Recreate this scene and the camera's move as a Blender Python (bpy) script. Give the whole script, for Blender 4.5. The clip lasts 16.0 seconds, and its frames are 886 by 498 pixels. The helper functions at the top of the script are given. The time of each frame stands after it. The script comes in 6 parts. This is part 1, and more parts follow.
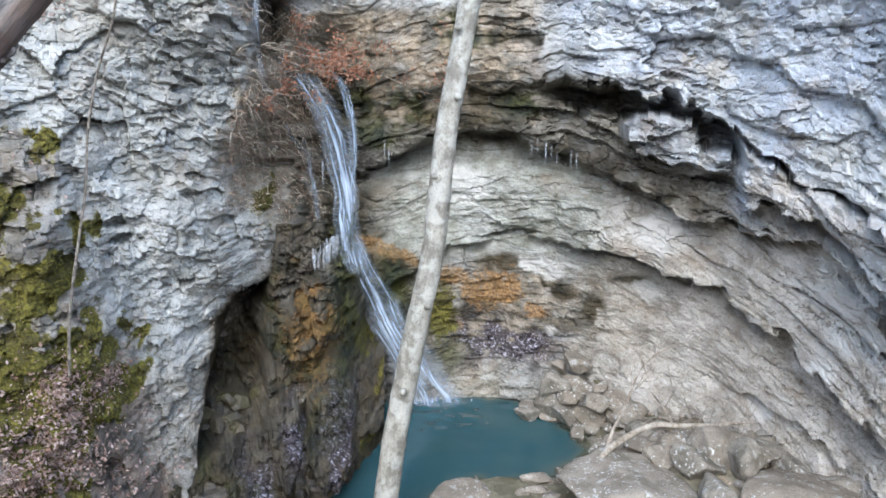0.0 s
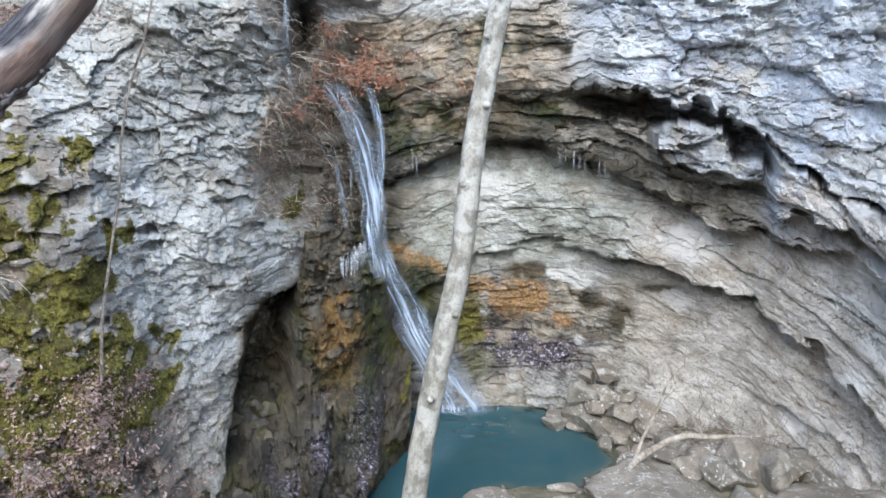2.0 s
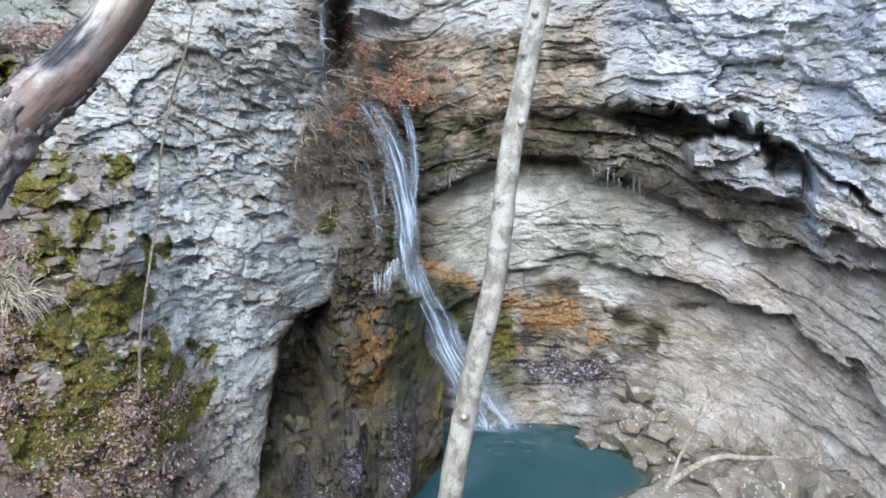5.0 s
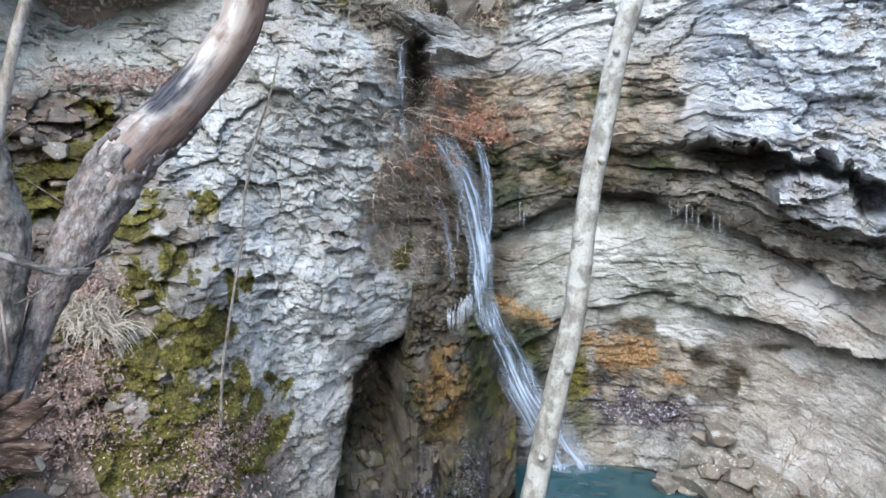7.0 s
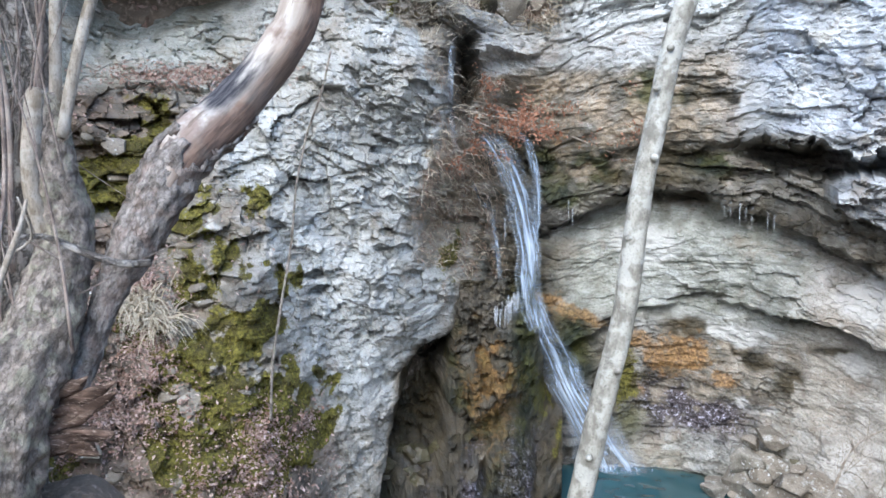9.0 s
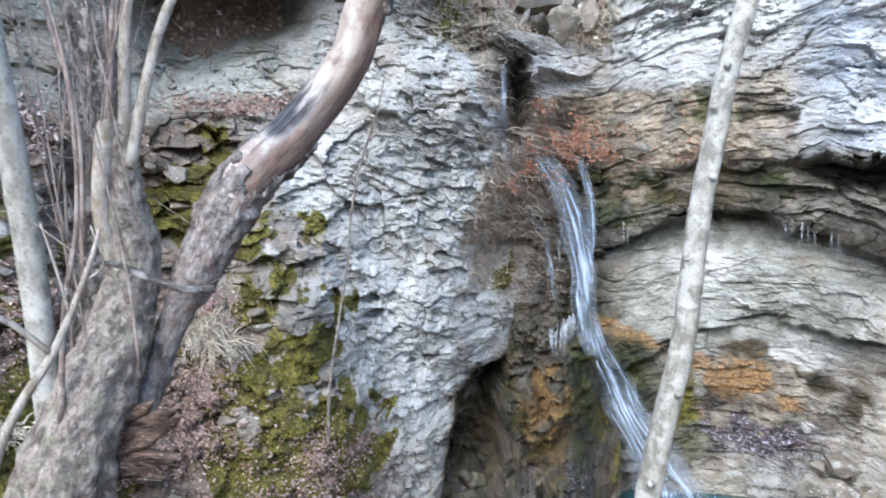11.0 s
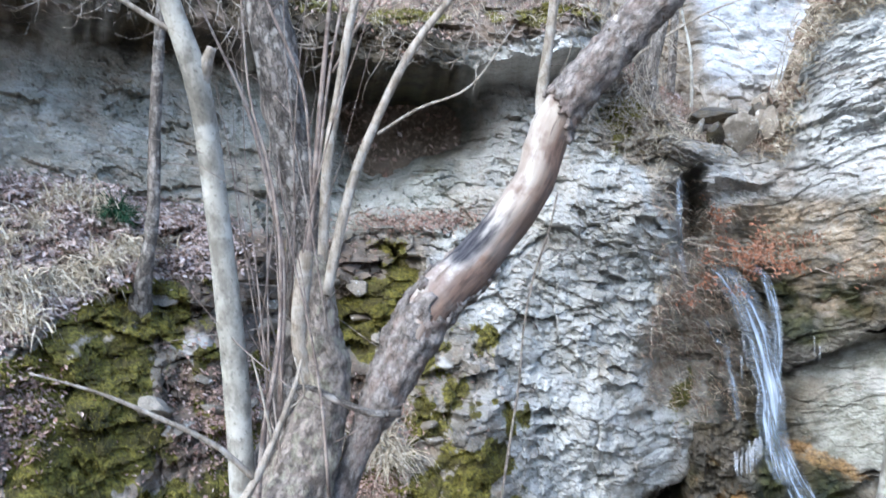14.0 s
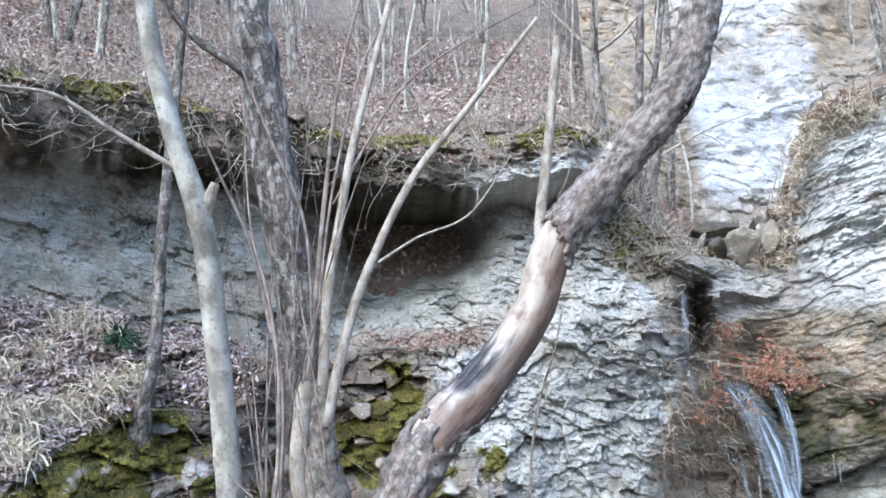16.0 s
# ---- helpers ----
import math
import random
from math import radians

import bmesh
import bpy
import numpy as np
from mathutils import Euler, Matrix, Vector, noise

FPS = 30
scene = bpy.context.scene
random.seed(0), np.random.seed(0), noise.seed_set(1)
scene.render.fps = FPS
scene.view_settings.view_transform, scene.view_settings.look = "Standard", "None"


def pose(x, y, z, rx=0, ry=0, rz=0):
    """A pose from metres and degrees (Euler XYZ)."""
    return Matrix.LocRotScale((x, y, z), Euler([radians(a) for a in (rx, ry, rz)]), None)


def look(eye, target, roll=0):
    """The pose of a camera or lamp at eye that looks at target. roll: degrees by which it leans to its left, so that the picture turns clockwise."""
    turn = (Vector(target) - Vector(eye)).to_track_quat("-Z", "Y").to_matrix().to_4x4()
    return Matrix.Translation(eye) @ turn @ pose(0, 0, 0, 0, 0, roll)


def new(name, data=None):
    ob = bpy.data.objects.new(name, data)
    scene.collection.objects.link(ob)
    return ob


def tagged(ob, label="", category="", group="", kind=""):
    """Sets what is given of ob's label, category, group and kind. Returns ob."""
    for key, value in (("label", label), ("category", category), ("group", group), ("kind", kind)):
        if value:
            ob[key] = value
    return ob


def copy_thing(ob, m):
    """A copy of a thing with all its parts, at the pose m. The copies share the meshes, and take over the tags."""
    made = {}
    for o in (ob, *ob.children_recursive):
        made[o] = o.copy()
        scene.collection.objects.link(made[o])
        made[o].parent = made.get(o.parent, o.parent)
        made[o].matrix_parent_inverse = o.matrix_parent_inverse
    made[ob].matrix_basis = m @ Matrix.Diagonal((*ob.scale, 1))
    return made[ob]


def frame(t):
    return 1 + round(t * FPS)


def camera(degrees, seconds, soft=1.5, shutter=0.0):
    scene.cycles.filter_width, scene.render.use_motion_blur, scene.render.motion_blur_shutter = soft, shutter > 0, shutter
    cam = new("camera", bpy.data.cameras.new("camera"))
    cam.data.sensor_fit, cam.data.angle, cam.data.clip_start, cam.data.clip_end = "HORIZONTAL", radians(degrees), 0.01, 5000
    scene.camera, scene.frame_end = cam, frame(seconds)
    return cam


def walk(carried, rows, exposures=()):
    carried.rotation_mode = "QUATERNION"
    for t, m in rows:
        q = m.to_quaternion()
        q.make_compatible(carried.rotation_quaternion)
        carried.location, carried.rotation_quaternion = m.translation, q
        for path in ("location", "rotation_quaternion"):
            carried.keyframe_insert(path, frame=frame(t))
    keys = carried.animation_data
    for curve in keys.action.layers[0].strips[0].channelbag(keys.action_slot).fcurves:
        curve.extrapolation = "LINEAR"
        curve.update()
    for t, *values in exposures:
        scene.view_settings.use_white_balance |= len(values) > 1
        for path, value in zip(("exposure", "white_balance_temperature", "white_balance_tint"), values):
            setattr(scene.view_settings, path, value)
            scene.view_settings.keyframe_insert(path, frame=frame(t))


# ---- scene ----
cam = camera(58.18, 16.0, soft=1.6, shutter=0.5)
EXPOSURES = [(0.0, 2.14, 6080, 6), (8.5, 2.2, 5980, 6), (11.0, 2.33, 5920, 6), (16.0, 2.37, 5880, 6)]
# seconds, eye, yaw to the left, pitch up, roll in degrees
PATH = [
    (0, (-0.000, -0.000, 4.000), 0.00, -12.00, 1.00),
    (0.5, (-0.008, -0.007, 3.999), -0.06, -11.80, 1.39),
    (1, (-0.008, -0.007, 4.004), 0.67, -11.75, 1.21),
    (1.5, (-0.012, -0.001, 4.007), 1.39, -11.77, 0.81),
    (2, (-0.022, -0.001, 4.006), 1.88, -11.50, 0.86),
    (2.5, (-0.034, -0.000, 4.008), 2.22, -11.31, 0.96),
    (3, (-0.039, -0.006, 4.007), 2.76, -11.05, 0.94),
    (5.5, (-0.095, -0.001, 4.016), 5.06, -9.84, 0.40),
    (6, (-0.137, 0.007, 4.034), 7.98, -8.78, -0.54),
    (6.5, (-0.178, 0.001, 4.043), 8.74, -8.12, -0.30),
    (7, (-0.194, -0.011, 4.048), 8.66, -8.07, 0.50),
    (7.5, (-0.189, -0.004, 4.039), 9.14, -8.31, 0.66),
    (8, (-0.199, -0.002, 4.038), 9.98, -8.30, 0.57),
    (8.5, (-0.225, -0.012, 4.035), 11.15, -8.30, 0.62),
    (11, (-0.278, -0.023, 4.040), 15.49, -6.62, -0.38),
    (11.5, (-0.330, -0.042, 4.064), 18.89, -5.88, -0.65),
    (12, (-0.366, -0.062, 4.076), 20.47, -5.14, -0.45),
    (12.5, (-0.380, -0.068, 4.099), 21.20, -3.51, -0.22),
    (13, (-0.379, -0.069, 4.121), 23.54, -1.88, -0.53),
    (13.5, (-0.368, -0.062, 4.150), 24.74, -0.67, -0.62),
    (14, (-0.367, -0.064, 4.174), 27.06, 0.66, -0.58),
    (14.5, (-0.370, -0.057, 4.207), 27.76, 3.84, -0.89),
    (15, (-0.360, -0.050, 4.229), 27.72, 7.08, -1.39),
    (15.5, (-0.338, -0.048, 4.248), 27.52, 8.13, -1.84),
    (16, (-0.334, -0.046, 4.255), 27.47, 8.67, -1.45),
]


def aim(eye, yaw, pitch, roll):
    y, p = radians(yaw), radians(pitch)
    way = Vector((-math.sin(y) * math.cos(p), math.cos(y) * math.cos(p), math.sin(p)))
    return look(eye, Vector(eye) + way, roll)


walk(cam, [(t, aim(eye, yaw, pitch, roll)) for t, eye, yaw, pitch, roll in PATH], EXPOSURES)

# ---- light: open shade under a bright winter sky, the sun behind thin cloud ----
world = bpy.data.worlds.new("sky")
scene.world = world
world.use_nodes = True
wn = world.node_tree
sky = wn.nodes.new("ShaderNodeTexSky")
sky.sky_type = "NISHITA"
sky.sun_disc = False
sky.sun_elevation = radians(38)
sky.sun_rotation = radians(190)
sky.air_density, sky.dust_density = 1.0, 1.0
wn.nodes["Background"].inputs["Strength"].default_value = 0.15
wn.links.new(sky.outputs["Color"], wn.nodes["Background"].inputs["Color"])

sun = new("sun", bpy.data.lights.new("sun", "SUN"))
sun.data.energy = 0.8
sun.data.angle = radians(60)
sun.data.color = (1.0, 0.95, 0.88)
sun.matrix_world = look((-2.2, -9.0, 16.0), (0.5, 8.0, 2.0))

# ---- noise and mesh tools ----
def lattice(ix, iy, iz, seed):
    h = (ix * 374761393 + iy * 668265263 + iz * 2147483647 + seed * 1274126177) & 0xFFFFFFFF
    h = ((h ^ (h >> 13)) * 1274126177) & 0xFFFFFFFF
    h = ((h ^ (h >> 16)) * 2246822519) & 0xFFFFFFFF
    return ((h ^ (h >> 15)) & 0xFFFFFF) / float(0xFFFFFF)


def vnoise(x, y, z, seed=0):
    """Smooth value noise, -1 to 1."""
    x, y, z = np.broadcast_arrays(np.asarray(x, float), np.asarray(y, float), np.asarray(z, float))
    fx, fy, fz = np.floor(x), np.floor(y), np.floor(z)
    ix, iy, iz = fx.astype(np.int64), fy.astype(np.int64), fz.astype(np.int64)
    u, v, w = x - fx, y - fy, z - fz
    u, v, w = u * u * (3 - 2 * u), v * v * (3 - 2 * v), w * w * (3 - 2 * w)
    out = 0.0
    for dx in (0, 1):
        for dy in (0, 1):
            for dz in (0, 1):
                weight = (u if dx else 1 - u) * (v if dy else 1 - v) * (w if dz else 1 - w)
                out = out + weight * lattice(ix + dx, iy + dy, iz + dz, seed)
    return 2 * out - 1


def fbm(x, y, z, octaves=4, seed=0, gain=0.5):
    out, amp, total = 0.0, 1.0, 0.0
    for k in range(octaves):
        f = 2.03**k
        out = out + amp * vnoise(x * f + 17.1 * k, y * f - 9.7 * k, z * f + 3.3 * k, seed + k)
        total += amp
        amp *= gain
    return out / total


def sstep(a, b, x):
    u = np.clip((np.asarray(x, float) - a) / (b - a), 0, 1)
    return u * u * (3 - 2 * u)


def bump(x, centre, half):
    return np.exp(-(((np.asarray(x, float) - centre) / half) ** 2))


def line(x, *pairs):
    """Piecewise curve through (x, value) pairs in rising x, softened at the corners."""
    px, py = zip(*pairs)
    x = np.asarray(x, float)
    w = 0.8
    return (np.interp(x - w, px, py) + 2 * np.interp(x, px, py) + np.interp(x + w, px, py)) / 4


def set_floats(mesh, fields):
    for key, values in fields.items():
        attr = mesh.attributes.new(key, "FLOAT", "POINT")
        attr.data.foreach_set("value", np.ascontiguousarray(values, dtype=np.float32).ravel())


def mesh_from(name, verts, quads, fields=None, smooth=True):
    """A mesh from arrays of points and of quads (or triangles)."""
    verts, quads = np.ascontiguousarray(verts, dtype=np.float32), np.ascontiguousarray(quads, dtype=np.int32)
    n = quads.shape[1]
    mesh = bpy.data.meshes.new(name)
    mesh.vertices.add(len(verts))
    mesh.vertices.foreach_set("co", verts.ravel())
    mesh.loops.add(quads.size)
    mesh.loops.foreach_set("vertex_index", quads.ravel())
    mesh.polygons.add(len(quads))
    mesh.polygons.foreach_set("loop_start", np.arange(0, quads.size, n, dtype=np.int32))
    mesh.polygons.foreach_set("use_smooth", np.full(len(quads), smooth))
    if fields:
        set_floats(mesh, fields)
    mesh.update()
    mesh.validate()
    return mesh


def grid_quads(rows, cols, wrap=False):
    i = np.arange(rows * cols).reshape(rows, cols)
    if wrap:
        i = np.concatenate([i, i[:, :1]], 1)
    return np.stack([i[:-1, :-1], i[:-1, 1:], i[1:, 1:], i[1:, :-1]], -1).reshape(-1, 4)


def thing(name, mesh, mat, label="", category="", group="", kind="", parent=None):
    ob = new(name, mesh)
    if mesh is not None and mat is not None:
        mesh.materials.append(mat)
    if parent is not None:
        ob.parent = parent
    return tagged(ob, label, category, group, kind)


def smooth_path(points, steps):
    """Catmull-Rom through rows of numbers."""
    p = np.array(points, float)
    p = np.concatenate([[2 * p[0] - p[1]], p, [2 * p[-1] - p[-2]]])
    u = np.linspace(0, len(p) - 3 - 1e-6, steps)
    k = u.astype(int)
    f = (u - k)[:, None]
    a, b, c, d = p[k], p[k + 1], p[k + 2], p[k + 3]
    return 0.5 * (2 * b + (c - a) * f + (2 * a - 5 * b + 4 * c - d) * f**2 + (3 * b - 3 * c + d - a) * f**3)


def tube_data(points, steps=24, sides=8, rough=0.0, grain=12.0, seed=0, knots=0.0, long=0.35):
    """A tapered limb: points are (x, y, z, radius). Returns points, quads and the way along it (0 to 1)."""
    rows = smooth_path(points, steps)
    c, r = rows[:, :3], np.maximum(rows[:, 3], 0.0006)
    tang = np.gradient(c, axis=0)
    tang /= np.linalg.norm(tang, axis=1)[:, None] + 1e-9
    side = np.zeros_like(c)
    axis = np.array([1.0, 0.2, 0.1]) if abs(tang[0, 0]) < 0.8 else np.array([0.1, 1.0, 0.2])
    for k in range(len(c)):
        axis = axis - tang[k] * (axis @ tang[k])
        axis /= np.linalg.norm(axis) + 1e-9
        side[k] = axis
    other = np.cross(tang, side)
    a = np.linspace(0, 2 * np.pi, sides, endpoint=False)
    ring = np.cos(a)[None, :, None] * side[:, None] + np.sin(a)[None, :, None] * other[:, None]
    rad = np.repeat(r[:, None], sides, 1)
    run = np.concatenate([[0], np.cumsum(np.linalg.norm(np.diff(c, axis=0), axis=1))])[:, None]
    q = np.stack([np.cos(a)[None] * rad, np.sin(a)[None] * rad, run + 0 * rad], -1)
    if rough:
        rad = rad * (1 + rough * fbm(q[..., 0] * grain, q[..., 1] * grain, q[..., 2] * grain * long, 4, seed))
    if knots:
        rad = rad * (1 + knots * np.maximum(0, vnoise(np.linspace(0, steps / 3.0, steps)[:, None], a[None] * 0.8, 0.5, seed + 9) - 0.45) * 2)
    p = c[:, None] + ring * rad[..., None]
    p = np.concatenate([c[:1, None].repeat(sides, 1), p, c[-1:, None].repeat(sides, 1)])
    along = np.concatenate([[0], np.linspace(0, 1, steps), [1]])[:, None].repeat(sides, 1)
    q = np.concatenate([q[:1], q, q[-1:]]).reshape(-1, 3)
    return p.reshape(-1, 3), grid_quads(steps + 2, sides, True), dict(along=along.ravel(), bark_x=q[:, 0] + 0.37 * seed, bark_y=q[:, 1], bark_z=q[:, 2])


def join(chunks):
    verts, quads, at = [], [], 0
    for v, q in chunks:
        verts.append(v)
        quads.append(q + at)
        at += len(v)
    return np.concatenate(verts), np.concatenate(quads)

# ---- materials ----
class Net:
    """A small node material builder."""

    def __init__(self, name):
        self.mat = bpy.data.materials.new(name)
        self.mat.use_nodes = True
        self.t = self.mat.node_tree
        self.bsdf = self.t.nodes["Principled BSDF"]
        self.pos = self.node("ShaderNodeNewGeometry").outputs["Position"]

    def node(self, kind, **inputs):
        n = self.t.nodes.new(kind)
        for key, value in inputs.items():
            self.put(n.inputs[key.replace("_", " ")], value)
        return n

    def put(self, socket, value):
        if isinstance(value, bpy.types.NodeSocket):
            self.t.links.new(value, socket)
        elif isinstance(value, tuple) and len(value) == 3 and socket.type == "RGBA":
            socket.default_value = (*value, 1)
        else:
            socket.default_value = value

    def noise(self, scale, detail=4.0, rough=0.55, stretch=None, where=None):
        where = where or self.pos
        if stretch:
            where = self.node("ShaderNodeVectorMath", Vector=where)
            where.operation = "MULTIPLY"
            where.inputs[1].default_value = stretch
            where = where.outputs[0]
        return self.node("ShaderNodeTexNoise", Vector=where, Scale=scale, Detail=detail, Roughness=rough).outputs["Fac"]

    def cells(self, scale, feature="DISTANCE_TO_EDGE", stretch=None, bend=0.0):
        where = self.pos
        if bend:
            wild = self.node("ShaderNodeTexNoise", Vector=where, Scale=scale * 0.9, Detail=4.0, Roughness=0.65)
            w = self.t.nodes.new("ShaderNodeVectorMath")
            w.operation = "MULTIPLY_ADD"
            self.put(w.inputs[0], wild.outputs["Color"])
            w.inputs[1].default_value = (bend, bend, bend * 2)
            self.put(w.inputs[2], where)
            where = w.outputs[0]
        if stretch:
            w = self.node("ShaderNodeVectorMath", Vector=where)
            w.operation = "MULTIPLY"
            w.inputs[1].default_value = stretch
            where = w.outputs[0]
        n = self.node("ShaderNodeTexVoronoi", Vector=where, Scale=scale)
        n.feature = feature
        return n.outputs["Distance"]

    def ramp(self, fac, a, b, low=0.0, high=1.0):
        n = self.node("ShaderNodeMapRange", Value=fac)
        n.interpolation_type = "SMOOTHSTEP"
        for k, x in zip(("From Min", "From Max", "To Min", "To Max"), (a, b, low, high)):
            n.inputs[k].default_value = x
        return n.outputs["Result"]

    def math(self, op, a, b=0.0):
        n = self.t.nodes.new("ShaderNodeMath")
        n.operation = op
        self.put(n.inputs[0], a)
        self.put(n.inputs[1], b)
        return n.outputs[0]

    def mix(self, fac, a, b, how="MIX"):
        n = self.t.nodes.new("ShaderNodeMix")
        n.data_type, n.blend_type = "RGBA", how
        self.put(n.inputs["Factor"], fac)
        self.put(n.inputs[6], a)
        self.put(n.inputs[7], b)
        return n.outputs[2]

    def attr(self, name):
        n = self.t.nodes.new("ShaderNodeAttribute")
        n.attribute_name = name
        return n.outputs["Fac"]

    def bump(self, height, strength=0.5, depth=0.02):
        n = self.node("ShaderNodeBump", Height=height, Strength=strength, Distance=depth)
        self.put(self.bsdf.inputs["Normal"], n.outputs["Normal"])

    def done(self, colour, rough=0.9, spec=0.3):
        self.put(self.bsdf.inputs["Base Color"], colour)
        self.put(self.bsdf.inputs["Roughness"], rough)
        self.put(self.bsdf.inputs["Specular IOR Level"], spec)
        return self.mat


def rock_material():
    m = Net("limestone")
    n_big, n_mid, n_fine = m.noise(0.8, 5, 0.6), m.noise(4.0, 6, 0.6), m.noise(30.0, 5, 0.65)
    xyz = m.node("ShaderNodeSeparateXYZ", Vector=m.pos)
    beds = m.node("ShaderNodeCombineXYZ", X=xyz.outputs[0], Y=xyz.outputs[1], Z=m.attr("bed")).outputs[0]
    bands = m.noise(2.2, 6, 0.65, (1, 1, 2.6), beds)
    laminae = m.noise(5.0, 6, 0.7, (1, 1, 5.5), beds)
    grain, patches = m.noise(70.0, 3, 0.6), m.noise(1.7, 6, 0.7)
    runs = m.noise(2.5, 5, 0.6, (1, 1, 0.25))
    c = m.mix(m.ramp(n_mid, 0.35, 0.65), (0.23, 0.225, 0.205), (0.42, 0.41, 0.385))
    c = m.mix(m.ramp(n_big, 0.42, 0.62, 0, 0.7), c, (0.33, 0.29, 0.225))
    c = m.mix(m.ramp(bands, 0.5, 0.68, 0, 0.75), c, (0.115, 0.1, 0.08))
    c = m.mix(m.ramp(bands, 0.42, 0.3, 0, 0.7), c, (0.55, 0.54, 0.51))
    c = m.mix(m.ramp(runs, 0.55, 0.7, 0, 0.45), c, (0.13, 0.125, 0.11))
    pale = m.mix(m.ramp(n_mid, 0.3, 0.65), (0.41, 0.415, 0.39), (0.6, 0.605, 0.585))
    pale = m.mix(m.ramp(n_big, 0.45, 0.65, 0, 0.5), pale, (0.33, 0.31, 0.27))
    pale = m.mix(m.ramp(bands, 0.57, 0.72, 0, 0.55), pale, (0.19, 0.175, 0.145))
    c = m.mix(m.attr("pale"), c, pale)
    # pale limestone with the blue of the sky's light mixed into its colour
    lit_blue = m.mix(m.ramp(n_mid, 0.3, 0.65), (0.33, 0.355, 0.4), (0.58, 0.62, 0.68))
    lit_blue = m.mix(m.ramp(m.noise(3.0, 5, 0.65), 0.53, 0.66, 0, 0.75), lit_blue, (0.52, 0.48, 0.41))
    lit_blue = m.mix(m.ramp(bands, 0.54, 0.68, 0, 0.6), lit_blue, (0.2, 0.2, 0.2))
    c = m.mix(m.attr("lit_blue"), c, lit_blue)
    cream = m.mix(m.ramp(n_mid, 0.35, 0.65), (0.44, 0.395, 0.34), (0.62, 0.58, 0.525))
    cream = m.mix(m.ramp(bands, 0.52, 0.68, 0, 0.6), cream, (0.2, 0.165, 0.125))
    c = m.mix(m.math("MULTIPLY", m.attr("cream"), 0.85), c, cream)
    hollow = m.mix(m.ramp(n_mid, 0.35, 0.65), (0.26, 0.265, 0.22), (0.47, 0.475, 0.425))
    hollow = m.mix(m.ramp(bands, 0.45, 0.33, 0, 0.8), hollow, (0.55, 0.56, 0.54))
    c = m.mix(m.math("MULTIPLY", m.attr("hollow"), 0.8), c, hollow)
    c = m.mix(m.math("MULTIPLY", m.attr("tan"), m.ramp(n_mid, 0.25, 0.6, 0.35, 1)), c, m.mix(m.ramp(n_mid, 0.35, 0.65), (0.12, 0.093, 0.058), (0.4, 0.315, 0.22)))
    c = m.mix(m.math("MULTIPLY", m.ramp(laminae, 0.54, 0.66, 0, 0.55), m.ramp(m.math("MAXIMUM", m.attr("pale"), m.attr("cream")), 0.2, 0.8, 1.0, 0.45)), c, (0.15, 0.13, 0.105))
    c = m.mix(m.ramp(laminae, 0.45, 0.36, 0, 0.4), c, (0.6, 0.59, 0.56))
    c = m.mix(m.ramp(patches, 0.54, 0.62, 0, 0.4), c, (0.3, 0.235, 0.175))
    c = m.mix(m.ramp(patches, 0.45, 0.38, 0, 0.3), c, (0.5, 0.5, 0.48))
    c = m.mix(m.ramp(grain, 0.52, 0.68, 0, 0.35), c, (0.11, 0.1, 0.085))
    c = m.mix(m.ramp(n_fine, 0.6, 0.7, 0, 0.6), c, (0.6, 0.6, 0.57))
    c = m.mix(m.ramp(m.noise(38.0, 4, 0.6), 0.58, 0.68, 0, 0.6), c, (0.08, 0.075, 0.06))
    c = m.mix(m.ramp(m.noise(11.0, 5, 0.65), 0.58, 0.7, 0, 0.5), c, (0.12, 0.11, 0.09))
    c = m.mix(m.math("MULTIPLY", m.attr("soil"), 0.88), c, m.mix(m.ramp(n_mid, 0.35, 0.65), (0.055, 0.038, 0.025), (0.19, 0.13, 0.09)))
    c = m.mix(m.attr("wet"), c, m.mix(0.6, c, (0.03, 0.024, 0.014)))
    # tone of the dark mask: wet and stained rock, soil, and shade painted into recesses
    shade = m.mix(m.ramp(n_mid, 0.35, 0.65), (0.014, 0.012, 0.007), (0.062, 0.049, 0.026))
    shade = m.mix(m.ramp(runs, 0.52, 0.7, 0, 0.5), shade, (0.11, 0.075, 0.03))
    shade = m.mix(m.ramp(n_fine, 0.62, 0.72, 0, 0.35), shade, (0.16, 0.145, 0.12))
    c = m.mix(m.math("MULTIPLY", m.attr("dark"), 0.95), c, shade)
    rust = m.ramp(m.math("ADD", m.attr("rust"), m.math("MULTIPLY", m.math("SUBTRACT", m.noise(9.0, 6, 0.65), 0.5), 2.4)), 0.25, 0.95, 0, 0.72)
    c = m.mix(rust, c, m.mix(m.ramp(n_fine, 0.35, 0.65), (0.16, 0.08, 0.03), (0.46, 0.26, 0.09)))
    chalk = m.ramp(m.math("ADD", m.attr("chalk"), m.math("MULTIPLY", m.math("SUBTRACT", n_mid, 0.5), 0.9)), 0.3, 0.7, 0, 0.65)
    c = m.mix(chalk, c, (0.62, 0.61, 0.58))
    c = m.mix(m.math("MULTIPLY", m.attr("purple"), 0.9), c, m.mix(m.ramp(n_fine, 0.4, 0.65), (0.03, 0.022, 0.026), (0.13, 0.11, 0.125)))
    # wet highlights on the purple lumps, painted as whitish specks
    c = m.mix(m.math("MULTIPLY", m.attr("purple"), m.ramp(m.noise(24.0, 4, 0.7), 0.53, 0.62, 0, 0.85)), c, (0.5, 0.48, 0.56))
    moss = m.mix(m.ramp(n_fine, 0.35, 0.65), (0.06, 0.052, 0.014), (0.22, 0.195, 0.04))
    moss = m.mix(m.ramp(n_mid, 0.45, 0.62, 0, 0.8), moss, (0.06, 0.05, 0.02))
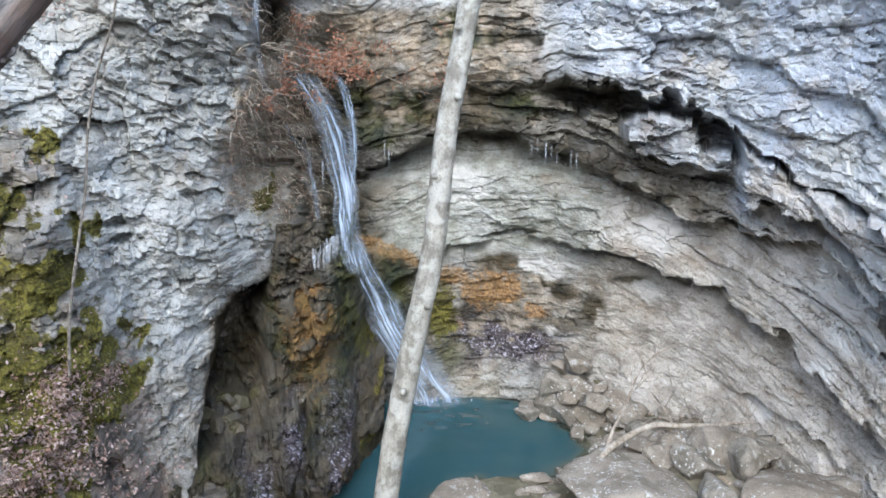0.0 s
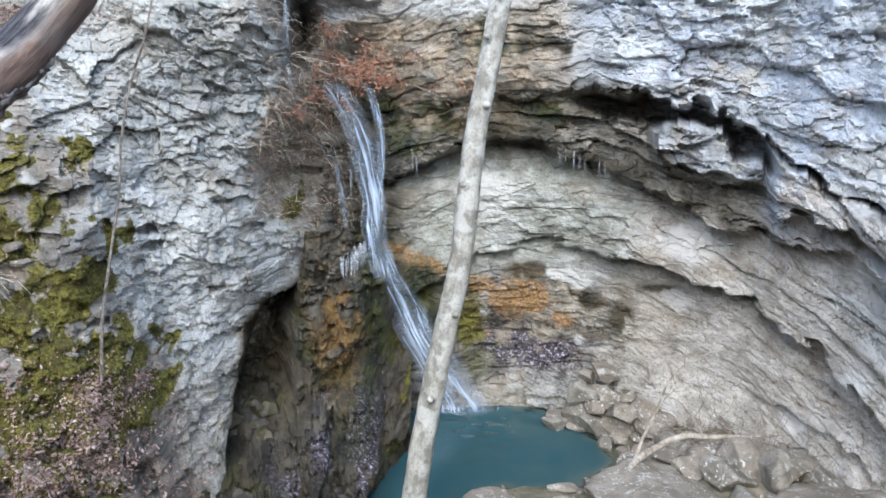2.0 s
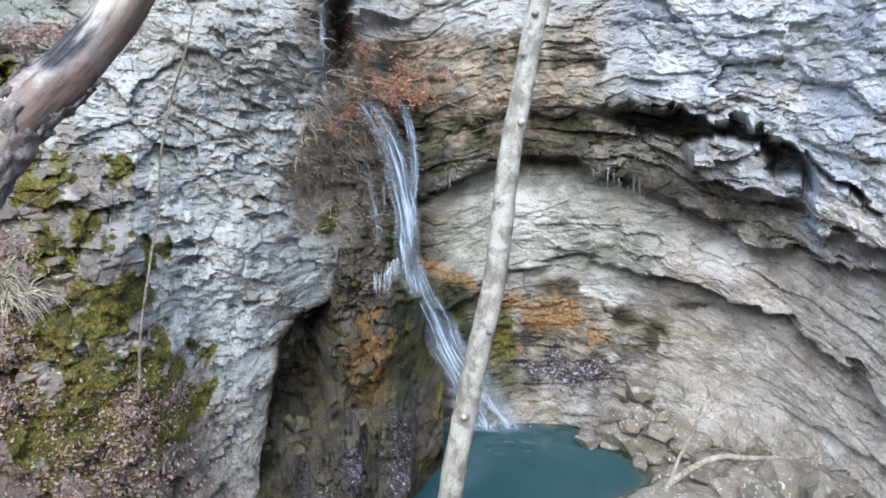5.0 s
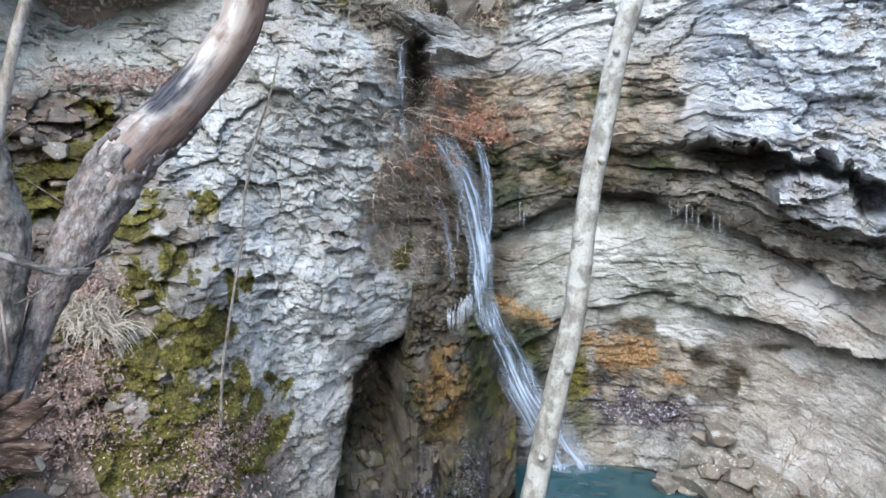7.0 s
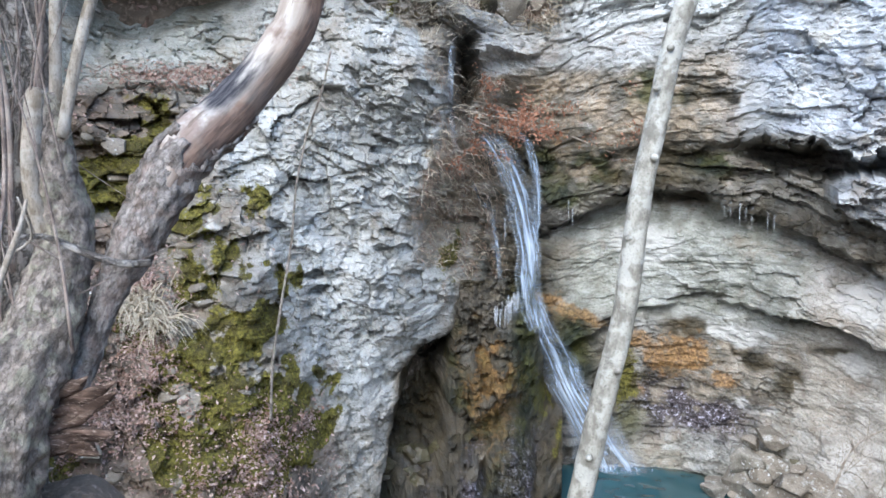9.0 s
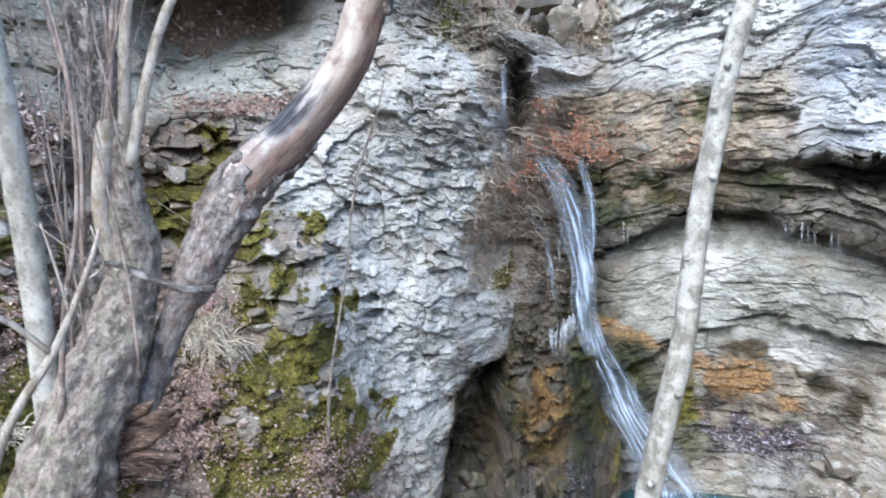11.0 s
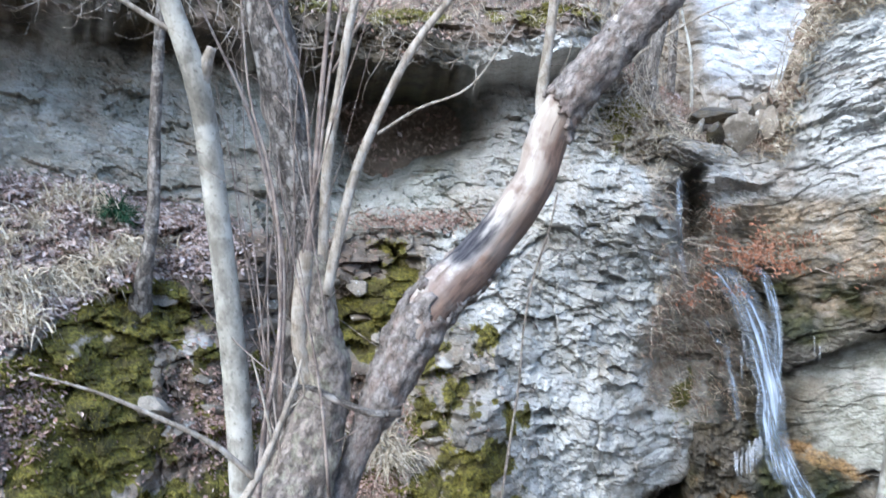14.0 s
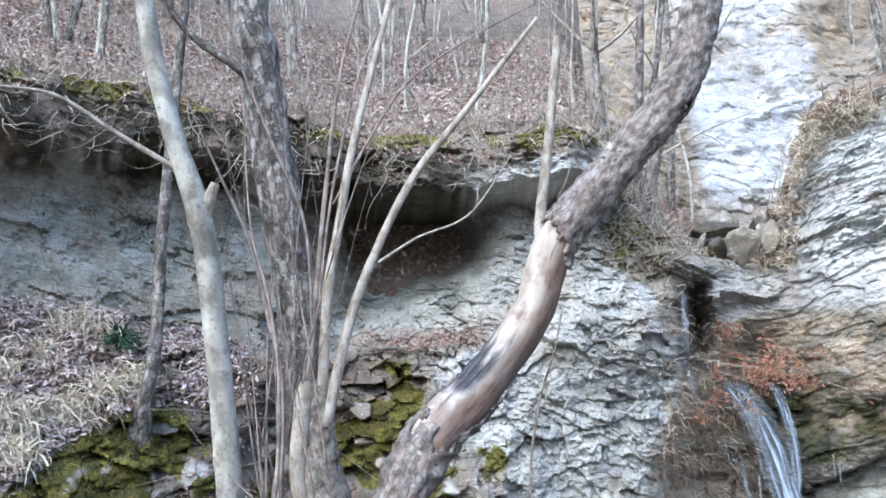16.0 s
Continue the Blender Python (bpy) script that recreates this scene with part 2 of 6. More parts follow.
    c = m.mix(m.ramp(m.math("ADD", m.attr("moss"), m.math("ADD", m.math("MULTIPLY", m.math("SUBTRACT", n_fine, 0.5), 0.9), m.math("MULTIPLY", m.math("SUBTRACT", m.noise(7.0, 4, 0.6), 0.5), 1.3))), 0.35, 0.6), c, moss)
    c = m.mix(m.math("MULTIPLY", m.attr("green"), 0.85), c, m.mix(m.ramp(n_mid, 0.4, 0.6), (0.01, 0.018, 0.008), (0.055, 0.06, 0.014)))
    flake = m.noise(13.0, 7, 0.72, (1, 1, 1.4))
    h = m.math("ADD", m.math("ADD", m.math("MULTIPLY", n_mid, 0.3), m.math("MULTIPLY", laminae, 0.35)), m.math("ADD", m.math("MULTIPLY", flake, 0.55), m.math("MULTIPLY", n_fine, 0.4)))
    m.bump(h, 0.85, 0.04)
    damp = m.math("MAXIMUM", m.attr("wet"), m.math("MULTIPLY", m.attr("dark"), 0.8))
    rough = m.math("SUBTRACT", 0.92, m.math("MULTIPLY", damp, 0.5))
    return m.done(c, rough, 0.35)


def ground_material():
    m = Net("forest_soil")
    n_mid, n_fine = m.noise(2.5, 6, 0.6), m.noise(22.0, 5, 0.65)
    c = m.mix(m.ramp(n_mid, 0.35, 0.65), (0.075, 0.058, 0.042), (0.19, 0.15, 0.115))
    c = m.mix(m.ramp(n_fine, 0.48, 0.62, 0, 0.8), c, (0.27, 0.2, 0.155))
    c = m.mix(m.ramp(n_fine, 0.62, 0.7, 0, 0.8), c, (0.42, 0.35, 0.3))
    c = m.mix(m.attr("mud"), c, m.mix(m.ramp(n_mid, 0.4, 0.6), (0.13, 0.12, 0.08), (0.26, 0.23, 0.17)))
    m.bump(n_fine, 0.8, 0.04)
    return m.done(c, 0.95, 0.2)


def bark_material(name, dark, light, patch, amount=0.4, scale=1.0, along=0.35, fissure=0.0, worldly=False):
    """worldly: for twigs, which have no bark coordinates of their own."""
    m = Net(name)
    if not worldly:
        m.pos = m.node("ShaderNodeCombineXYZ", X=m.attr("bark_x"), Y=m.attr("bark_y"), Z=m.attr("bark_z")).outputs[0]
    n_mid = m.noise(10.0 * scale, 6, 0.65, (1, 1, along))
    n_fine = m.noise(55.0 * scale, 5, 0.65, (1, 1, along * 1.6))
    n_spot = m.noise(6.0 * scale, 4, 0.55)
    c = m.mix(m.ramp(n_mid, 0.36, 0.64), dark, light)
    c = m.mix(m.ramp(n_spot, 0.5, 0.6, 0, amount), c, patch)
    c = m.mix(m.ramp(m.noise(14.0 * scale, 5), 0.62, 0.75, 0, 0.45), c, tuple(0.5 * x for x in dark))
    c = m.mix(m.ramp(n_fine, 0.55, 0.68, 0, 0.6), c, tuple(0.4 * x for x in dark))
    height = m.math("ADD", m.math("MULTIPLY", n_mid, 0.5), m.math("MULTIPLY", n_fine, 0.5))
    if fissure:
        crack = m.cells(15.0 * scale, "DISTANCE_TO_EDGE", (1, 1, 0.4), 0.12 / scale)
        split = m.ramp(m.math("ADD", crack, m.math("MULTIPLY", n_fine, 0.12)), 0.05, 0.22)
        c = m.mix(m.math("MULTIPLY", m.math("SUBTRACT", 1.0, split), 0.7 * fissure), c, tuple(0.3 * x for x in dark))
        height = m.math("ADD", height, m.math("MULTIPLY", split, 1.6 * fissure))
    m.bump(height, 0.85, 0.012)
    return m.done(c, 0.9, 0.25)


ROCK = rock_material()
SOIL = ground_material()
BARK_PALE = bark_material("pale_smooth_bark", (0.2, 0.185, 0.155), (0.42, 0.4, 0.345), (0.55, 0.54, 0.49), 0.6, 1.0, 0.6)
BARK_GREY = bark_material("grey_ridged_bark", (0.1, 0.087, 0.075), (0.29, 0.255, 0.225), (0.46, 0.43, 0.39), 0.6, 1.6, 0.3, 0.7)
BARK_DEAD = bark_material("grey_dead_bark", (0.12, 0.1, 0.085), (0.37, 0.33, 0.3), (0.3, 0.215, 0.18), 0.35, 2.2, 0.6, 0.35)
BARK_OLD = bark_material("old_lichen_bark", (0.13, 0.108, 0.09), (0.36, 0.305, 0.26), (0.34, 0.33, 0.24), 0.5, 2.4, 0.7, 0.3)
BARK_SHOOT = bark_material("brown_shoot_bark", (0.13, 0.1, 0.085), (0.3, 0.24, 0.205), (0.42, 0.37, 0.325), 0.5, 2.0, worldly=True)
BARK_TWIG = bark_material("tan_twig_bark", (0.2, 0.165, 0.125), (0.42, 0.37, 0.31), (0.5, 0.47, 0.42), 0.4, 2.0, worldly=True)

# ---- the rock amphitheatre: radius of its face by bearing (degrees to the left of +y) and height ----
def plan_radius(az):
    return line(az, (-95, 8.5), (-70, 7.6), (-45, 7.0), (-31, 7.7), (-25, 8.4), (-20, 8.9), (-12, 9.5), (-6, 9.85), (0, 10.05), (5, 10.15),
                (9, 10.05), (11, 9.6), (13, 9.05), (15, 8.5), (17, 8.25), (20, 8.1), (24, 8.05), (30, 8.25), (36, 8.45), (45, 8.1), (55, 7.75), (70, 7.4), (95, 7.4))


def lip_line(az):
    return line(az, (-60, 2.2), (-29, 3.0), (-21, 3.35), (-20, 3.55), (-16, 3.76), (-10.6, 4.04), (-8, 4.08), (-4, 3.9), (5, 3.6))


def arch_line(az):
    return line(az, (-60, 1.2), (-29.7, 2.2), (-24.5, 2.55), (-20.7, 2.55), (-15.7, 2.68), (-11.4, 2.99), (-6.5, 3.24), (-2.5, 3.3), (1.9, 3.15), (5.9, 2.75), (9, 2.4))


def bed_line(az):
    return line(az, (-60, 0.3), (-30, 1.12), (-25, 1.4), (-21, 1.7), (-17, 1.9), (-11.7, 2.1), (-4.8, 2.17), (0, 1.85), (5, 1.3))


def bank_top(az):
    return line(az, (20, 4.2), (31, 4.5), (37, 4.4), (45, 4.5), (52, 4.72), (58, 4.8), (95, 5.0))


def shelf_line(az):
    return line(az, (14, 6.2), (20, 6.1), (25.7, 5.97), (31.5, 6.02), (35.5, 6.06), (40, 6.15), (48.7, 6.26), (58.8, 6.18), (95, 6.2))


def under_line(az):
    return line(az, (4, 2.6), (8, 2.36), (10.9, 2.1), (12.9, 1.86), (15.6, 1.5), (17.5, 1.0), (18.9, 0.5), (19.6, -0.8))


def top_line(az):
    return line(az, (-60, 8.2), (-25, 8.0), (-1, 7.15), (2.8, 7.0), (4.4, 6.6), (5.4, 5.9), (6.5, 5.45), (11, 5.45), (13, 5.5), (16, 5.9), (19, 6.65), (26, 6.68), (45, 6.8), (58, 7.0), (95, 7.4))


def strata(s, zb, seed, thick, block, spread=0.6):
    """Beds of uneven thickness, broken into blocks along the face: how far each stands out (0 to 1), and how near a joint is (0 to 1)."""
    rng = np.random.RandomState(seed)
    cuts = np.cumsum(thick * (1 - spread + 2 * spread * rng.rand(int(18 / thick)))) - 4.0
    k = np.clip(np.searchsorted(cuts, zb), 1, len(cuts) - 1)
    f = (zb - cuts[k - 1]) / (cuts[k] - cuts[k - 1])
    wide = block * (0.5 + 1.2 * lattice(k, k * 0 + 3, k * 0, seed))
    u = s / wide + 37.3 * lattice(k, k * 0, k * 0 + 5, seed) + 0.35 * vnoise(s * 2.1, zb * 3.0, 0.0, seed)
    b = np.floor(u).astype(np.int64)
    g = u - b
    out = lattice(k, b, b * 0, seed + 2)
    nearest = np.minimum(np.minimum(f, 1 - f) * (cuts[k] - cuts[k - 1]) / thick, np.minimum(g, 1 - g) * wide / thick)
    return out, np.clip(nearest * 5, 0, 1), k, b


def facets(u, v, wide, high, seed, slope=0.65, gaps=0.07):
    """Broken plates about wide x high metres: how far each stands out (-0.5 to 0.5, tilted at random), and 0 at the cracks to 1 inside."""
    u, v = u / wide, v / high
    iu, iv = np.floor(u).astype(np.int64), np.floor(v).astype(np.int64)
    d1, d2 = np.full(u.shape, 9.0), np.full(u.shape, 9.0)
    out = np.zeros(u.shape)
    zero = iu * 0
    for du in (-1, 0, 1):
        for dv in (-1, 0, 1):
            cu, cv = iu + du, iv + dv
            ju, jv = lattice(cu, cv, zero, seed), lattice(cu, cv, zero + 1, seed)
            pu, pv = u - cu - ju, v - cv - jv
            d = np.maximum(np.abs(pu), np.abs(pv)) + 0.35 * np.minimum(np.abs(pu), np.abs(pv)) + 0.12 * lattice(cu, cv, zero + 3, seed)
            high_ = lattice(cu, cv, zero + 2, seed)
            h = high_ - 0.5 - 0.8 * (high_ < gaps) + slope * ((ju * 7 % 1 - 0.5) * pu + (jv * 5 % 1 - 0.8) * pv)
            near = d < d1
            d2 = np.where(near, d1, np.minimum(d2, d))
            out = np.where(near, h, out)
            d1 = np.where(near, d, d1)
    return out, np.clip((d2 - d1) * 6, 0, 1)


def broken(weight, u, v, layers, seed, crack=0.16):
    """Several sizes of plates together, worked out only where the weight counts."""
    total = np.zeros(weight.shape)
    on = weight > 0.01
    uu, vv = u[on], v[on]
    for n, (wide, high, amp) in enumerate(layers):
        bend = vnoise(uu / wide * 0.6, vv / high * 0.6, 0.0, seed + 31 + n)
        jag_u, jag_v = vnoise(uu / wide * 3.1, vv / high * 2.3, 7.0, seed + 61 + n), vnoise(uu / wide * 2.3, vv / high * 3.1, 9.0, seed + 71 + n)
        h, edge = facets(uu + 0.25 * wide * bend + 0.1 * wide * jag_u, vv + 0.22 * high * vnoise(uu / wide * 0.8, vv / high * 0.5, 2.0, seed + 41 + n) + 0.1 * high * jag_v, wide, high, seed + n, gaps=0.0 if n == 0 else 0.08)
        patch = 0.45 + 1.0 * sstep(-0.35, 0.4, vnoise(uu / wide * 0.27, vv / high * 0.3, 5.0, seed + 51 + n))
        total[on] += amp * patch * (h - crack * (1 - edge))
    return total


def cliff_face(az, z):
    """Radius of the finished face, and masks of what grows on it, stains it, or paints light and shade."""
    s = np.radians(az) * 8.8
    warp = fbm(s * 0.5, z * 0.5, 1.7, 3, 11)
    a = az + 1.1 * vnoise(s * 0.6, z * 1.1 + 3.0, 4.0, 20) * bump(az, 15.5, 3.5) + 0.7 * vnoise(s * 1.3, z * 1.3, 4.0, 21) + 0.3 * vnoise(s * 4.0, z * 4.0, 4.0, 22)
    zz = z + 0.11 * vnoise(s * 1.5, z * 1.2, 8.0, 23) + 0.06 * vnoise(s * 4.3, z * 3.0, 8.0, 24) + 0.035 * vnoise(s * 11.0, z * 6.0, 8.0, 25)
    zz = zz + 0.09 * facets(s + 0.1 * vnoise(s * 3, z * 3, 1.0, 29), z, 0.34, 0.16, 30, 0.3, 0.0)[0]
    r = plan_radius(a)
    lip, arch, bed = lip_line(a), arch_line(a), bed_line(a)
    right = sstep(9, 2, a)
    east = sstep(-5.5, -9.5, a)
    # upper mass on the right, hanging over a deep slot
    r = r - right * (0.12 + 0.5 * east) * sstep(-0.03, 0.04, zz - lip)
    r = r - right * east * 0.3 * sstep(0.1, 2.5, zz - lip)
    slot = east * sstep(-21.0, -20.0, a)
    low = line(a, (-21, 0.25), (-19.5, 0.3), (-17.5, 0.2), (-15.5, 0.12), (-13.5, 0.2), (-11.5, 0.3), (-8.5, 0.3), (-6, 0.1))
    run = s + 0.08 * vnoise(s * 5, z * 5, 3.0, 26)
    first, second_ = np.floor(run * 2.3).astype(np.int64), np.floor(run * 6.1 + 0.4).astype(np.int64)
    lip = lip + 0.14 * (lattice(first, first * 0, first * 0, 26) - 0.5) + 0.08 * (lattice(second_, second_ * 0, second_ * 0, 27) - 0.5)
    r = r + slot * 0.5 * sstep(0.03, -0.03, zz - lip) * sstep(-0.06, 0.04, zz - lip + low)
    # the pale block hanging in the slot, its foot stepping back bed by bed
    block_foot = line(a, (-24, 3.12), (-20, 3.15), (-16.3, 3.17), (-13.6, 3.27), (-12.6, 3.42), (-10, 3.5))
    middle = sstep(-12.0, -12.7, a) * sstep(-21.5, -20.2, a)
    proud = middle * (0.3 + 0.42 * sstep(-17.2, -15.6, a) + 0.1 * vnoise(s * 1.7, 0.0 * z, 2.0, 28))
    r = r - proud * sstep(0.03, -0.03, zz - lip + low) * sstep(-0.02, 0.03, zz - block_foot)
    r = r - 0.16 * middle * sstep(0.02, -0.02, zz - block_foot) * sstep(-0.03, 0.02, zz - block_foot + 0.13)
    far_right = sstep(-19.8, -20.8, a)
    r = r - far_right * 0.66 * sstep(-0.02, 0.06, zz - arch - 0.28) * sstep(0.05, -0.03, zz - lip)
    # middle band over the smooth hollow
    r = r - right * 0.38 * sstep(-0.03, 0.05, zz - arch)
    r = r + right * 0.25 * bump(zz - arch, -0.12, 0.16) * sstep(-24, -19, a)
    r = r - right * sstep(-8, -11, a) * 0.3 * sstep(-0.02, 0.05, zz - bed) * sstep(0.3, 0.0, zz - arch)
    r = r - right * 0.12 * sstep(-0.02, 0.03, zz - bed)
    r = r + right * 0.12 * bump(zz - bed, -0.06, 0.06)
    second = bed - 0.75 - 0.02 * (a + 20)
    r = r - sstep(-19, -23, a) * 0.22 * sstep(-0.02, 0.04, zz - second)
    r = r - right * (0.42 - 0.24 * bump(a, -9, 4)) * np.maximum(0, 0.95 - zz) * sstep(-4, -12, a) - right * 0.2 * np.maximum(0, 0.9 - zz) * sstep(-3, 2, -a)
    # channel of the falls
    r = r + 0.25 * bump(a, 7.2, 2.0) * sstep(1.9, 2.4, zz) * sstep(4.6, 3.9, zz)
    r = r - 0.55 * sstep(2.15, 1.7, zz) * bump(a, 4.0, 4.5) * (0.4 + 0.6 * sstep(2.0, 0.2, zz))
    r = r + 1.1 * bump(a, 12.4, 0.9) * sstep(4.2, 4.4, zz) * sstep(5.3, 5.1, zz)
    r = r + 0.35 * sstep(4.0, 4.15, zz) * sstep(4.9, 4.5, zz) * bump(a, 9.2, 1.9)
    roof = 5.0 + 0.025 * (9 - a)
    r = r - 0.22 * sstep(-0.03, 0.08, zz - roof) * sstep(15, 12.5, a) * sstep(5.5, 8.5, a)
    r = r + 0.12 * bump(zz - roof, -0.1, 0.12) * sstep(14, 12, a) * sstep(8, 10.5, a)
    for step_z, back_ in ((5.18, 0.1), (5.32, 0.12)):
        r = r + back_ * sstep(-0.02, 0.02, zz - step_z - 0.02 * (9 - a)) * sstep(14, 12.5, a) * sstep(3, 5, a)
    # hollow below the buttress
    under = under_line(a)
    cave = sstep(0.03, -0.06, zz - under) * sstep(9.8, 12.0, a)
    r = r + cave * (1.5 * sstep(0.0, -0.5, zz - under) + 0.2) * sstep(21, 18, a)
    r = r - 0.58 * np.maximum(0, 2.0 - zz) * sstep(15.5, 19.5, a) * sstep(29, 21, a)
    # left: bank, wall and shelf
    left = sstep(20.5, 29, a)
    bt, sh = bank_top(a), shelf_line(a)
    terrace = sstep(40, 46, a)
    fall = line(a, (44, 0.5), (50, 0.7), (54, 0.95), (58, 1.3))
    r = r - terrace * 0.75 * np.clip(bt - zz, 0, fall) - terrace * 0.22 * np.clip(bt - fall - zz, 0, 2.2)
    r = r - left * 0.46 * np.maximum(0, bt - zz) + left * 0.16 * sstep(-0.05, 0.1, zz - bt)
    r = r + sstep(24, 29, a) * (0.12 + 0.5 * bump(a, 34.5, 5.5)) * sstep(0.0, 1.0, zz - bt) * sstep(0.06, -0.06, zz - sh)
    r = r + 1.1 * bump(a, 32, 4.8) * sstep(-1.25, -0.2, zz - sh) * sstep(0.06, -0.06, zz - sh)
    r = r - sstep(17, 21, a) * (0.45 + 0.3 * sstep(26, 32, a) - 0.14 * sstep(40, 46, a)) * sstep(-0.04, 0.06, zz - sh)
    r = r + sstep(14, 16, a) * sstep(27, 22, a) * 0.5 * sstep(4.7, 5.9, zz) * sstep(0.06, -0.06, zz - sh)
    r = r + 0.55 * sstep(0.35, 0.8, zz - sh) * sstep(17, 21, a)

    # --- relief ---
    dip = line(az, (-60, 3.0), (-31, 1.0), (-20, 0.35), (-8, 0.0), (0, 0.05), (6, 0.3), (14, 0.0), (95, 0.0))
    zb = z + dip + 0.09 * warp + 0.04 * vnoise(s * 3, z * 3, 2.0, 31)
    wob = az + 6.0 * fbm(s * 1.1, z * 1.1, 12.0, 4, 63) + 1.6 * vnoise(s * 0.4, z * 1.7, 2.0, 65) - 0.35 * (z - 3)
    rightw, butt = sstep(15.6, 13.4, wob), sstep(13.4, 15.6, wob) * sstep(26.8, 24, az + 2.7 * (2.5 - z) + 3.0 * fbm(s * 1.5, z * 1.5, 5.0, 3, 64))
    bankw = sstep(24, 26.8, az + 2.7 * (2.5 - z) + 3.0 * fbm(s * 1.5, z * 1.5, 5.0, 3, 64)) * sstep(0.1, -0.1, z - bt)
    wallw = sstep(24, 28, az) * sstep(-0.1, 0.1, z - bt)
    out, joint, k, b = strata(s, zb, 5, 0.3, 1.3)
    smooth_wall = sstep(0.02, -0.08, z - arch_line(az)) * sstep(-13, -9, az) * sstep(1.5, 1.9, z) * 0.9 + sstep(-10, -13, az) * sstep(-27, -22, az) * sstep(0.02, -0.1, z - arch_line(az)) * 0.8
    amp = (1 - 0.72 * np.clip(smooth_wall, 0, 1)) * (0.65 + 0.7 * sstep(-0.3, 0.4, fbm(s * 0.8, z * 1.2, 3.0, 3, 40)))
    grit = 0.5 * fbm(s * 9, z * 11, r * 9, 4, 41) + 0.35 * fbm(s * 21, z * 26, 0.0, 2, 39)
    big = fbm(s * 0.9, z * 1.1, 6.0, 4, 42)
    upper = sstep(0.0, 0.15, z - lip_line(az)) * sstep(-4, -9, az)
    plain = rightw * (1 - upper)
    slabs = sstep(-15, -19, az) * sstep(0.3, 0.0, z - lip_line(az))
    chunky = plain * (1 - slabs)
    d_chunk = -broken(chunky, s, zb, ((0.9, 0.26, 0.14), (0.3, 0.1, 0.07), (0.11, 0.045, 0.03), (0.05, 0.026, 0.014)), 200, 0.05)
    d_slab = -broken(plain * slabs, s, zb, ((1.1, 0.2, 0.14), (0.36, 0.085, 0.075), (0.13, 0.038, 0.032), (0.055, 0.026, 0.015)), 205, 0.07)
    lines = sstep(-0.1, 0.4, vnoise(s * 0.7, zb * 1.3, 0.0, 207))
    seam = bump(az, 2.5, 8.0) * bump(z, 4.1, 0.85)
    amp = amp * (1 - 0.8 * seam)
    d_right = -0.22 * seam * fbm(s * 2.2, z * 2.4, 4.0, 5, 209) + amp * (d_chunk * (1 - slabs) + d_slab * slabs + lines * (-0.08 * (out - 0.5) + 0.02 * (1 - joint))) - 0.05 * grit - 0.17 * big - 0.05 * fbm(s * 2.6, z * 2.6, 1.0, 3, 208)
    lumps = np.abs(vnoise(s * 2.2, z * 3.0, 3.0, 43))
    zu = z + dip * 0.6 + 0.16 * warp
    d_up = -broken(rightw * upper, s + 0.3 * zu, zu, ((0.8, 0.3, 0.17), (0.32, 0.12, 0.09), (0.12, 0.05, 0.036), (0.055, 0.03, 0.018)), 210, 0.08) - 0.1 * (lumps - 0.4) - 0.12 * big - 0.05 * grit
    d_right = d_right * (1 - upper) + d_up * upper
    # knobbly, flaking buttress: thin tilted plates
    tilt = z - 0.22 * s + 0.10 * fbm(s * 2, z * 2, 5.0, 3, 45)
    d_butt = -broken(butt, s + 0.35 * z, tilt, ((0.46, 0.27, 0.13), (0.2, 0.1, 0.07), (0.085, 0.042, 0.03), (0.045, 0.026, 0.014)), 220, 0.12) - 0.24 * fbm(s * 1.3, z * 1.3, 2.0, 3, 46) - 0.05 * grit
    # bank of stones, soil and moss
    stones = np.abs(vnoise(s * 2.3, z * 3.4, 1.0, 47)) * 0.6 + np.abs(vnoise(s * 5.5, z * 8, 1.0, 48)) * 0.4
    d_bank = -broken(bankw, s - 0.2 * z, z + 0.08 * warp, ((0.7, 0.34, 0.22), (0.26, 0.13, 0.12), (0.1, 0.06, 0.045)), 230, 0.1) - 0.16 * (stones - 0.4) - 0.03 * grit
    d_wall = -broken(wallw, s + 0.3 * grit, z + 0.2 * warp + 0.1 * grit, ((1.0, 0.55, 0.1), (0.35, 0.24, 0.045), (0.13, 0.09, 0.014), (0.05, 0.04, 0.009)), 240, 0.07) - 0.03 * grit - 0.14 * fbm(s * 1.2, z * 1.2, 9.0, 3, 49)
    total = rightw + butt + bankw + wallw + 1e-6
    d = (rightw * d_right + butt * d_butt + bankw * d_bank + wallw * d_wall) / total
    # wet rock beside the falls, and shade painted into the hollow below the buttress
    wet_shade = np.maximum(sstep(0.25, -0.1, zz - under) * sstep(3.0, 7, a) * sstep(18.6, 17.6, a), cave * sstep(21.5, 20.5, a))
    d = d * (1 - 0.3 * wet_shade) - wet_shade * (0.14 * np.abs(vnoise(s * 4, z * 2.2, 1.0, 51)) + 0.12 * fbm(s * 2.5, z * 2.5, 3.0, 4, 52))
    r = r + d

    # --- masks ---
    n1, n2 = fbm(s * 1.4, z * 1.4, 0.3, 4, 61), fbm(s * 5, z * 5, 0.7, 4, 62)
    moss = bankw * sstep(-0.08, 0.22, n1 + 0.85 * n2 + 0.1 * (0.5 - stones) + 0.12 * sstep(36, 44, az)) * sstep(0.0, -0.3, z + 0.2 * n1 - bt + terrace * fall)
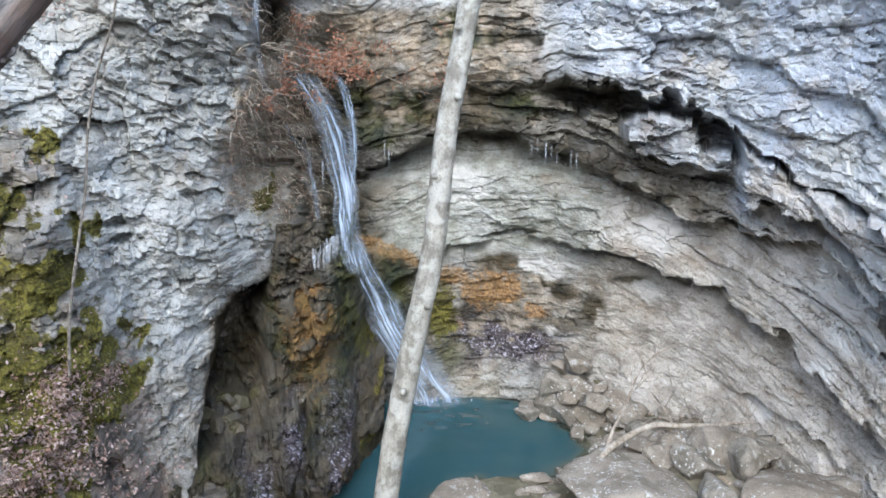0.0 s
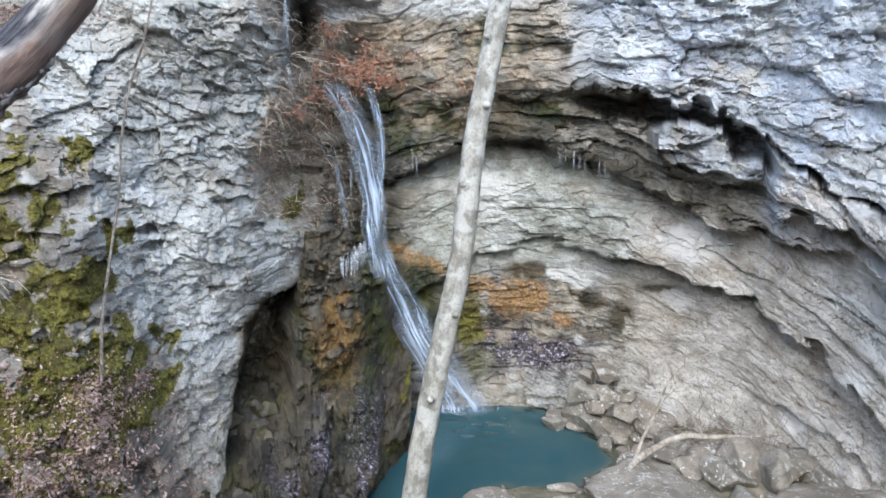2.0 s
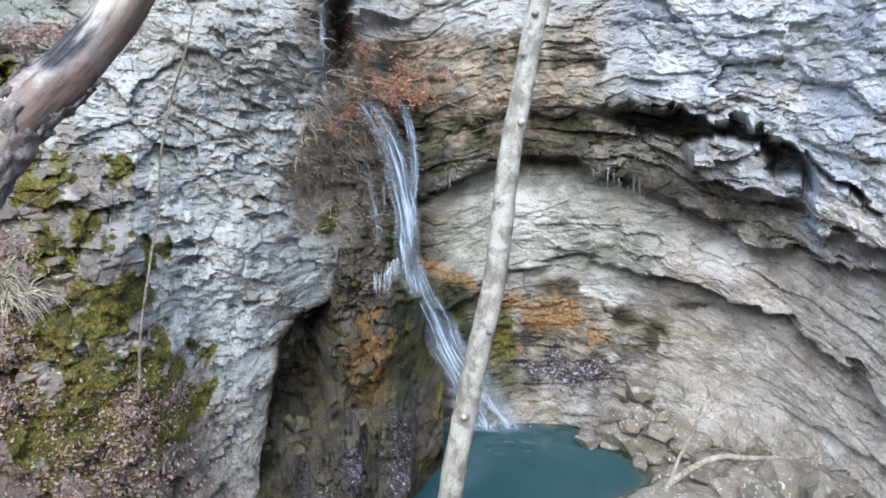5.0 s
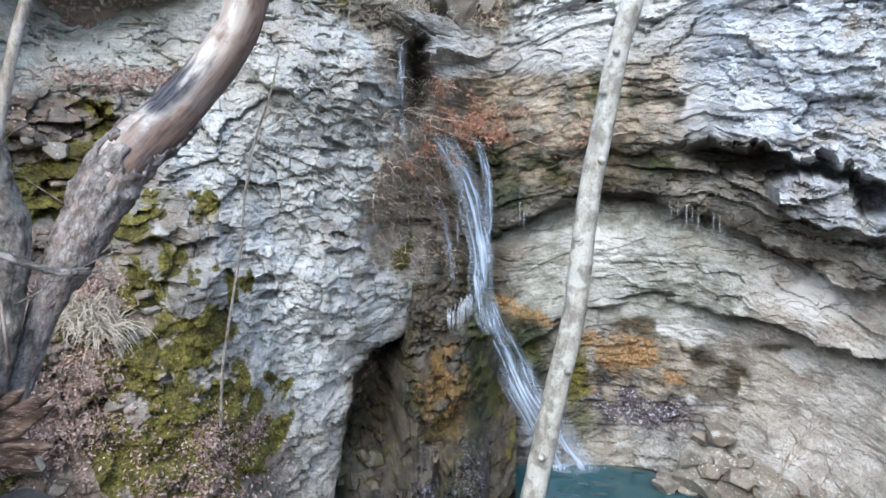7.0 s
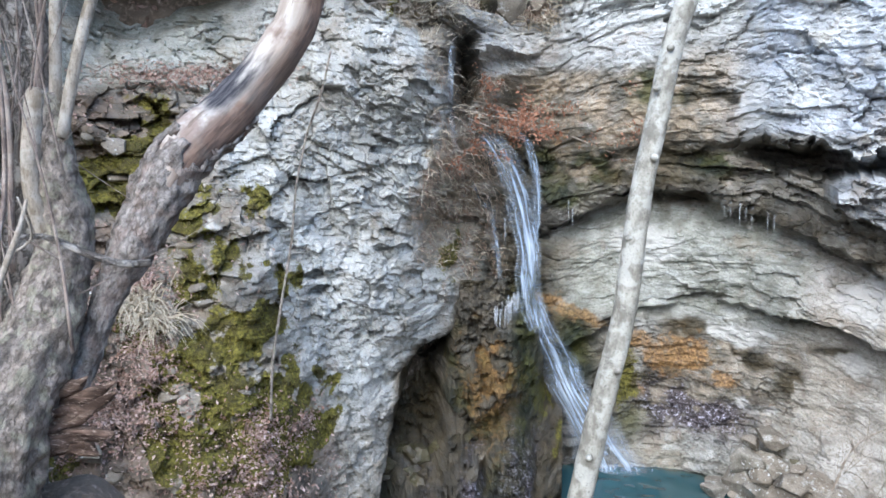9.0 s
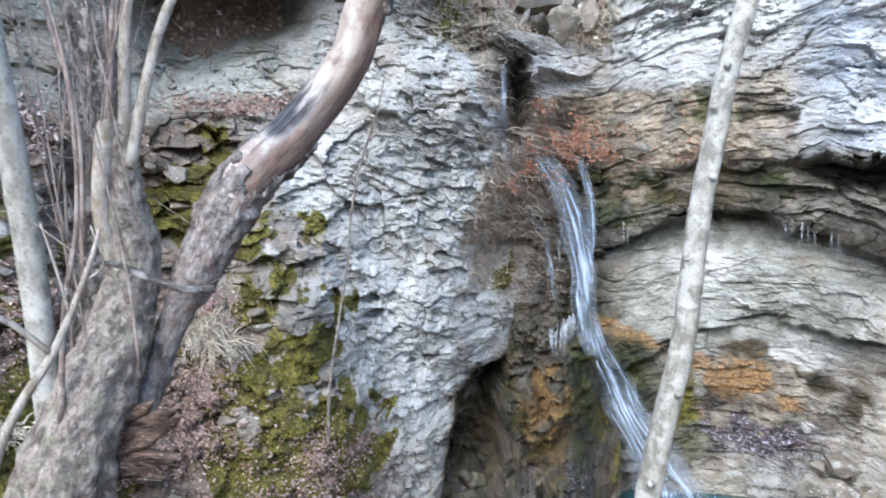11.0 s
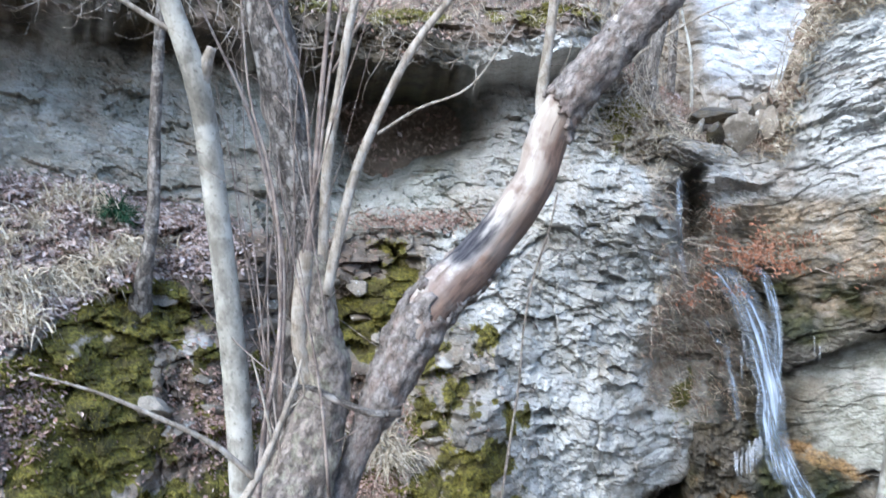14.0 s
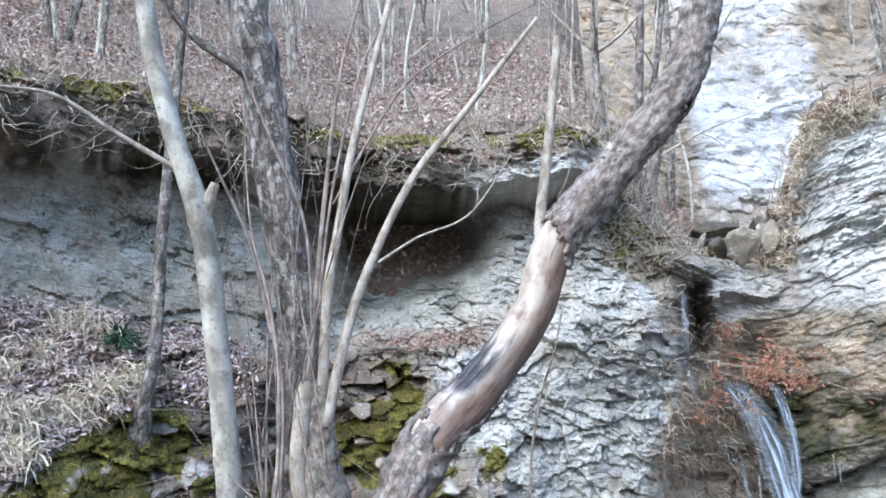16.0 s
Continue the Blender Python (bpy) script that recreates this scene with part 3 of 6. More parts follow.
    for ma, mz, ha, hz in ((27.4, 3.42, 0.9, 0.15), (25.2, 2.62, 0.6, 0.17), (33.0, 4.2, 2.2, 0.17), (27.5, 1.35, 1.8, 0.2), (24.5, 1.3, 1.4, 0.16), (22.6, 1.75, 0.5, 0.08), (30.0, 2.0, 1.6, 0.6), (31.2, 2.7, 1.3, 0.35), (28.8, 1.4, 1.4, 0.35), (34.0, 1.65, 1.5, 0.3), (24.1, 2.66, 0.5, 0.15), (26.3, 3.4, 0.6, 0.13), (21.5, 1.56, 0.6, 0.07), (30.5, 3.3, 1.6, 0.3), (36, 3.7, 2.2, 0.35), (29, 2.85, 1.1, 0.25), (16.5, 5.6, 1.8, 0.3), (56, 3.35, 3.0, 0.2), (47, 3.85, 2.5, 0.2), (52, 6.8, 9, 0.14), (33, 6.6, 6, 0.12), (23, 6.55, 4, 0.12)):
        moss = np.maximum(moss, 1.5 * bump(az + 0.4 * n2, ma, ha) * bump(z + 0.1 * n2, mz, hz) * sstep(-0.5, 0.2, n2))
    moss = np.maximum(moss, 1.3 * terrace * bump(z + 0.15 * n2 + 0.1 * n1 - bt + fall, -0.08, 0.13) * sstep(-0.45, -0.05, n1 + 0.3 * n2))
    moss = np.maximum(moss, 0.95 * bump(az + 0.5 * n2, 0.0, 1.2) * bump(z + 0.1 * n2, 1.05, 0.4))
    moss = np.maximum(moss, 0.5 * bump(az + 2 * n2, 3.0, 2.5) * bump(z + 0.2 * n1, 3.7, 0.25) * sstep(-0.1, 0.3, n2))
    moss = np.maximum(moss, 0.9 * bump(az + n2, 12.8, 1.2) * bump(z + 0.2 * n2, 2.7, 0.4) * sstep(-0.3, 0.1, n2))
    wet = wet_shade * 0.9
    wet = np.maximum(wet, bump(az + 0.5 * n1, 8.0, 2.1) * sstep(4.3, 4.0, z) * sstep(1.6, 2.1, z))
    wet = np.maximum(wet, 0.8 * bump(az + 0.5 * n1, 3.3, 3.0) * sstep(2.0, 1.5, z))
    wet = np.maximum(wet, 0.9 * bump(az, 12.2, 1.2) * sstep(4.0, 4.3, z) * sstep(5.5, 5.1, z))
    band = z - arch_line(az) + 0.12 * n2
    wet = np.maximum(wet, 0.85 * sstep(-0.05, 0.05, band) * sstep(0.65, 0.3, band) * sstep(-21, -17, az) * sstep(9, 5, az) * sstep(-0.45, 0.0, n1 + 0.5 * n2))
    green = np.maximum(0.9 * np.maximum(bump(az + 0.5 * n2, 3.4, 1.8) * bump(z, 1.35, 0.5), bump(az + 0.6 * n2, -0.6, 1.5) * bump(z + 0.1 * n2, 0.55, 0.24)), 1.0 * bump(az + 0.3 * n2, 6.6, 0.9) * bump(z, 1.6, 0.5))
    green = np.maximum(green, 0.9 * bump(az + 1.5 * n2, 3.8, 2.6) * bump(z + 0.2 * n1, 3.55, 0.22) * sstep(-0.35, 0.1, n2))
    green = np.maximum(green, 0.75 * bump(az + n2, 12.4, 1.1) * bump(z + 0.2 * n2, 2.7, 0.4) * sstep(-0.3, 0.1, n2))
    green = np.maximum(green, 1.1 * bump(az + 0.4 * n2, 3.6, 1.3) * bump(z, 1.45, 0.42) * sstep(-0.5, 0.0, n2))
    for ga_, gz_, ha, hz in ((2.6, 3.72, 1.7, 0.16), (6.2, 3.7, 0.7, 0.2), (-1.0, 4.6, 1.6, 0.18), (5.2, 3.35, 1.2, 0.14), (-6.0, 3.75, 2.0, 0.12)):
        green = np.maximum(green, 2.2 * bump(az + 1.2 * n2, ga_, ha) * bump(z + 0.16 * n2, gz_, hz) * sstep(-0.3, 0.05, n2))
    # under the shelf: dark moss green with shade painted in
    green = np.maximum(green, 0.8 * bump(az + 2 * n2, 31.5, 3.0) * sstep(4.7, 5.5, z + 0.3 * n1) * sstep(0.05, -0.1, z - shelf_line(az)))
    green = np.maximum(green, 0.7 * bump(az, 0.6, 1.1) * bump(z, 1.15, 0.5) * sstep(-0.3, 0.2, n2))
    rust = 1.5 * bump(az + 0.9 * n2, -3.6, 2.6) * bump(z + 0.16 * n2 + 0.015 * (az + 3.6), 1.42, 0.24) * sstep(-0.5, 0.1, n1 + n2)
    rust = np.maximum(rust, 1.2 * bump(az + 0.5 * n2, -0.8, 1.3) * bump(z + 0.1 * n2, 1.55, 0.12))
    rust = np.maximum(rust, 0.55 * bump(az + 2 * n2, 4.5, 4.0) * bump(z + 0.2 * n2, 4.15, 0.3) * sstep(0.0, 0.3, n2 + 0.6 * n1))
    rust = np.maximum(rust, 1.1 * bump(az + 0.8 * n2, -7.0, 1.1) * bump(z + 0.12 * n2, 1.14, 0.11))
    rust = np.maximum(rust, 1.2 * sstep(8.3, 7.6, az) * sstep(0.6, 1.8, az) * bump(z + 0.09 * n2 - 0.052 * (az - 1.7), 1.76, 0.085))
    rust = np.maximum(rust, 0.7 * bump(az + n2, -3, 4.0) * bump(z + 0.15 * n2, 0.95, 0.16) * sstep(-0.1, 0.3, n1 + n2))
    tan = 0.92 * sstep(9.5, 7, az) * sstep(-9, -3, az + 2 * n1) * sstep(3.3, 3.6, z) * sstep(5.2, 4.6, z)
    tan = np.maximum(tan, 0.85 * sstep(15.6, 14.2, wob + 5 * n2) * sstep(6.5, 9, az) * (0.45 + 0.55 * sstep(-0.15, 0.1, n2 + 0.5 * n1)) * sstep(1.9, 2.4, z))
    tan = np.maximum(tan, 0.7 * sstep(-13, -7, az + 4 * n2) * sstep(4, 1, az) * sstep(1.75, 1.5, z + 0.2 * n2) * sstep(0.4, 0.7, z + 0.2 * n2))
    slab = sstep(4.72, 4.9, z + 0.15 * n2) * sstep(13.2, 11.8, az + n2) * sstep(-4, 0, az)
    tan = tan * (1 - 0.85 * slab)
    tan = np.maximum(tan, 0.55 * wallw * bump(z - bt + 0.3 * n1, 0.15, 0.4) * sstep(36, 42, az))
    tan = np.maximum(tan, 0.5 * bankw * sstep(-0.4, 0.1, n1))
    tan = np.maximum(tan, 0.6 * wallw * sstep(-0.3, 0.3, n1 + 0.5 * n2) * sstep(24, 32, az))
    tan = np.maximum(tan, wet_shade * sstep(0.4, 0.9, z) * 0.9)
    soil = np.maximum(bankw * np.maximum(sstep(0.25, -0.2, n1) * (0.9 - 0.55 * sstep(35, 32, az) * sstep(1.0, 1.6, z)), 0.8 * sstep(-0.75, -0.6, z - bt) * sstep(30, 36, az)), sstep(0.15, 0.3, z - shelf_line(az)) * sstep(17, 20, az))
    soil = np.maximum(soil, 0.95 * sstep(-0.12, 0.02, z - shelf_line(az) + 0.15 * n2) * sstep(27, 31, az + 2 * n1))
    soil = np.maximum(soil, sstep(5.5, 5.8, z) * sstep(19, 15, az) * sstep(12, 14, az))
    pale = np.clip(0.5 * bankw * sstep(36, 32, az + 2 * n1) * sstep(-0.3, 0.1, n2) + 0.45 * slab + 0.75 * wallw + sstep(5.0, 5.5, z + 0.3 * n1) * sstep(6.5, 4.5, az) + sstep(-5, -9, az) * sstep(-0.1, 0.3, z - lip_line(az)) + 0.85 * sstep(13.6, 15.0, wob + 5 * n2) * sstep(27, 24, az + 2.7 * (2.5 - z)) * sstep(1.0, 1.6, z), 0, 1)
    # rock open to the sky, where the sky's blue light is painted on
    lit_blue = np.clip(sstep(-5, -9, az + 2 * n2) * sstep(-0.05, 0.1, z - lip_line(az)) + sstep(-19.5, -20.5, az) * sstep(-0.1, 0.1, z - arch_line(az) - 0.15) + middle * sstep(-0.02, 0.03, z - block_foot) + 0.25 * slab, 0, 1) * (0.55 + 0.45 * sstep(-0.3, 0.15, n1 + 0.6 * n2))
    purple = np.clip(1.8 * bump(az + 1.5 * n2, -4.4, 3.6) * bump(z + 0.12 * n2, 0.76, 0.24) * sstep(-0.35, 0.1, n2), 0, 1)
    cream = np.clip(sstep(-9, -14, az + 3 * n1) * sstep(0.15, -0.1, z - arch_line(az) - 0.15 * n2) * (0.75 + 0.5 * n1), 0, 1)
    cream = np.maximum(cream, 0.9 * sstep(-20.3, -21.5, az + 2 * n2) * sstep(0.1, -0.1, z - lip_line(az) + 0.1 * n2))
    dark = wet_shade
    dark = np.maximum(dark, 0.95 * bump(az + 0.5 * n1, 7.6, 1.6) * sstep(4.15, 3.95, z) * sstep(1.9, 2.1, z) * sstep(-0.6, -0.1, n2 + 0.4 * n1))
    dark = np.maximum(dark, 0.9 * bump(az + 0.8 * n2, 10.2, 1.3) * sstep(4.3, 4.0, z) * sstep(-0.25, 0.1, n2 + 0.4 * n1))
    dark = np.maximum(dark, sstep(1.6, 2.8, az + 0.6 * n2) * sstep(8.5, 7.5, az) * sstep(0.9, 1.1, z) * sstep(1.92, 1.78, z + 0.08 * n2 - 0.03 * (az - 4)))
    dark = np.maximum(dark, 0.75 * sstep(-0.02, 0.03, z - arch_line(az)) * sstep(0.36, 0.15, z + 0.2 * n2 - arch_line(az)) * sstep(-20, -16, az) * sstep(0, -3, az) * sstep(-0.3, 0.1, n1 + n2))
    # shade of the slot under the hanging lip, painted in
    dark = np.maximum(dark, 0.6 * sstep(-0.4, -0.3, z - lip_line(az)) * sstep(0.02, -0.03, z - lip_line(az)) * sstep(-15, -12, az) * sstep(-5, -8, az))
    for ba, bz, ha, hz in ((-4.2, 1.76, 1.7, 0.14), (-11.0, 1.3, 0.9, 0.22), (-8.2, 1.46, 1.8, 0.1), (-2.6, 1.08, 1.7, 0.26), (-5.5, 1.0, 3.5, 0.12), (-0.5, 3.55, 5, 0.1), (-4.5, 4.5, 2.5, 0.05), (-3.0, 3.85, 3.0, 0.12), (-13.5, 1.75, 1.5, 0.05)):
        dark = np.maximum(dark, 1.7 * bump(az + 1.2 * n2, ba, ha) * bump(z + 0.16 * n2, bz, hz) * sstep(-0.35, 0.0, n2 + 0.4 * n1))
    dark = np.maximum(dark, 0.6 * sstep(-12, -8, az + 4 * n2) * sstep(4, 2, az) * sstep(1.8, 1.6, z) * sstep(0.4, 0.6, z + 0.2 * n2) * sstep(0.0, 0.25, n2))
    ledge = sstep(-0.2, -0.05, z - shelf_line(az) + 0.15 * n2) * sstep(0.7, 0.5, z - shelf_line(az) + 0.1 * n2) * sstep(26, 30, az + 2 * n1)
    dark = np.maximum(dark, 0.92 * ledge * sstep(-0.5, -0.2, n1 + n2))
    # recess under the shelf: dark soil tone, deepened by painted shade
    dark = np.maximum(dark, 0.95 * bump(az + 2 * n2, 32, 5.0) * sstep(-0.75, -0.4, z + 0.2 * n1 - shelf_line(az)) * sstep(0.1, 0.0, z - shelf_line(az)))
    # notch of the upper trickle: wet rock plus its shade as colour
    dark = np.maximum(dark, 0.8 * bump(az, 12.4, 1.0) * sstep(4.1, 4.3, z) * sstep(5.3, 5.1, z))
    chalk = np.zeros_like(az)
    for ca, cz, ha, hz in ((-26.6, 1.45, 1.2, 0.2), (-28.5, 2.4, 4.0, 0.4), (-27.5, 3.3, 3.0, 0.3), (-28.5, 2.6, 2.6, 0.25), (-26.5, 2.2, 2.5, 0.16), (-29, 1.9, 2, 0.2), (-16, 2.4, 3, 0.25), (-14.9, 1.62, 0.8, 0.16), (-7.5, 1.68, 2.0, 0.12), (-9.2, 0.9, 1.6, 0.1), (-1.0, 2.75, 3.0, 0.25), (-7.5, 4.4, 1.2, 0.3), (47, 3.5, 1.5, 0.12), (53, 3.2, 2.0, 0.15), (31, 3.6, 1.2, 0.1), (29.5, 3.1, 0.8, 0.1), (-9.5, 1.75, 0.7, 0.06), (-23, 0.75, 0.8, 0.12)):
        chalk = np.maximum(chalk, bump(az + 0.8 * n2, ca, ha) * bump(z + 0.12 * n2, cz, hz))
    hollow = sstep(0.05, -0.1, z - arch_line(az)) * sstep(1.7, 2.0, z) * sstep(-13, -10, az + n1) * sstep(8, 6, az)
    hollow = np.maximum(hollow, 0.9 * wallw * sstep(24, 31, az + 4 * n1))
    bed_z = zb
    return r, dict(bed=bed_z, lit_blue=lit_blue, chalk=chalk, hollow=hollow, cream=cream, dark=np.clip(dark, 0, 1), purple=purple, moss=np.clip(moss, 0, 1), wet=np.clip(wet, 0, 1), green=np.clip(green, 0, 1), rust=np.clip(rust, 0, 1), tan=np.clip(tan, 0, 1), soil=np.clip(soil, 0, 1), pale=pale)


def polar(az, r, z):
    return np.stack([-np.sin(np.radians(az)) * r, np.cos(np.radians(az)) * r, z + 0 * r], -1)


STEP = 0.015
cols = np.concatenate([np.arange(-95, -33, 1.0), np.arange(-33, 2.5, np.degrees(STEP / 8.6)), np.arange(2.5, 7.5, np.degrees(STEP / 16)), np.arange(7.5, 8.5, np.degrees(STEP / 8.6)), np.arange(8.5, 20.0, np.degrees(STEP / 17)), np.arange(20.0, 62, np.degrees(STEP / 8.6)), np.arange(62, 96, 1.0)])
steps_up = int(7.6 / STEP)
v = np.linspace(0, 1, steps_up)[:, None]
AZ = cols[None, :] + 0 * v
ZZ = -0.7 + v * (top_line(cols)[None, :] + 0.7)
RR, masks = cliff_face(AZ, ZZ)
face = polar(AZ, RR, ZZ)


def face_radius(az, z):
    """Radius of the built face at one place."""
    j = min(int(np.searchsorted(cols, az)), len(cols) - 1)
    i = int(np.clip(round((z + 0.7) / (ZZ[-1, j] + 0.7) * (steps_up - 1)), 0, steps_up - 1))
    return float(RR[i, j])


# the top runs back to meet the hillside
back = np.linspace(0.03, 1, 60)[:, None] ** 1.4
r_end = np.maximum(RR[-1], plan_radius(cols) + 0.2) + 1.4
rb = RR[-1][None] + back * (r_end - RR[-1])[None]
zb_ = ZZ[-1][None] + 0.34 * (rb - RR[-1][None]) + 0.3 * fbm(rb * 1.6, AZ[:1] * 0.25, 0.5, 4, 71) * np.minimum(1, back * 4)
edge_az = np.minimum(1, back * 6) * sstep(1.5, 3.0, AZ[:1]) * sstep(9, 7, AZ[:1])
cap_az = AZ[:1] + edge_az * (1.3 * fbm(rb * 2.2, zb_ * 2.2, 3.0, 5, 72) + 0.5 * vnoise(rb * 9, zb_ * 9, 1.0, 73))
top = polar(cap_az, rb + 0.25 * edge_az * fbm(AZ[:1] * 0.8, zb_ * 3, 1.0, 4, 74), zb_ + 0.12 * edge_az * vnoise(rb * 6, AZ[:1] * 1.5, 2.0, 75))
for key in masks:
    bare = sstep(6.5, 5, AZ[:1]) * sstep(-1, 1, AZ[:1]) + 0 * rb
    extra = 1 - 0.7 * bare if key == "soil" else bare if key == "tan" else zb_ if key == "bed" else np.zeros_like(rb)
    masks[key] = np.concatenate([masks[key], extra])
grid = np.concatenate([face, top])
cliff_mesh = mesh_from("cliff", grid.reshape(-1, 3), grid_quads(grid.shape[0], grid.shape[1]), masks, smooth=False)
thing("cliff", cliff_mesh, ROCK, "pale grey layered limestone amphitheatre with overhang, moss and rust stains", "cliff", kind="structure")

# ---- the ground: one sheet from the camera's bank over the gorge floor and up the wooded hills to the horizon ----
def pool_shape(x, y):
    """1 inside the pool, 0 outside."""
    n = 0.12 * vnoise(x * 1.6, y * 1.6, 0.0, 81) + 0.05 * vnoise(x * 5, y * 5, 0.0, 82)
    d = np.sqrt(((x - 0.3) / 1.68) ** 2 + ((y - 8.65) / 1.35) ** 2) + n
    d2 = np.sqrt(((x + 1.0) / 1.3) ** 2 + ((y - 7.5) / 1.05) ** 2) + n
    return sstep(1.12, 0.66, np.minimum(d, d2))


def ground_height(x, y):
    r = np.hypot(x, y)
    az = np.degrees(np.arctan2(-x, y))
    ahead = sstep(110, 80, np.abs(az))
    edge = plan_radius(np.clip(az, -95, 95)) + 0.75
    n = 0.10 * fbm(x * 0.8, y * 0.8, 0.0, 4, 83) + 0.03 * fbm(x * 4, y * 4, 0.0, 3, 84)
    left = sstep(28, 40, az)
    shelf = 2.3 - 1.5 * sstep(4.3, 6.0, r)
    slope = np.where(r < 1.2, 2.35, 2.35 - 2.2 * sstep(1.0, 6.6, r) ** 0.9)
    floor = (1 - left) * (slope + 0.25 * sstep(-8, -22, az) * sstep(5, 8, r)) + left * shelf
    floor = floor + 0.42 * bump(x, 1.8, 0.5) * bump(y, 9.3, 0.35) + 0.15 * bump(x, 2.7, 0.6) * bump(y, 7.2, 0.5)
    floor = floor - 0.75 * pool_shape(x, y)
    hill_top = np.where(np.abs(az) < 95, top_line(np.clip(az, -60, 95)), 7.0) + 0.25
    far = np.maximum(0, r - edge - 0.5)
    steep = line(np.clip(az, -95, 95), (-95, 0.5), (-5, 0.5), (4, 0.3), (14, 0.35), (20, 0.62), (95, 0.62))
    hill = hill_top + steep * np.minimum(far, 5) + 0.62 * np.clip(far - 5, 0, 60) + 0.5 * fbm(x * 0.15, y * 0.15, 2.0, 3, 85) * np.minimum(1, far)
    climb = sstep(0.0, 0.5, r - edge)
    front = floor * (1 - climb) + hill * climb
    behind = 2.35 + 0.32 * np.clip(r - 1.5, 0, 70)
    return ahead * front + (1 - ahead) * behind + n


ga = np.concatenate([np.arange(-180, -60, 3.0), np.arange(-60, 65, 0.5), np.arange(65, 180, 3.0)])
gr = np.concatenate([np.linspace(0.0, 13, 240), 13 * (400 / 13.0) ** np.linspace(0.02, 1, 60)])
gx, gy = -np.sin(np.radians(ga))[None] * gr[:, None], np.cos(np.radians(ga))[None] * gr[:, None]
gz = ground_height(gx, gy)
mud = sstep(0.9, 0.3, gz) * sstep(12, 9.5, np.hypot(gx, gy))
ground_mesh = mesh_from("ground", np.stack([gx, gy, gz], -1).reshape(-1, 3), grid_quads(*gx.shape, wrap=True)[:, ::-1], dict(mud=mud))
thing("ground", ground_mesh, SOIL, "leaf-strewn forest soil with muddy gorge floor", "ground", kind="structure")


# pale rock chute in the gully above the falls
ca = np.arange(-5.0, 18.0, 0.14)[None, :]
cz = np.arange(5.0, 15.0, 0.035)[:, None]
CA, CZ = ca + 0 * cz, cz + 0 * ca
cs = np.radians(CA) * 13
cwarp = fbm(cs * 0.6, CZ * 0.6, 0.0, 3, 301)
side = np.abs(CA - 6.6 - 1.6 * cwarp - 0.15 * (CZ - 8)) / 4.6
cr = 11.6 + 0.62 * (CZ - 5.0) + 0.5 * sstep(0.8, 1.5, side) - 0.6 * fbm(cs, CZ, 3.0, 4, 302) - 0.1 * fbm(cs * 4, CZ * 4, 5.0, 4, 304)
for ledge_z in (6.2, 6.9, 7.7, 8.3, 9.2, 10.3):
    cr = cr - 0.07 * sstep(-0.03, 0.05, CZ + 0.06 * cs + 0.35 * cwarp - ledge_z) * sstep(0.5, 0.1, CZ + 0.15 * cs + 0.35 * cwarp - ledge_z)
cr = cr - 0.09 * broken(np.ones_like(CA), cs + 0.5 * CZ + 0.5 * cwarp, CZ - 0.3 * cs + 0.6 * cwarp, ((0.9, 0.7, 0.8), (0.4, 0.2, 0.5), (0.16, 0.1, 0.25)), 310)
cpatch = fbm(cs * 0.8, CZ * 0.5, 7.0, 4, 303)
# pale rock; bright haze over the gully is put into the bluish colour
chute = dict(pale=0.6 * sstep(1.2, 0.8, side), chalk=(0.05 + 0.4 * cpatch) * sstep(1.0, 0.7, side), tan=np.clip(0.5 * sstep(0.1, 0.4, cpatch) + 0.75 * sstep(0.7, 1.05, side + 0.5 * cwarp), 0, 1), cream=0.6 * sstep(0.7, 1.1, side),
             soil=0.25 * sstep(1.2, 1.8, side + 0.5 * cwarp), lit_blue=0.65 * sstep(1.1, 0.8, side), bed=CZ + 0.15 * cs + 0.3 * cwarp)
low_part = sstep(7.0, 6.0, CZ + 0.5 * cwarp + 0.3 * cpatch)
chute["tan"] = np.maximum(chute["tan"], 0.8 * low_part)
chute["soil"] = np.maximum(chute["soil"], 0.35 * low_part * sstep(-0.2, 0.2, cpatch))
for key in ("pale", "lit_blue", "chalk"):
    chute[key] = chute[key] * (1 - 0.8 * low_part)
chute_mesh = mesh_from("rock_chute", polar(CA, cr, CZ).reshape(-1, 3), grid_quads(*CA.shape), chute, smooth=False)
thing("upper_cliff", chute_mesh, ROCK, "pale rock chute rising in the gully above the falls", "cliff", kind="structure")


# wet mound beside the falls, sloping from the hollow down to the pool
mz = np.arange(-0.4, 2.35, 0.0135)[:, None]
ma = np.arange(4.3, 20.5, 0.1)[None, :]
MZ, MA = mz + 0 * ma, ma + 0 * mz
ms = np.radians(MA) * 8.3
mwarp = fbm(ms * 1.8, MZ * 1.8, 2.0, 4, 410)
mn1, mn2 = fbm(ms * 1.6, MZ * 1.6, 4.0, 3, 413), fbm(ms * 6, MZ * 6, 4.0, 4, 414)
bent = MA + 1.0 * mwarp
shore = line(MA, (4.3, 8.6), (5.2, 8.25), (7.8, 7.45), (11, 7.2), (16, 7.1), (20.5, 7.0))
mr = shore + np.interp(MZ + 0.1 * mwarp, (-0.4, 0.0, 0.28, 0.5, 0.85, 1.5, 2.0, 2.4), (-0.2, 0.0, 0.2, 0.62, 1.1, 1.62, 2.0, 2.2))
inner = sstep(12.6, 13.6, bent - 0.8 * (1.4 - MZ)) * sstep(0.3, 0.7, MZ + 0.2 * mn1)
mr = mr + 0.95 * inner + 0.9 * sstep(6.4, 5.0, bent) * sstep(0.5, 1.1, MZ)
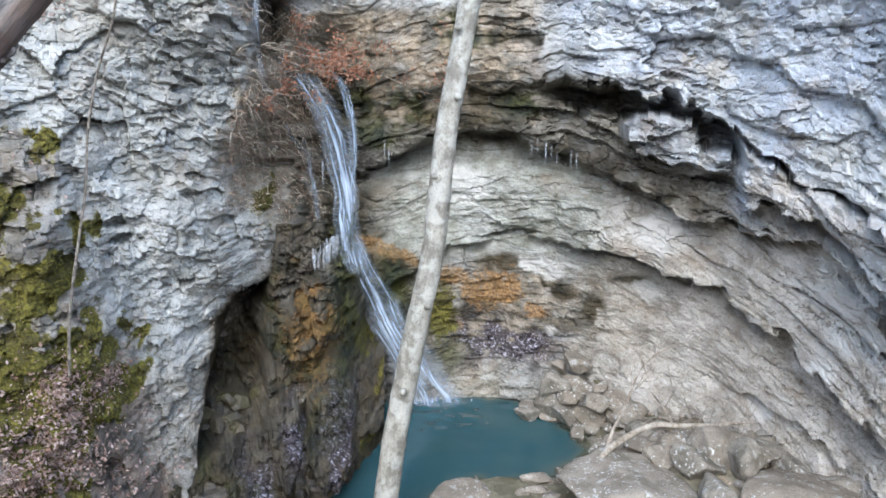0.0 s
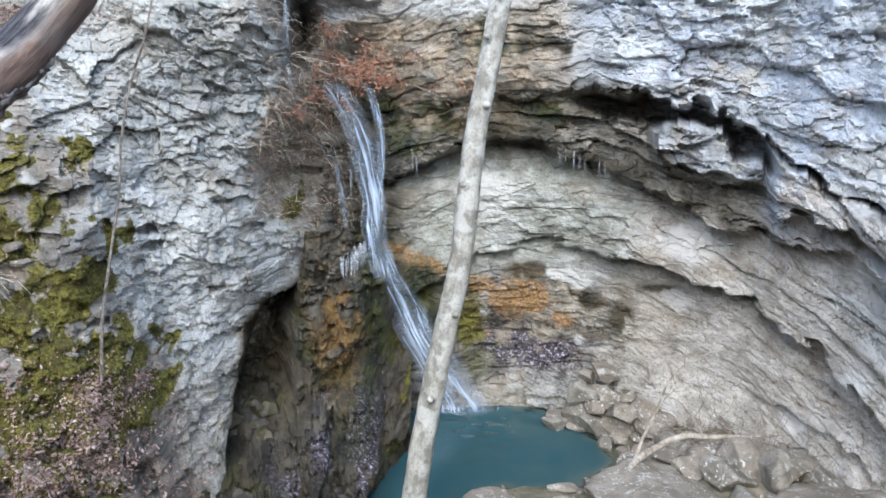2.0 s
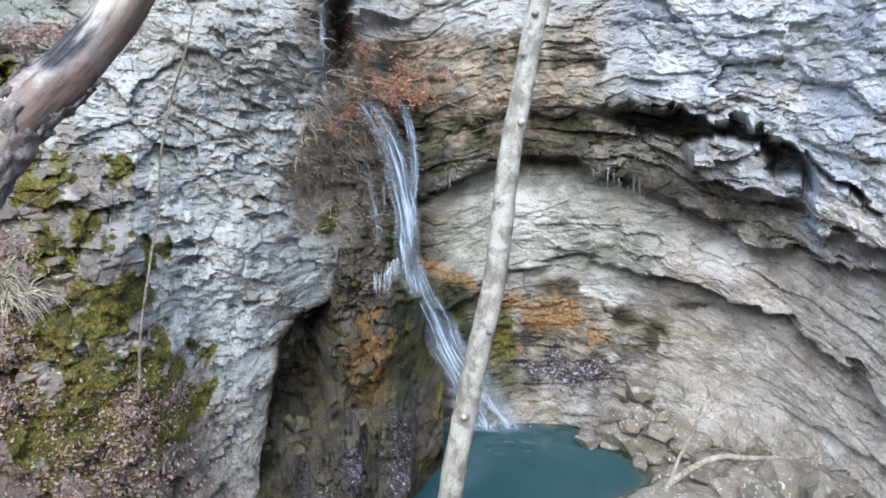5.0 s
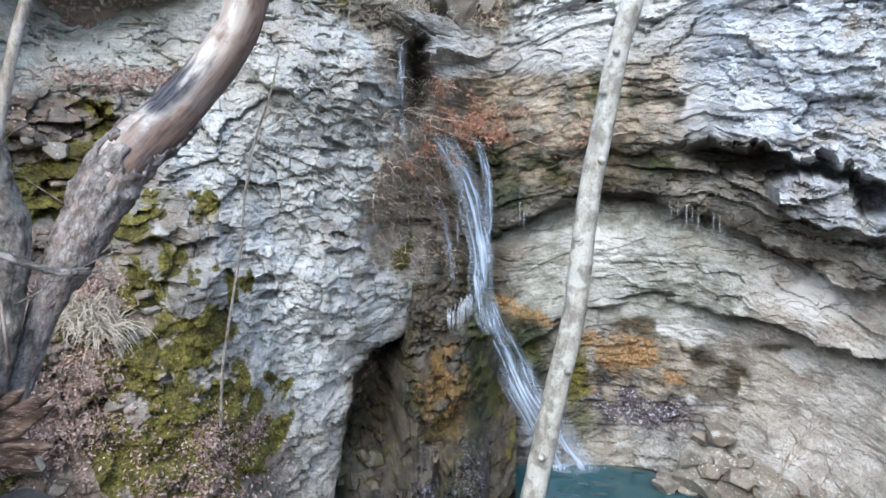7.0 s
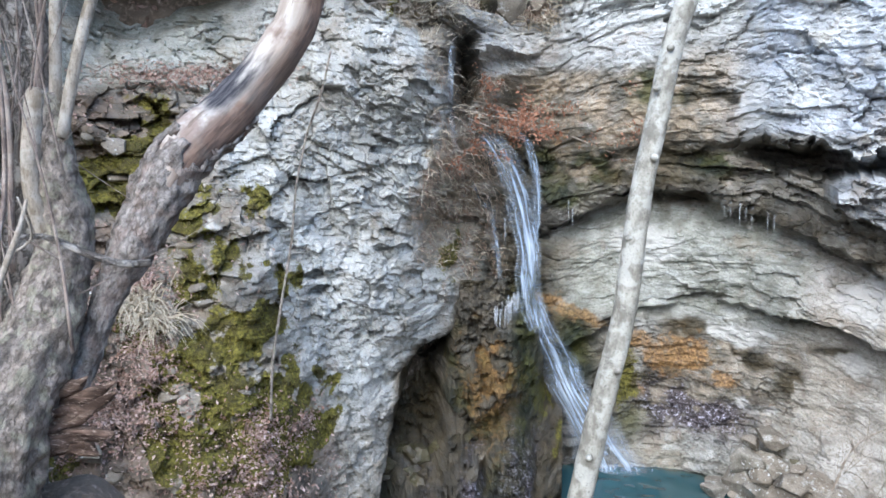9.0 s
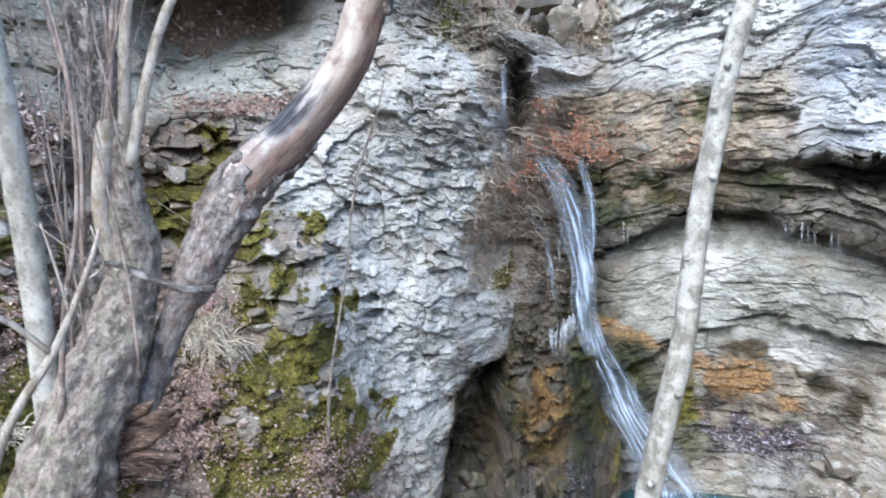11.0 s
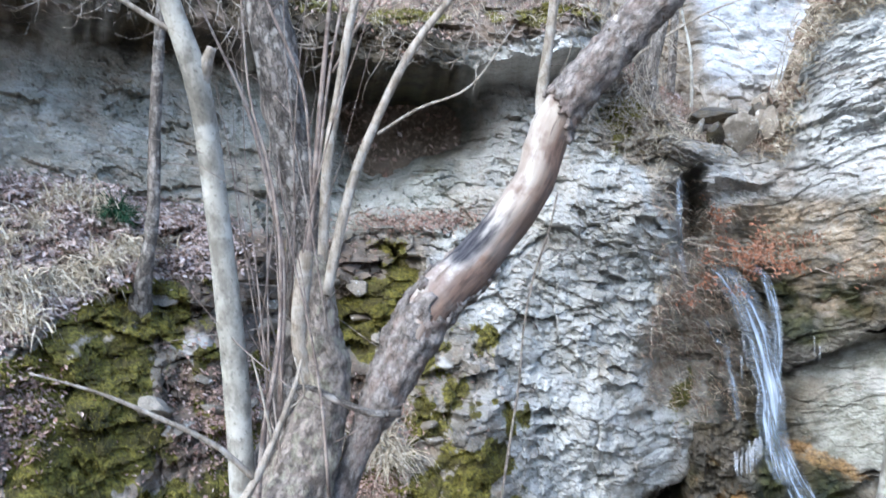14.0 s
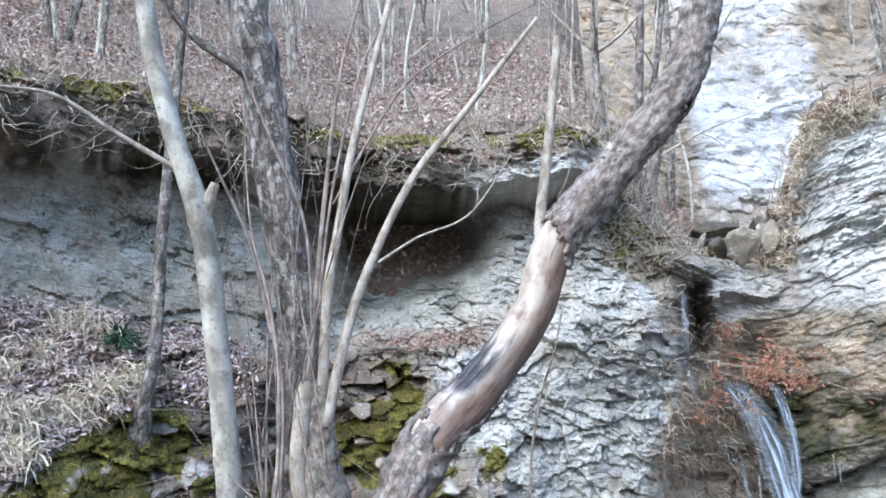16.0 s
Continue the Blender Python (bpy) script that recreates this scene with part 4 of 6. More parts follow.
for da, dz, ha, hz, proud in ((8.4, 0.55, 1.9, 0.5, 0.6), (11.8, 0.5, 1.25, 0.3, 0.42), (7.2, 0.15, 1.2, 0.25, 0.2), (10.4, 1.25, 1.5, 0.35, 0.22), (8.6, 1.5, 1.1, 0.4, 0.18)):
    mr = mr - proud * np.sqrt(np.clip(1 - ((MA + 0.5 * mwarp - da) / ha) ** 2 - ((MZ + 0.1 * mn1 - dz) / hz) ** 2, 0, 1))
rise = np.interp(mz[:, 0], (-0.4, 0.0, 0.28, 0.5, 0.85, 1.5, 2.0, 2.4), (-0.2, 0.0, 0.2, 0.62, 1.1, 1.62, 2.0, 2.2))
SL = np.cumsum(np.hypot(0.0135, np.gradient(rise)))[:, None] + 0 * MA
knobs = np.abs(vnoise(ms * 7, SL * 7, 1.0, 415)) + 0.6 * np.abs(vnoise(ms * 15, SL * 15, 1.0, 416)) + 0.4 * np.abs(vnoise(ms * 30, SL * 30, 1.0, 417))
mr = mr - 0.2 * fbm(ms * 2.6, SL * 2.4, 1.0, 5, 411) - 0.17 * knobs - 0.04 * fbm(ms * 22, SL * 22, 1.0, 2, 412)
mr = mr - broken(np.ones_like(mr), ms + 0.2 * mwarp, SL + 0.2 * mwarp, ((0.34, 0.26, 0.1), (0.14, 0.11, 0.06), (0.06, 0.05, 0.035)), 420, 0.05) * (1 + inner)
one_ = np.ones_like(mr)
domes = np.maximum(np.maximum(bump(bent, 8.0, 1.3) * bump(MZ, 0.5, 0.42), bump(bent, 11.2, 0.8) * bump(MZ, 0.5, 0.22)), 0.9 * bump(bent, 14.0, 1.2) * bump(MZ, 0.0, 0.3))
# wet dark rock; the inner recess also gets its shade from the dark mask
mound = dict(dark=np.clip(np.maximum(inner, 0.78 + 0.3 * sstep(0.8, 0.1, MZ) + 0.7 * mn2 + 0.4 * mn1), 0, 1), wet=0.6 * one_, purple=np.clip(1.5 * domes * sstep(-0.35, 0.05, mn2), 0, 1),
             green=np.clip(1.0 * bump(bent, 6.9, 1.1) * sstep(0.5, 1.1, MZ) + 0.5 * sstep(0.15, 0.45, mn1 + 0.5 * mn2), 0, 1),
             moss=np.clip(0.8 * sstep(7.4, 6.2, bent) * sstep(0.0, 0.2, MZ) * sstep(-0.1, 0.3, mn2), 0, 1),
             rust=np.clip(1.1 * bump(bent, 9.6, 2.6) * bump(MZ, 1.35, 0.6) * sstep(-0.2, 0.4, mn2 + mn1), 0, 1),
             tan=0.45 * one_, bed=MZ, chalk=np.clip(0.4 * bump(bent, 15, 1.8) * sstep(0.5, 0.3, MZ) * sstep(-0.2, 0.3, mn2), 0, 1))
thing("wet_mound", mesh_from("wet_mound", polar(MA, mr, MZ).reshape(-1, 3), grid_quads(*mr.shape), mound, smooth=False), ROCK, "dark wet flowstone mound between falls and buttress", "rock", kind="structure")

# ---- water ----
def pool_material():
    m = Net("pool_water")
    deep = m.attr("deep")
    c = m.mix(m.ramp(deep, 0.35, 0.98), (0.2, 0.185, 0.115), (0.033, 0.09, 0.105))
    c = m.mix(m.ramp(m.noise(1.3, 3), 0.4, 0.7, 0, 0.35), c, (0.05, 0.11, 0.105))
    m.bump(m.noise(7.0, 3), 0.2, 0.012)
    m.put(m.bsdf.inputs["Alpha"], m.ramp(deep, 0.25, 0.85, 0.12, 0.96))
    return m.done(c, 0.1, 0.5)


def falling_material():
    m = Net("falling_water")
    flow = m.node("ShaderNodeCombineXYZ", X=m.attr("across"), Y=m.attr("down")).outputs[0]
    streak = m.noise(24.0, 3, 0.55, (1, 0.07, 1), flow)
    broad = m.noise(9.0, 3, 0.5, (1, 0.12, 1), flow)
    c = m.mix(m.ramp(streak, 0.4, 0.78), (0.34, 0.44, 0.58), (0.68, 0.76, 0.86))
    f = m.math("MULTIPLY", m.ramp(streak, 0.34, 0.68, 0.14, 0.97), m.ramp(broad, 0.34, 0.58, 0.4, 1.0))
    m.put(m.bsdf.inputs["Alpha"], m.math("MULTIPLY", f, m.attr("body")))
    m.bump(streak, 0.5, 0.02)
    return m.done(c, 0.25, 0.5)


def ice_material():
    m = Net("ice")
    m.put(m.bsdf.inputs["Alpha"], 0.28)
    return m.done(m.mix(m.ramp(m.noise(25.0, 4), 0.35, 0.65), (0.5, 0.56, 0.64), (0.85, 0.88, 0.92)), 0.2, 0.5)


WATER, ICE = falling_material(), ice_material()
wx, wy = np.meshgrid(np.linspace(-2.8, 2.9, 140), np.linspace(6.0, 10.6, 110))
deep = pool_shape(wx, wy)
wz = 0.004 * fbm(wx * 5, wy * 5, 0.0, 2, 91) + 0.02 * vnoise(wx * 9, wy * 9, 0.0, 92) * bump(np.hypot(wx - 0.05, wy - 9.2), 0, 0.55)
pool_mesh = mesh_from("pool", np.stack([wx, wy, wz], -1).reshape(-1, 3), grid_quads(*wx.shape), dict(deep=deep))
thing("pool_water", pool_mesh, pool_material(), "still turquoise plunge pool below the falls", "pool", kind="structure")


def ribbon(name, rows, parent, seed, gap=0.05, hug=False, strands=14, body=0.95):
    """Falling water along rows of (bearing, height, radius, width): a rippled sheet with strands before it. hug: it lies on the rock."""
    p = smooth_path(rows, 90)
    az, z, r, w = p.T
    if hug:
        near = np.min([cliff_face(az + d, z + e)[0] for d in (-1, 0, 1) for e in (-0.05, 0.06)], axis=0)
        ker = np.ones(9) / 9
        near = np.convolve(np.pad(near, 4, mode="edge"), ker, mode="valid")
        r = near - gap
    across = np.linspace(-0.5, 0.5, 26)[None, :]
    arc = -0.22 * w[:, None] * np.cos(across * np.pi)
    ripple = 0.025 * fbm(across * 14 + 0 * z[:, None], z[:, None] * 0.8, seed * 1.0, 3, 95 + seed)
    edge = 0.25 * vnoise(z[:, None] * 3, np.sign(across) * 3.0, 0.0, 96 + seed)
    aa = az[:, None] - np.degrees(across * w[:, None] * (1 + edge) / 9.4)
    sheet = polar(aa, r[:, None] + arc + ripple, z[:, None] + 0 * across)
    fade = (1 - np.abs(across * 2) ** 3) * (np.minimum(1, np.linspace(0, 8, 90) + 0.3) * np.minimum(1, np.linspace(9, 0, 90) + 0.15))[:, None]
    part = thing(name, mesh_from(name, sheet.reshape(-1, 3), grid_quads(90, 26), dict(body=body * 0.8 * fade, across=across * w[:, None] + seed * 7.0 + 0 * fade, down=np.linspace(0, 2.5, 90)[:, None] + 0 * fade)), WATER, parent=parent)
    rng = np.random.RandomState(seed)
    for k in range(strands):
        a0, a1 = rng.uniform(-0.46, 0.46, 2)
        i0, i1 = sorted(rng.choice(np.arange(0, 90, 3), 2, replace=False))
        if i1 - i0 < 24:
            i0, i1 = max(0, i0 - 20), min(89, i1 + 20)
        sel = np.linspace(i0, i1, 9).astype(int)
        off = np.linspace(a0, 0.6 * a0 + 0.4 * a1, 9) + 0.04 * rng.randn(9).cumsum() * 0.5
        cc = polar(az[sel] - np.degrees(off * w[sel] / 9.4), r[sel] - 0.2 * w[sel] * np.cos(off * np.pi) - 0.012, z[sel])
        rad = rng.uniform(0.003, 0.007) * np.sin(np.linspace(0.25, 2.9, 9))
        vv, qq, _ = tube_data(np.concatenate([cc, rad[:, None]], 1), 40, 6)
        thing("water_strand", mesh_from("water_strand", vv, qq, dict(body=np.full(len(vv), 0.7 * body), across=np.full(len(vv), k * 0.37), down=vv[:, 2])), WATER, parent=part)
    return part


falls = thing("waterfall", None, None, "thin white waterfall sliding over a dark mossy ledge into the pool", "waterfall")
ribbon("main_stream", [(10.3, 4.06, 9.85, 0.28), (9.6, 3.93, 9.68, 0.36), (8.7, 3.62, 9.6, 0.36), (7.9, 3.25, 9.56, 0.36), (7.3, 2.75, 9.5, 0.34), (7.0, 2.3, 9.42, 0.3), (6.75, 1.98, 9.3, 0.28), (6.3, 1.75, 9.16, 0.3)], falls, 1, strands=5)
ribbon("side_stream", [(8.0, 4.06, 9.88, 0.1), (7.3, 3.93, 9.72, 0.12), (6.7, 3.6, 9.66, 0.12), (6.5, 3.2, 9.62, 0.13), (6.7, 2.7, 9.56, 0.12), (6.9, 2.2, 9.5, 0.1)], falls, 2, strands=8)
ribbon("cascade", [(7.0, 2.15, 9.3, 0.2), (6.3, 1.78, 9.2, 0.36), (5.2, 1.4, 9.2, 0.46), (4.0, 1.0, 9.2, 0.58), (2.4, 0.55, 9.1, 0.74), (0.9, 0.18, 9.0, 0.86), (0.2, -0.02, 8.95, 0.92)], falls, 3, gap=0.06, hug=True, strands=7)
ribbon("upper_trickle", [(13.0, 5.0, 9.4, 0.06), (13.0, 4.8, 9.38, 0.08), (13.1, 4.5, 9.3, 0.07), (12.9, 4.2, 9.25, 0.07), (12.6, 3.8, 9.2, 0.05)], falls, 4, gap=0.01, hug=True, strands=2, body=0.4)

ribbon("ice_trickle", [(10.1, 3.35, 9.6, 0.05), (9.8, 3.05, 9.6, 0.07), (9.4, 2.75, 9.6, 0.05), (9.2, 2.5, 9.6, 0.07), (9.0, 2.25, 9.5, 0.06)], falls, 5, gap=0.01, hug=True, strands=4, body=0.7)
ribbon("ice_trickle", [(11.2, 3.5, 9.6, 0.04), (10.8, 3.3, 9.6, 0.06), (10.3, 3.18, 9.6, 0.07), (9.9, 3.1, 9.6, 0.04)], falls, 6, gap=0.01, hug=True, strands=3, body=0.6)

foam = []
rng = np.random.RandomState(12)
for k in range(40):
    fa = rng.normal(0.5, 0.9)
    fr = face_radius(fa, 0.03) - rng.uniform(0.02, 0.16)
    fx, fy = -math.sin(math.radians(fa)) * fr, math.cos(math.radians(fa)) * fr
    q = rng.uniform(0.006, 0.014)
    vv, qq, _ = tube_data([(fx, fy, -0.03, q), (fx + rng.normal(0, 0.02), fy, 0.02, q * 0.9), (fx, fy + 0.01, 0.02 + q * rng.uniform(0.3, 1.6), q * 0.3)], 6, 6)
    foam.append((vv, qq))
vv, qq = join(foam)
thing("foam", mesh_from("foam", vv, qq, dict(body=np.full(len(vv), 0.8), across=vv[:, 0], down=vv[:, 2])), WATER, "white splashing foam at the foot of the falls", "foam", kind="stuff")


def icicle(az, z, length, radius, n, on_mound=False):
    r = face_radius(az, z + 0.04) - 0.02
    if on_mound:
        i, j = int((z + 0.4) / 0.0135), int((az - 4.3) / 0.1)
        r = min(r, float(mr[i - 12:i + 5, j - 1:j + 2].min()) + 0.01)
    x, y, _ = polar(np.array([az]), np.array([r]), np.array([z]))[0]
    vv, qq, _ = tube_data([(x, y, z + 0.06, radius), (x, y, z - length * 0.3, radius * 0.75), (x + 0.004, y, z - length * 0.7, radius * 0.4), (x, y, z - length, 0.002)], 10, 7, 0.15, 30, n)
    thing("icicle", mesh_from("icicle", vv, qq), ICE, "clear hanging icicle under the rock ledge", "icicle", "icicles under the ledge")


for k, (az, z, length) in enumerate(((-6.2, 3.3, 0.16), (-6.6, 3.28, 0.1), (-7.2, 3.26, 0.2), (-7.6, 3.25, 0.15), (-8.0, 3.22, 0.2), (-9.0, 3.18, 0.2), (-9.4, 3.15, 0.14), (4.3, 3.2, 0.22), (4.0, 3.1, 0.16))):
    icicle(az, z, length, 0.009, k)
for k in range(34):
    az = 7.6 + 1.9 * rng.rand()
    icicle(az, 2.14 - (0.07 if az < 10 else 0.14) * (az - 7.8) - 0.08 * rng.rand(), rng.uniform(0.08, 0.3) * (1.1 if az < 9.3 else 0.6), rng.uniform(0.006, 0.016), 40 + k, True)
for k in range(9):
    icicle(8.0 + 1.6 * rng.rand(), rng.uniform(2.6, 3.2), rng.uniform(0.15, 0.3), 0.015, 80 + k)

# ---- boulders and scree beside the pool ----
BOULDER = None


def boulder_material():
    m = Net("boulder_stone")
    n_mid, n_fine, n_spot = m.noise(4.0, 6, 0.6), m.noise(35.0, 5, 0.65), m.noise(9.0, 4, 0.6)
    rand = m.node("ShaderNodeObjectInfo").outputs["Random"]
    c = m.mix(m.ramp(n_mid, 0.35, 0.65), (0.14, 0.125, 0.1), (0.33, 0.3, 0.255))
    c = m.mix(m.math("MULTIPLY", rand, 0.6), c, (0.27, 0.22, 0.17))
    c = m.mix(m.ramp(n_spot, 0.58, 0.66, 0, 0.6), c, (0.5, 0.5, 0.48))
    c = m.mix(m.ramp(m.math("ADD", m.noise(28.0, 3, 0.5), m.math("MULTIPLY", m.noise(3.0, 3), 0.5)), 0.9, 0.96, 0, 0.8), c, (0.62, 0.62, 0.6))
    c = m.mix(m.ramp(m.noise(75.0, 3, 0.6), 0.5, 0.65, 0, 0.5), c, (0.07, 0.065, 0.055))
    c = m.mix(m.ramp(n_fine, 0.6, 0.72, 0, 0.6), c, (0.1, 0.09, 0.08))
    m.bump(m.math("ADD", m.math("MULTIPLY", n_mid, 0.6), m.math("MULTIPLY", n_fine, 0.4)), 0.7, 0.025)
    return m.done(c, 0.85, 0.3)


BOULDER = boulder_material()


def boulder_mesh(seed, flat=0.6):
    rng = np.random.RandomState(seed)
    bm = bmesh.new()
    bmesh.ops.create_icosphere(bm, subdivisions=5, radius=1)
    p = np.array([v.co for v in bm.verts])
    quads = np.array([[v.index for v in f.verts] for f in bm.faces])
    bm.free()
    normals = rng.randn(11, 3)
    normals /= np.linalg.norm(normals, axis=1)[:, None]
    reach = rng.uniform(0.55, 0.95, 11)
    dots = np.maximum(p @ normals.T, 1e-3)
    size = np.minimum((reach / dots), 1.15)
    soft = -np.log(np.exp(-70 * size).sum(1)) / 70
    p = p * np.clip(soft, 0.4, 1.2)[:, None]
    p = p * (1 + 0.1 * fbm(p[:, 0] * 3, p[:, 1] * 3, p[:, 2] * 3, 4, seed) + 0.035 * fbm(p[:, 0] * 12, p[:, 1] * 12, p[:, 2] * 12, 3, seed + 5))[:, None]
    p[:, 2] *= flat
    mesh = mesh_from("boulder", p, quads)
    mesh.materials.append(BOULDER)
    return mesh


shapes = [boulder_mesh(500 + k, f) for k, f in enumerate((0.62, 0.7, 0.55, 0.8, 0.5, 0.75, 0.66))]


def boulder(x, y, size, k, turn, label, lift=0.15, group=""):
    ob = thing("boulder" if size > 0.15 else "stone", shapes[k % len(shapes)], None, label, "rock", group)
    z = float(ground_height(np.array([x]), np.array([y]))[0])
    z = max(z, -0.12 if group != "scree blocks" else 0.02) + size * lift
    ob.matrix_world = pose(x, y, z, 8 * math.sin(turn), 10 * math.cos(turn * 1.7), turn * 57.3) @ Matrix.Diagonal((size, size * (0.75 + 0.2 * math.sin(turn * 3)), size * (0.85 + 0.2 * math.cos(turn * 5)), 1))
    return ob


for k, (x, y, size) in enumerate(((1.78, 6.7, 0.62), (2.45, 6.4, 0.42), (3.2, 6.45, 0.62), (0.22, 6.85, 0.36), (3.75, 6.6, 0.4), (0.95, 6.6, 0.3))):
    boulder(x, y, size, k, 1.3 * k + 0.4, "large grey lichen-spotted boulder at the edge of the pool", -0.35 if k in (3, 5) else 0.12)
for k, (x, y, size) in enumerate(((1.8, 8.75, 0.2), (2.1, 8.55, 0.26), (1.35, 9.1, 0.24), (1.6, 9.15, 0.2), (1.45, 8.95, 0.1), (1.6, 8.75, 0.12), (2.63, 7.2, 0.32), (3.03, 7.1, 0.3), (2.34, 7.3, 0.2), (2.3, 7.75, 0.16),
                                  (2.6, 7.7, 0.2), (3.3, 7.0, 0.24), (2.1, 7.65, 0.22), (1.85, 7.6, 0.14), (2.9, 7.5, 0.17), (2.2, 8.05, 0.2), (0.95, 7.2, 0.14), (1.25, 7.3, 0.13), (3.25, 7.4, 0.18), (1.1, 9.3, 0.14))):
    boulder(x, y, size, k + 2, 2.1 * k + 0.9, "angular grey-brown limestone block on the scree", 0.25, "scree blocks")
def block(x, y, z, size, k, turn):
    ob = thing("stone_block", shapes[k % len(shapes)], None, "angular grey-brown limestone block in the pile by the pool", "rock", "piled blocks")
    ob.matrix_world = pose(x, y, z, 22 * math.sin(turn * 2), 25 * math.cos(turn), turn * 57.3) @ Matrix.Diagonal((size, size * 0.8, size * 0.95, 1))


for k, (x, y, z, size) in enumerate(((1.57, 8.78, 0.76, 0.19), (1.24, 8.66, 0.52, 0.25), (1.7, 8.3, 0.42, 0.23), (1.97, 8.32, 0.42, 0.19), (1.36, 8.82, 0.68, 0.14), (1.41, 8.48, 0.42, 0.12), (1.81, 8.56, 0.5, 0.14),
                                     (1.6, 8.8, 0.45, 0.28), (1.25, 8.75, 0.25, 0.28), (1.75, 8.5, 0.2, 0.28), (2.05, 8.45, 0.25, 0.26), (1.4, 8.45, 0.22, 0.18), (1.5, 8.2, 0.1, 0.12), (0.98, 8.68, 0.14, 0.16),
                                     (2.44, 6.95, 0.52, 0.27), (2.86, 6.9, 0.58, 0.27), (2.15, 7.2, 0.42, 0.17), (2.67, 7.44, 0.5, 0.16), (2.95, 7.3, 0.55, 0.16), (2.2, 7.5, 0.3, 0.17), (1.95, 7.6, 0.25, 0.13))):
    far_pile = y > 8.1
    block(x + 0.08 * far_pile, y + 0.3 * far_pile, z - 0.05 * far_pile, size, k, 1.7 * k + 0.3)
rng = np.random.RandomState(77)
for k in range(150):
    t = rng.rand()
    x, y = 1.2 + 2.3 * t + rng.normal(0, 0.25), 8.9 - 2.0 * t + rng.normal(0, 0.35)
    if pool_shape(np.array([x]), np.array([y]))[0] > 0.45 or np.hypot(x, y) > 9.3:
        continue
    boulder(x, y, rng.uniform(0.05, 0.12), k, rng.uniform(0, 6), "small angular stone on the scree", 0.3, "scree stones")
for k in range(16):
    x, y = rng.uniform(-0.6, 1.2), rng.uniform(6.7, 7.5)
    boulder(x, y, rng.uniform(0.05, 0.13), k + 3, rng.uniform(0, 6), "small stone in the shallow water", 0.2, "shallow stones")


def wet_material():
    m = Net("wet_dark_rock")
    n_mid, n_fine = m.noise(5.0, 6, 0.6), m.noise(34.0, 5, 0.65)
    c = m.mix(m.ramp(n_mid, 0.35, 0.65), (0.025, 0.02, 0.014), (0.1, 0.08, 0.05))
    c = m.mix(m.ramp(n_fine, 0.56, 0.68, 0, 0.6), c, (0.24, 0.22, 0.2))
    c = m.mix(m.ramp(m.noise(2.0, 4), 0.5, 0.62, 0, 0.6), c, (0.06, 0.055, 0.02))
    m.bump(m.math("ADD", m.math("MULTIPLY", n_mid, 0.6), m.math("MULTIPLY", n_fine, 0.4)), 0.8, 0.03)
    return m.done(c, 0.45, 0.4)


WET = wet_material()
wet_shapes = []
for k in range(3):
    mesh = boulder_mesh(540 + k, 0.7)
    mesh.materials.clear()
    mesh.materials.append(WET)
    wet_shapes.append(mesh)
for k, (az, r, size, z) in enumerate(((15.2, 7.35, 0.34, 0.12), (12.4, 7.25, 0.28, 0.02), (9.8, 7.35, 0.24, 0.0), (17.2, 7.2, 0.3, 0.1), (7.0, 7.85, 0.2, 0.0))):
    ob = thing("wet_boulder", wet_shapes[k % 3], None, "dark wet rock at the foot of the falls", "rock", "wet rocks by the pool")
    x, y, _ = polar(np.array([az]), np.array([r]), np.array([0.0]))[0]
    ob.matrix_world = pose(x, y, z, 12 * k, 7 * k, 70 * k) @ Matrix.Diagonal((size, size * 0.8, size * 0.8, 1))
rng = np.random.RandomState(78)
for k in range(90):
    a = rng.uniform(-2.0, 1.35)
    x, y = 0.3 + 1.75 * math.cos(a * 0.5) * rng.uniform(0.95, 1.12), 8.6 + 1.45 * math.sin(a * 0.75 + 0.3)
    if np.hypot(x, y) > 9.4 or np.hypot(x, y) < 7.3:
        continue
    boulder(x, y, rng.uniform(0.03, 0.1), k, rng.uniform(0, 6), "small angular stone on the shore", 0.5, "shore stones")


# stones set in the mossy bank, and rocks in the gully above the falls
rng = np.random.RandomState(79)
for k in range(48):
    az = rng.uniform(24, 50)
    z = rng.uniform(1.2, 4.1) if az < 42 else rng.uniform(2.6, 4.1)
    if az < 22.5 + 2.7 * (z - 1) + 1.5:
        continue
    size = rng.uniform(0.05, 0.15) if k % 3 else rng.uniform(0.04, 0.08)
    r = face_radius(az, z) + 0.45 * size
    x, y, _ = polar(np.array([az]), np.array([r]), np.array([z]))[0]
    ob = thing("bank_stone", shapes[k % len(shapes)], None, "pale lichen-covered stone set in the mossy bank", "rock", "bank stones")
    ob.matrix_world = pose(x, y, z, rng.uniform(-20, 20), rng.uniform(-20, 20), rng.uniform(0, 360)) @ Matrix.Diagonal((size * 1.3, size, size * 0.9, 1))
for k in range(16):
    az, r = rng.uniform(6.0, 13.0), rng.uniform(9.8, 11.2)
    x, y, _ = polar(np.array([az]), np.array([r]), np.array([0.0]))[0]
    size = rng.uniform(0.08, 0.2)
    z = float(top_line(az)) + 0.34 * max(0, r - 9.3) - 0.35 * size
    ob = thing("gully_rock", wet_shapes[k % 3] if k % 6 == 0 else shapes[k % len(shapes)], None, "weathered rock lying in the gully above the falls", "rock", "gully rocks")
    ob.matrix_world = pose(x, y, z, 9 * k, 14 * k, 50 * k) @ Matrix.Diagonal((size * 1.3, size, size * 0.8, 1))
ob = thing("gully_rock", wet_shapes[1], None, "dark wet rock lying in the gully above the falls", "rock", "gully rocks")
ob.matrix_world = pose(*polar(np.array([10.0]), np.array([10.4]), np.array([5.9]))[0], 0, 0, 30) @ Matrix.Diagonal((0.36, 0.26, 0.17, 1))

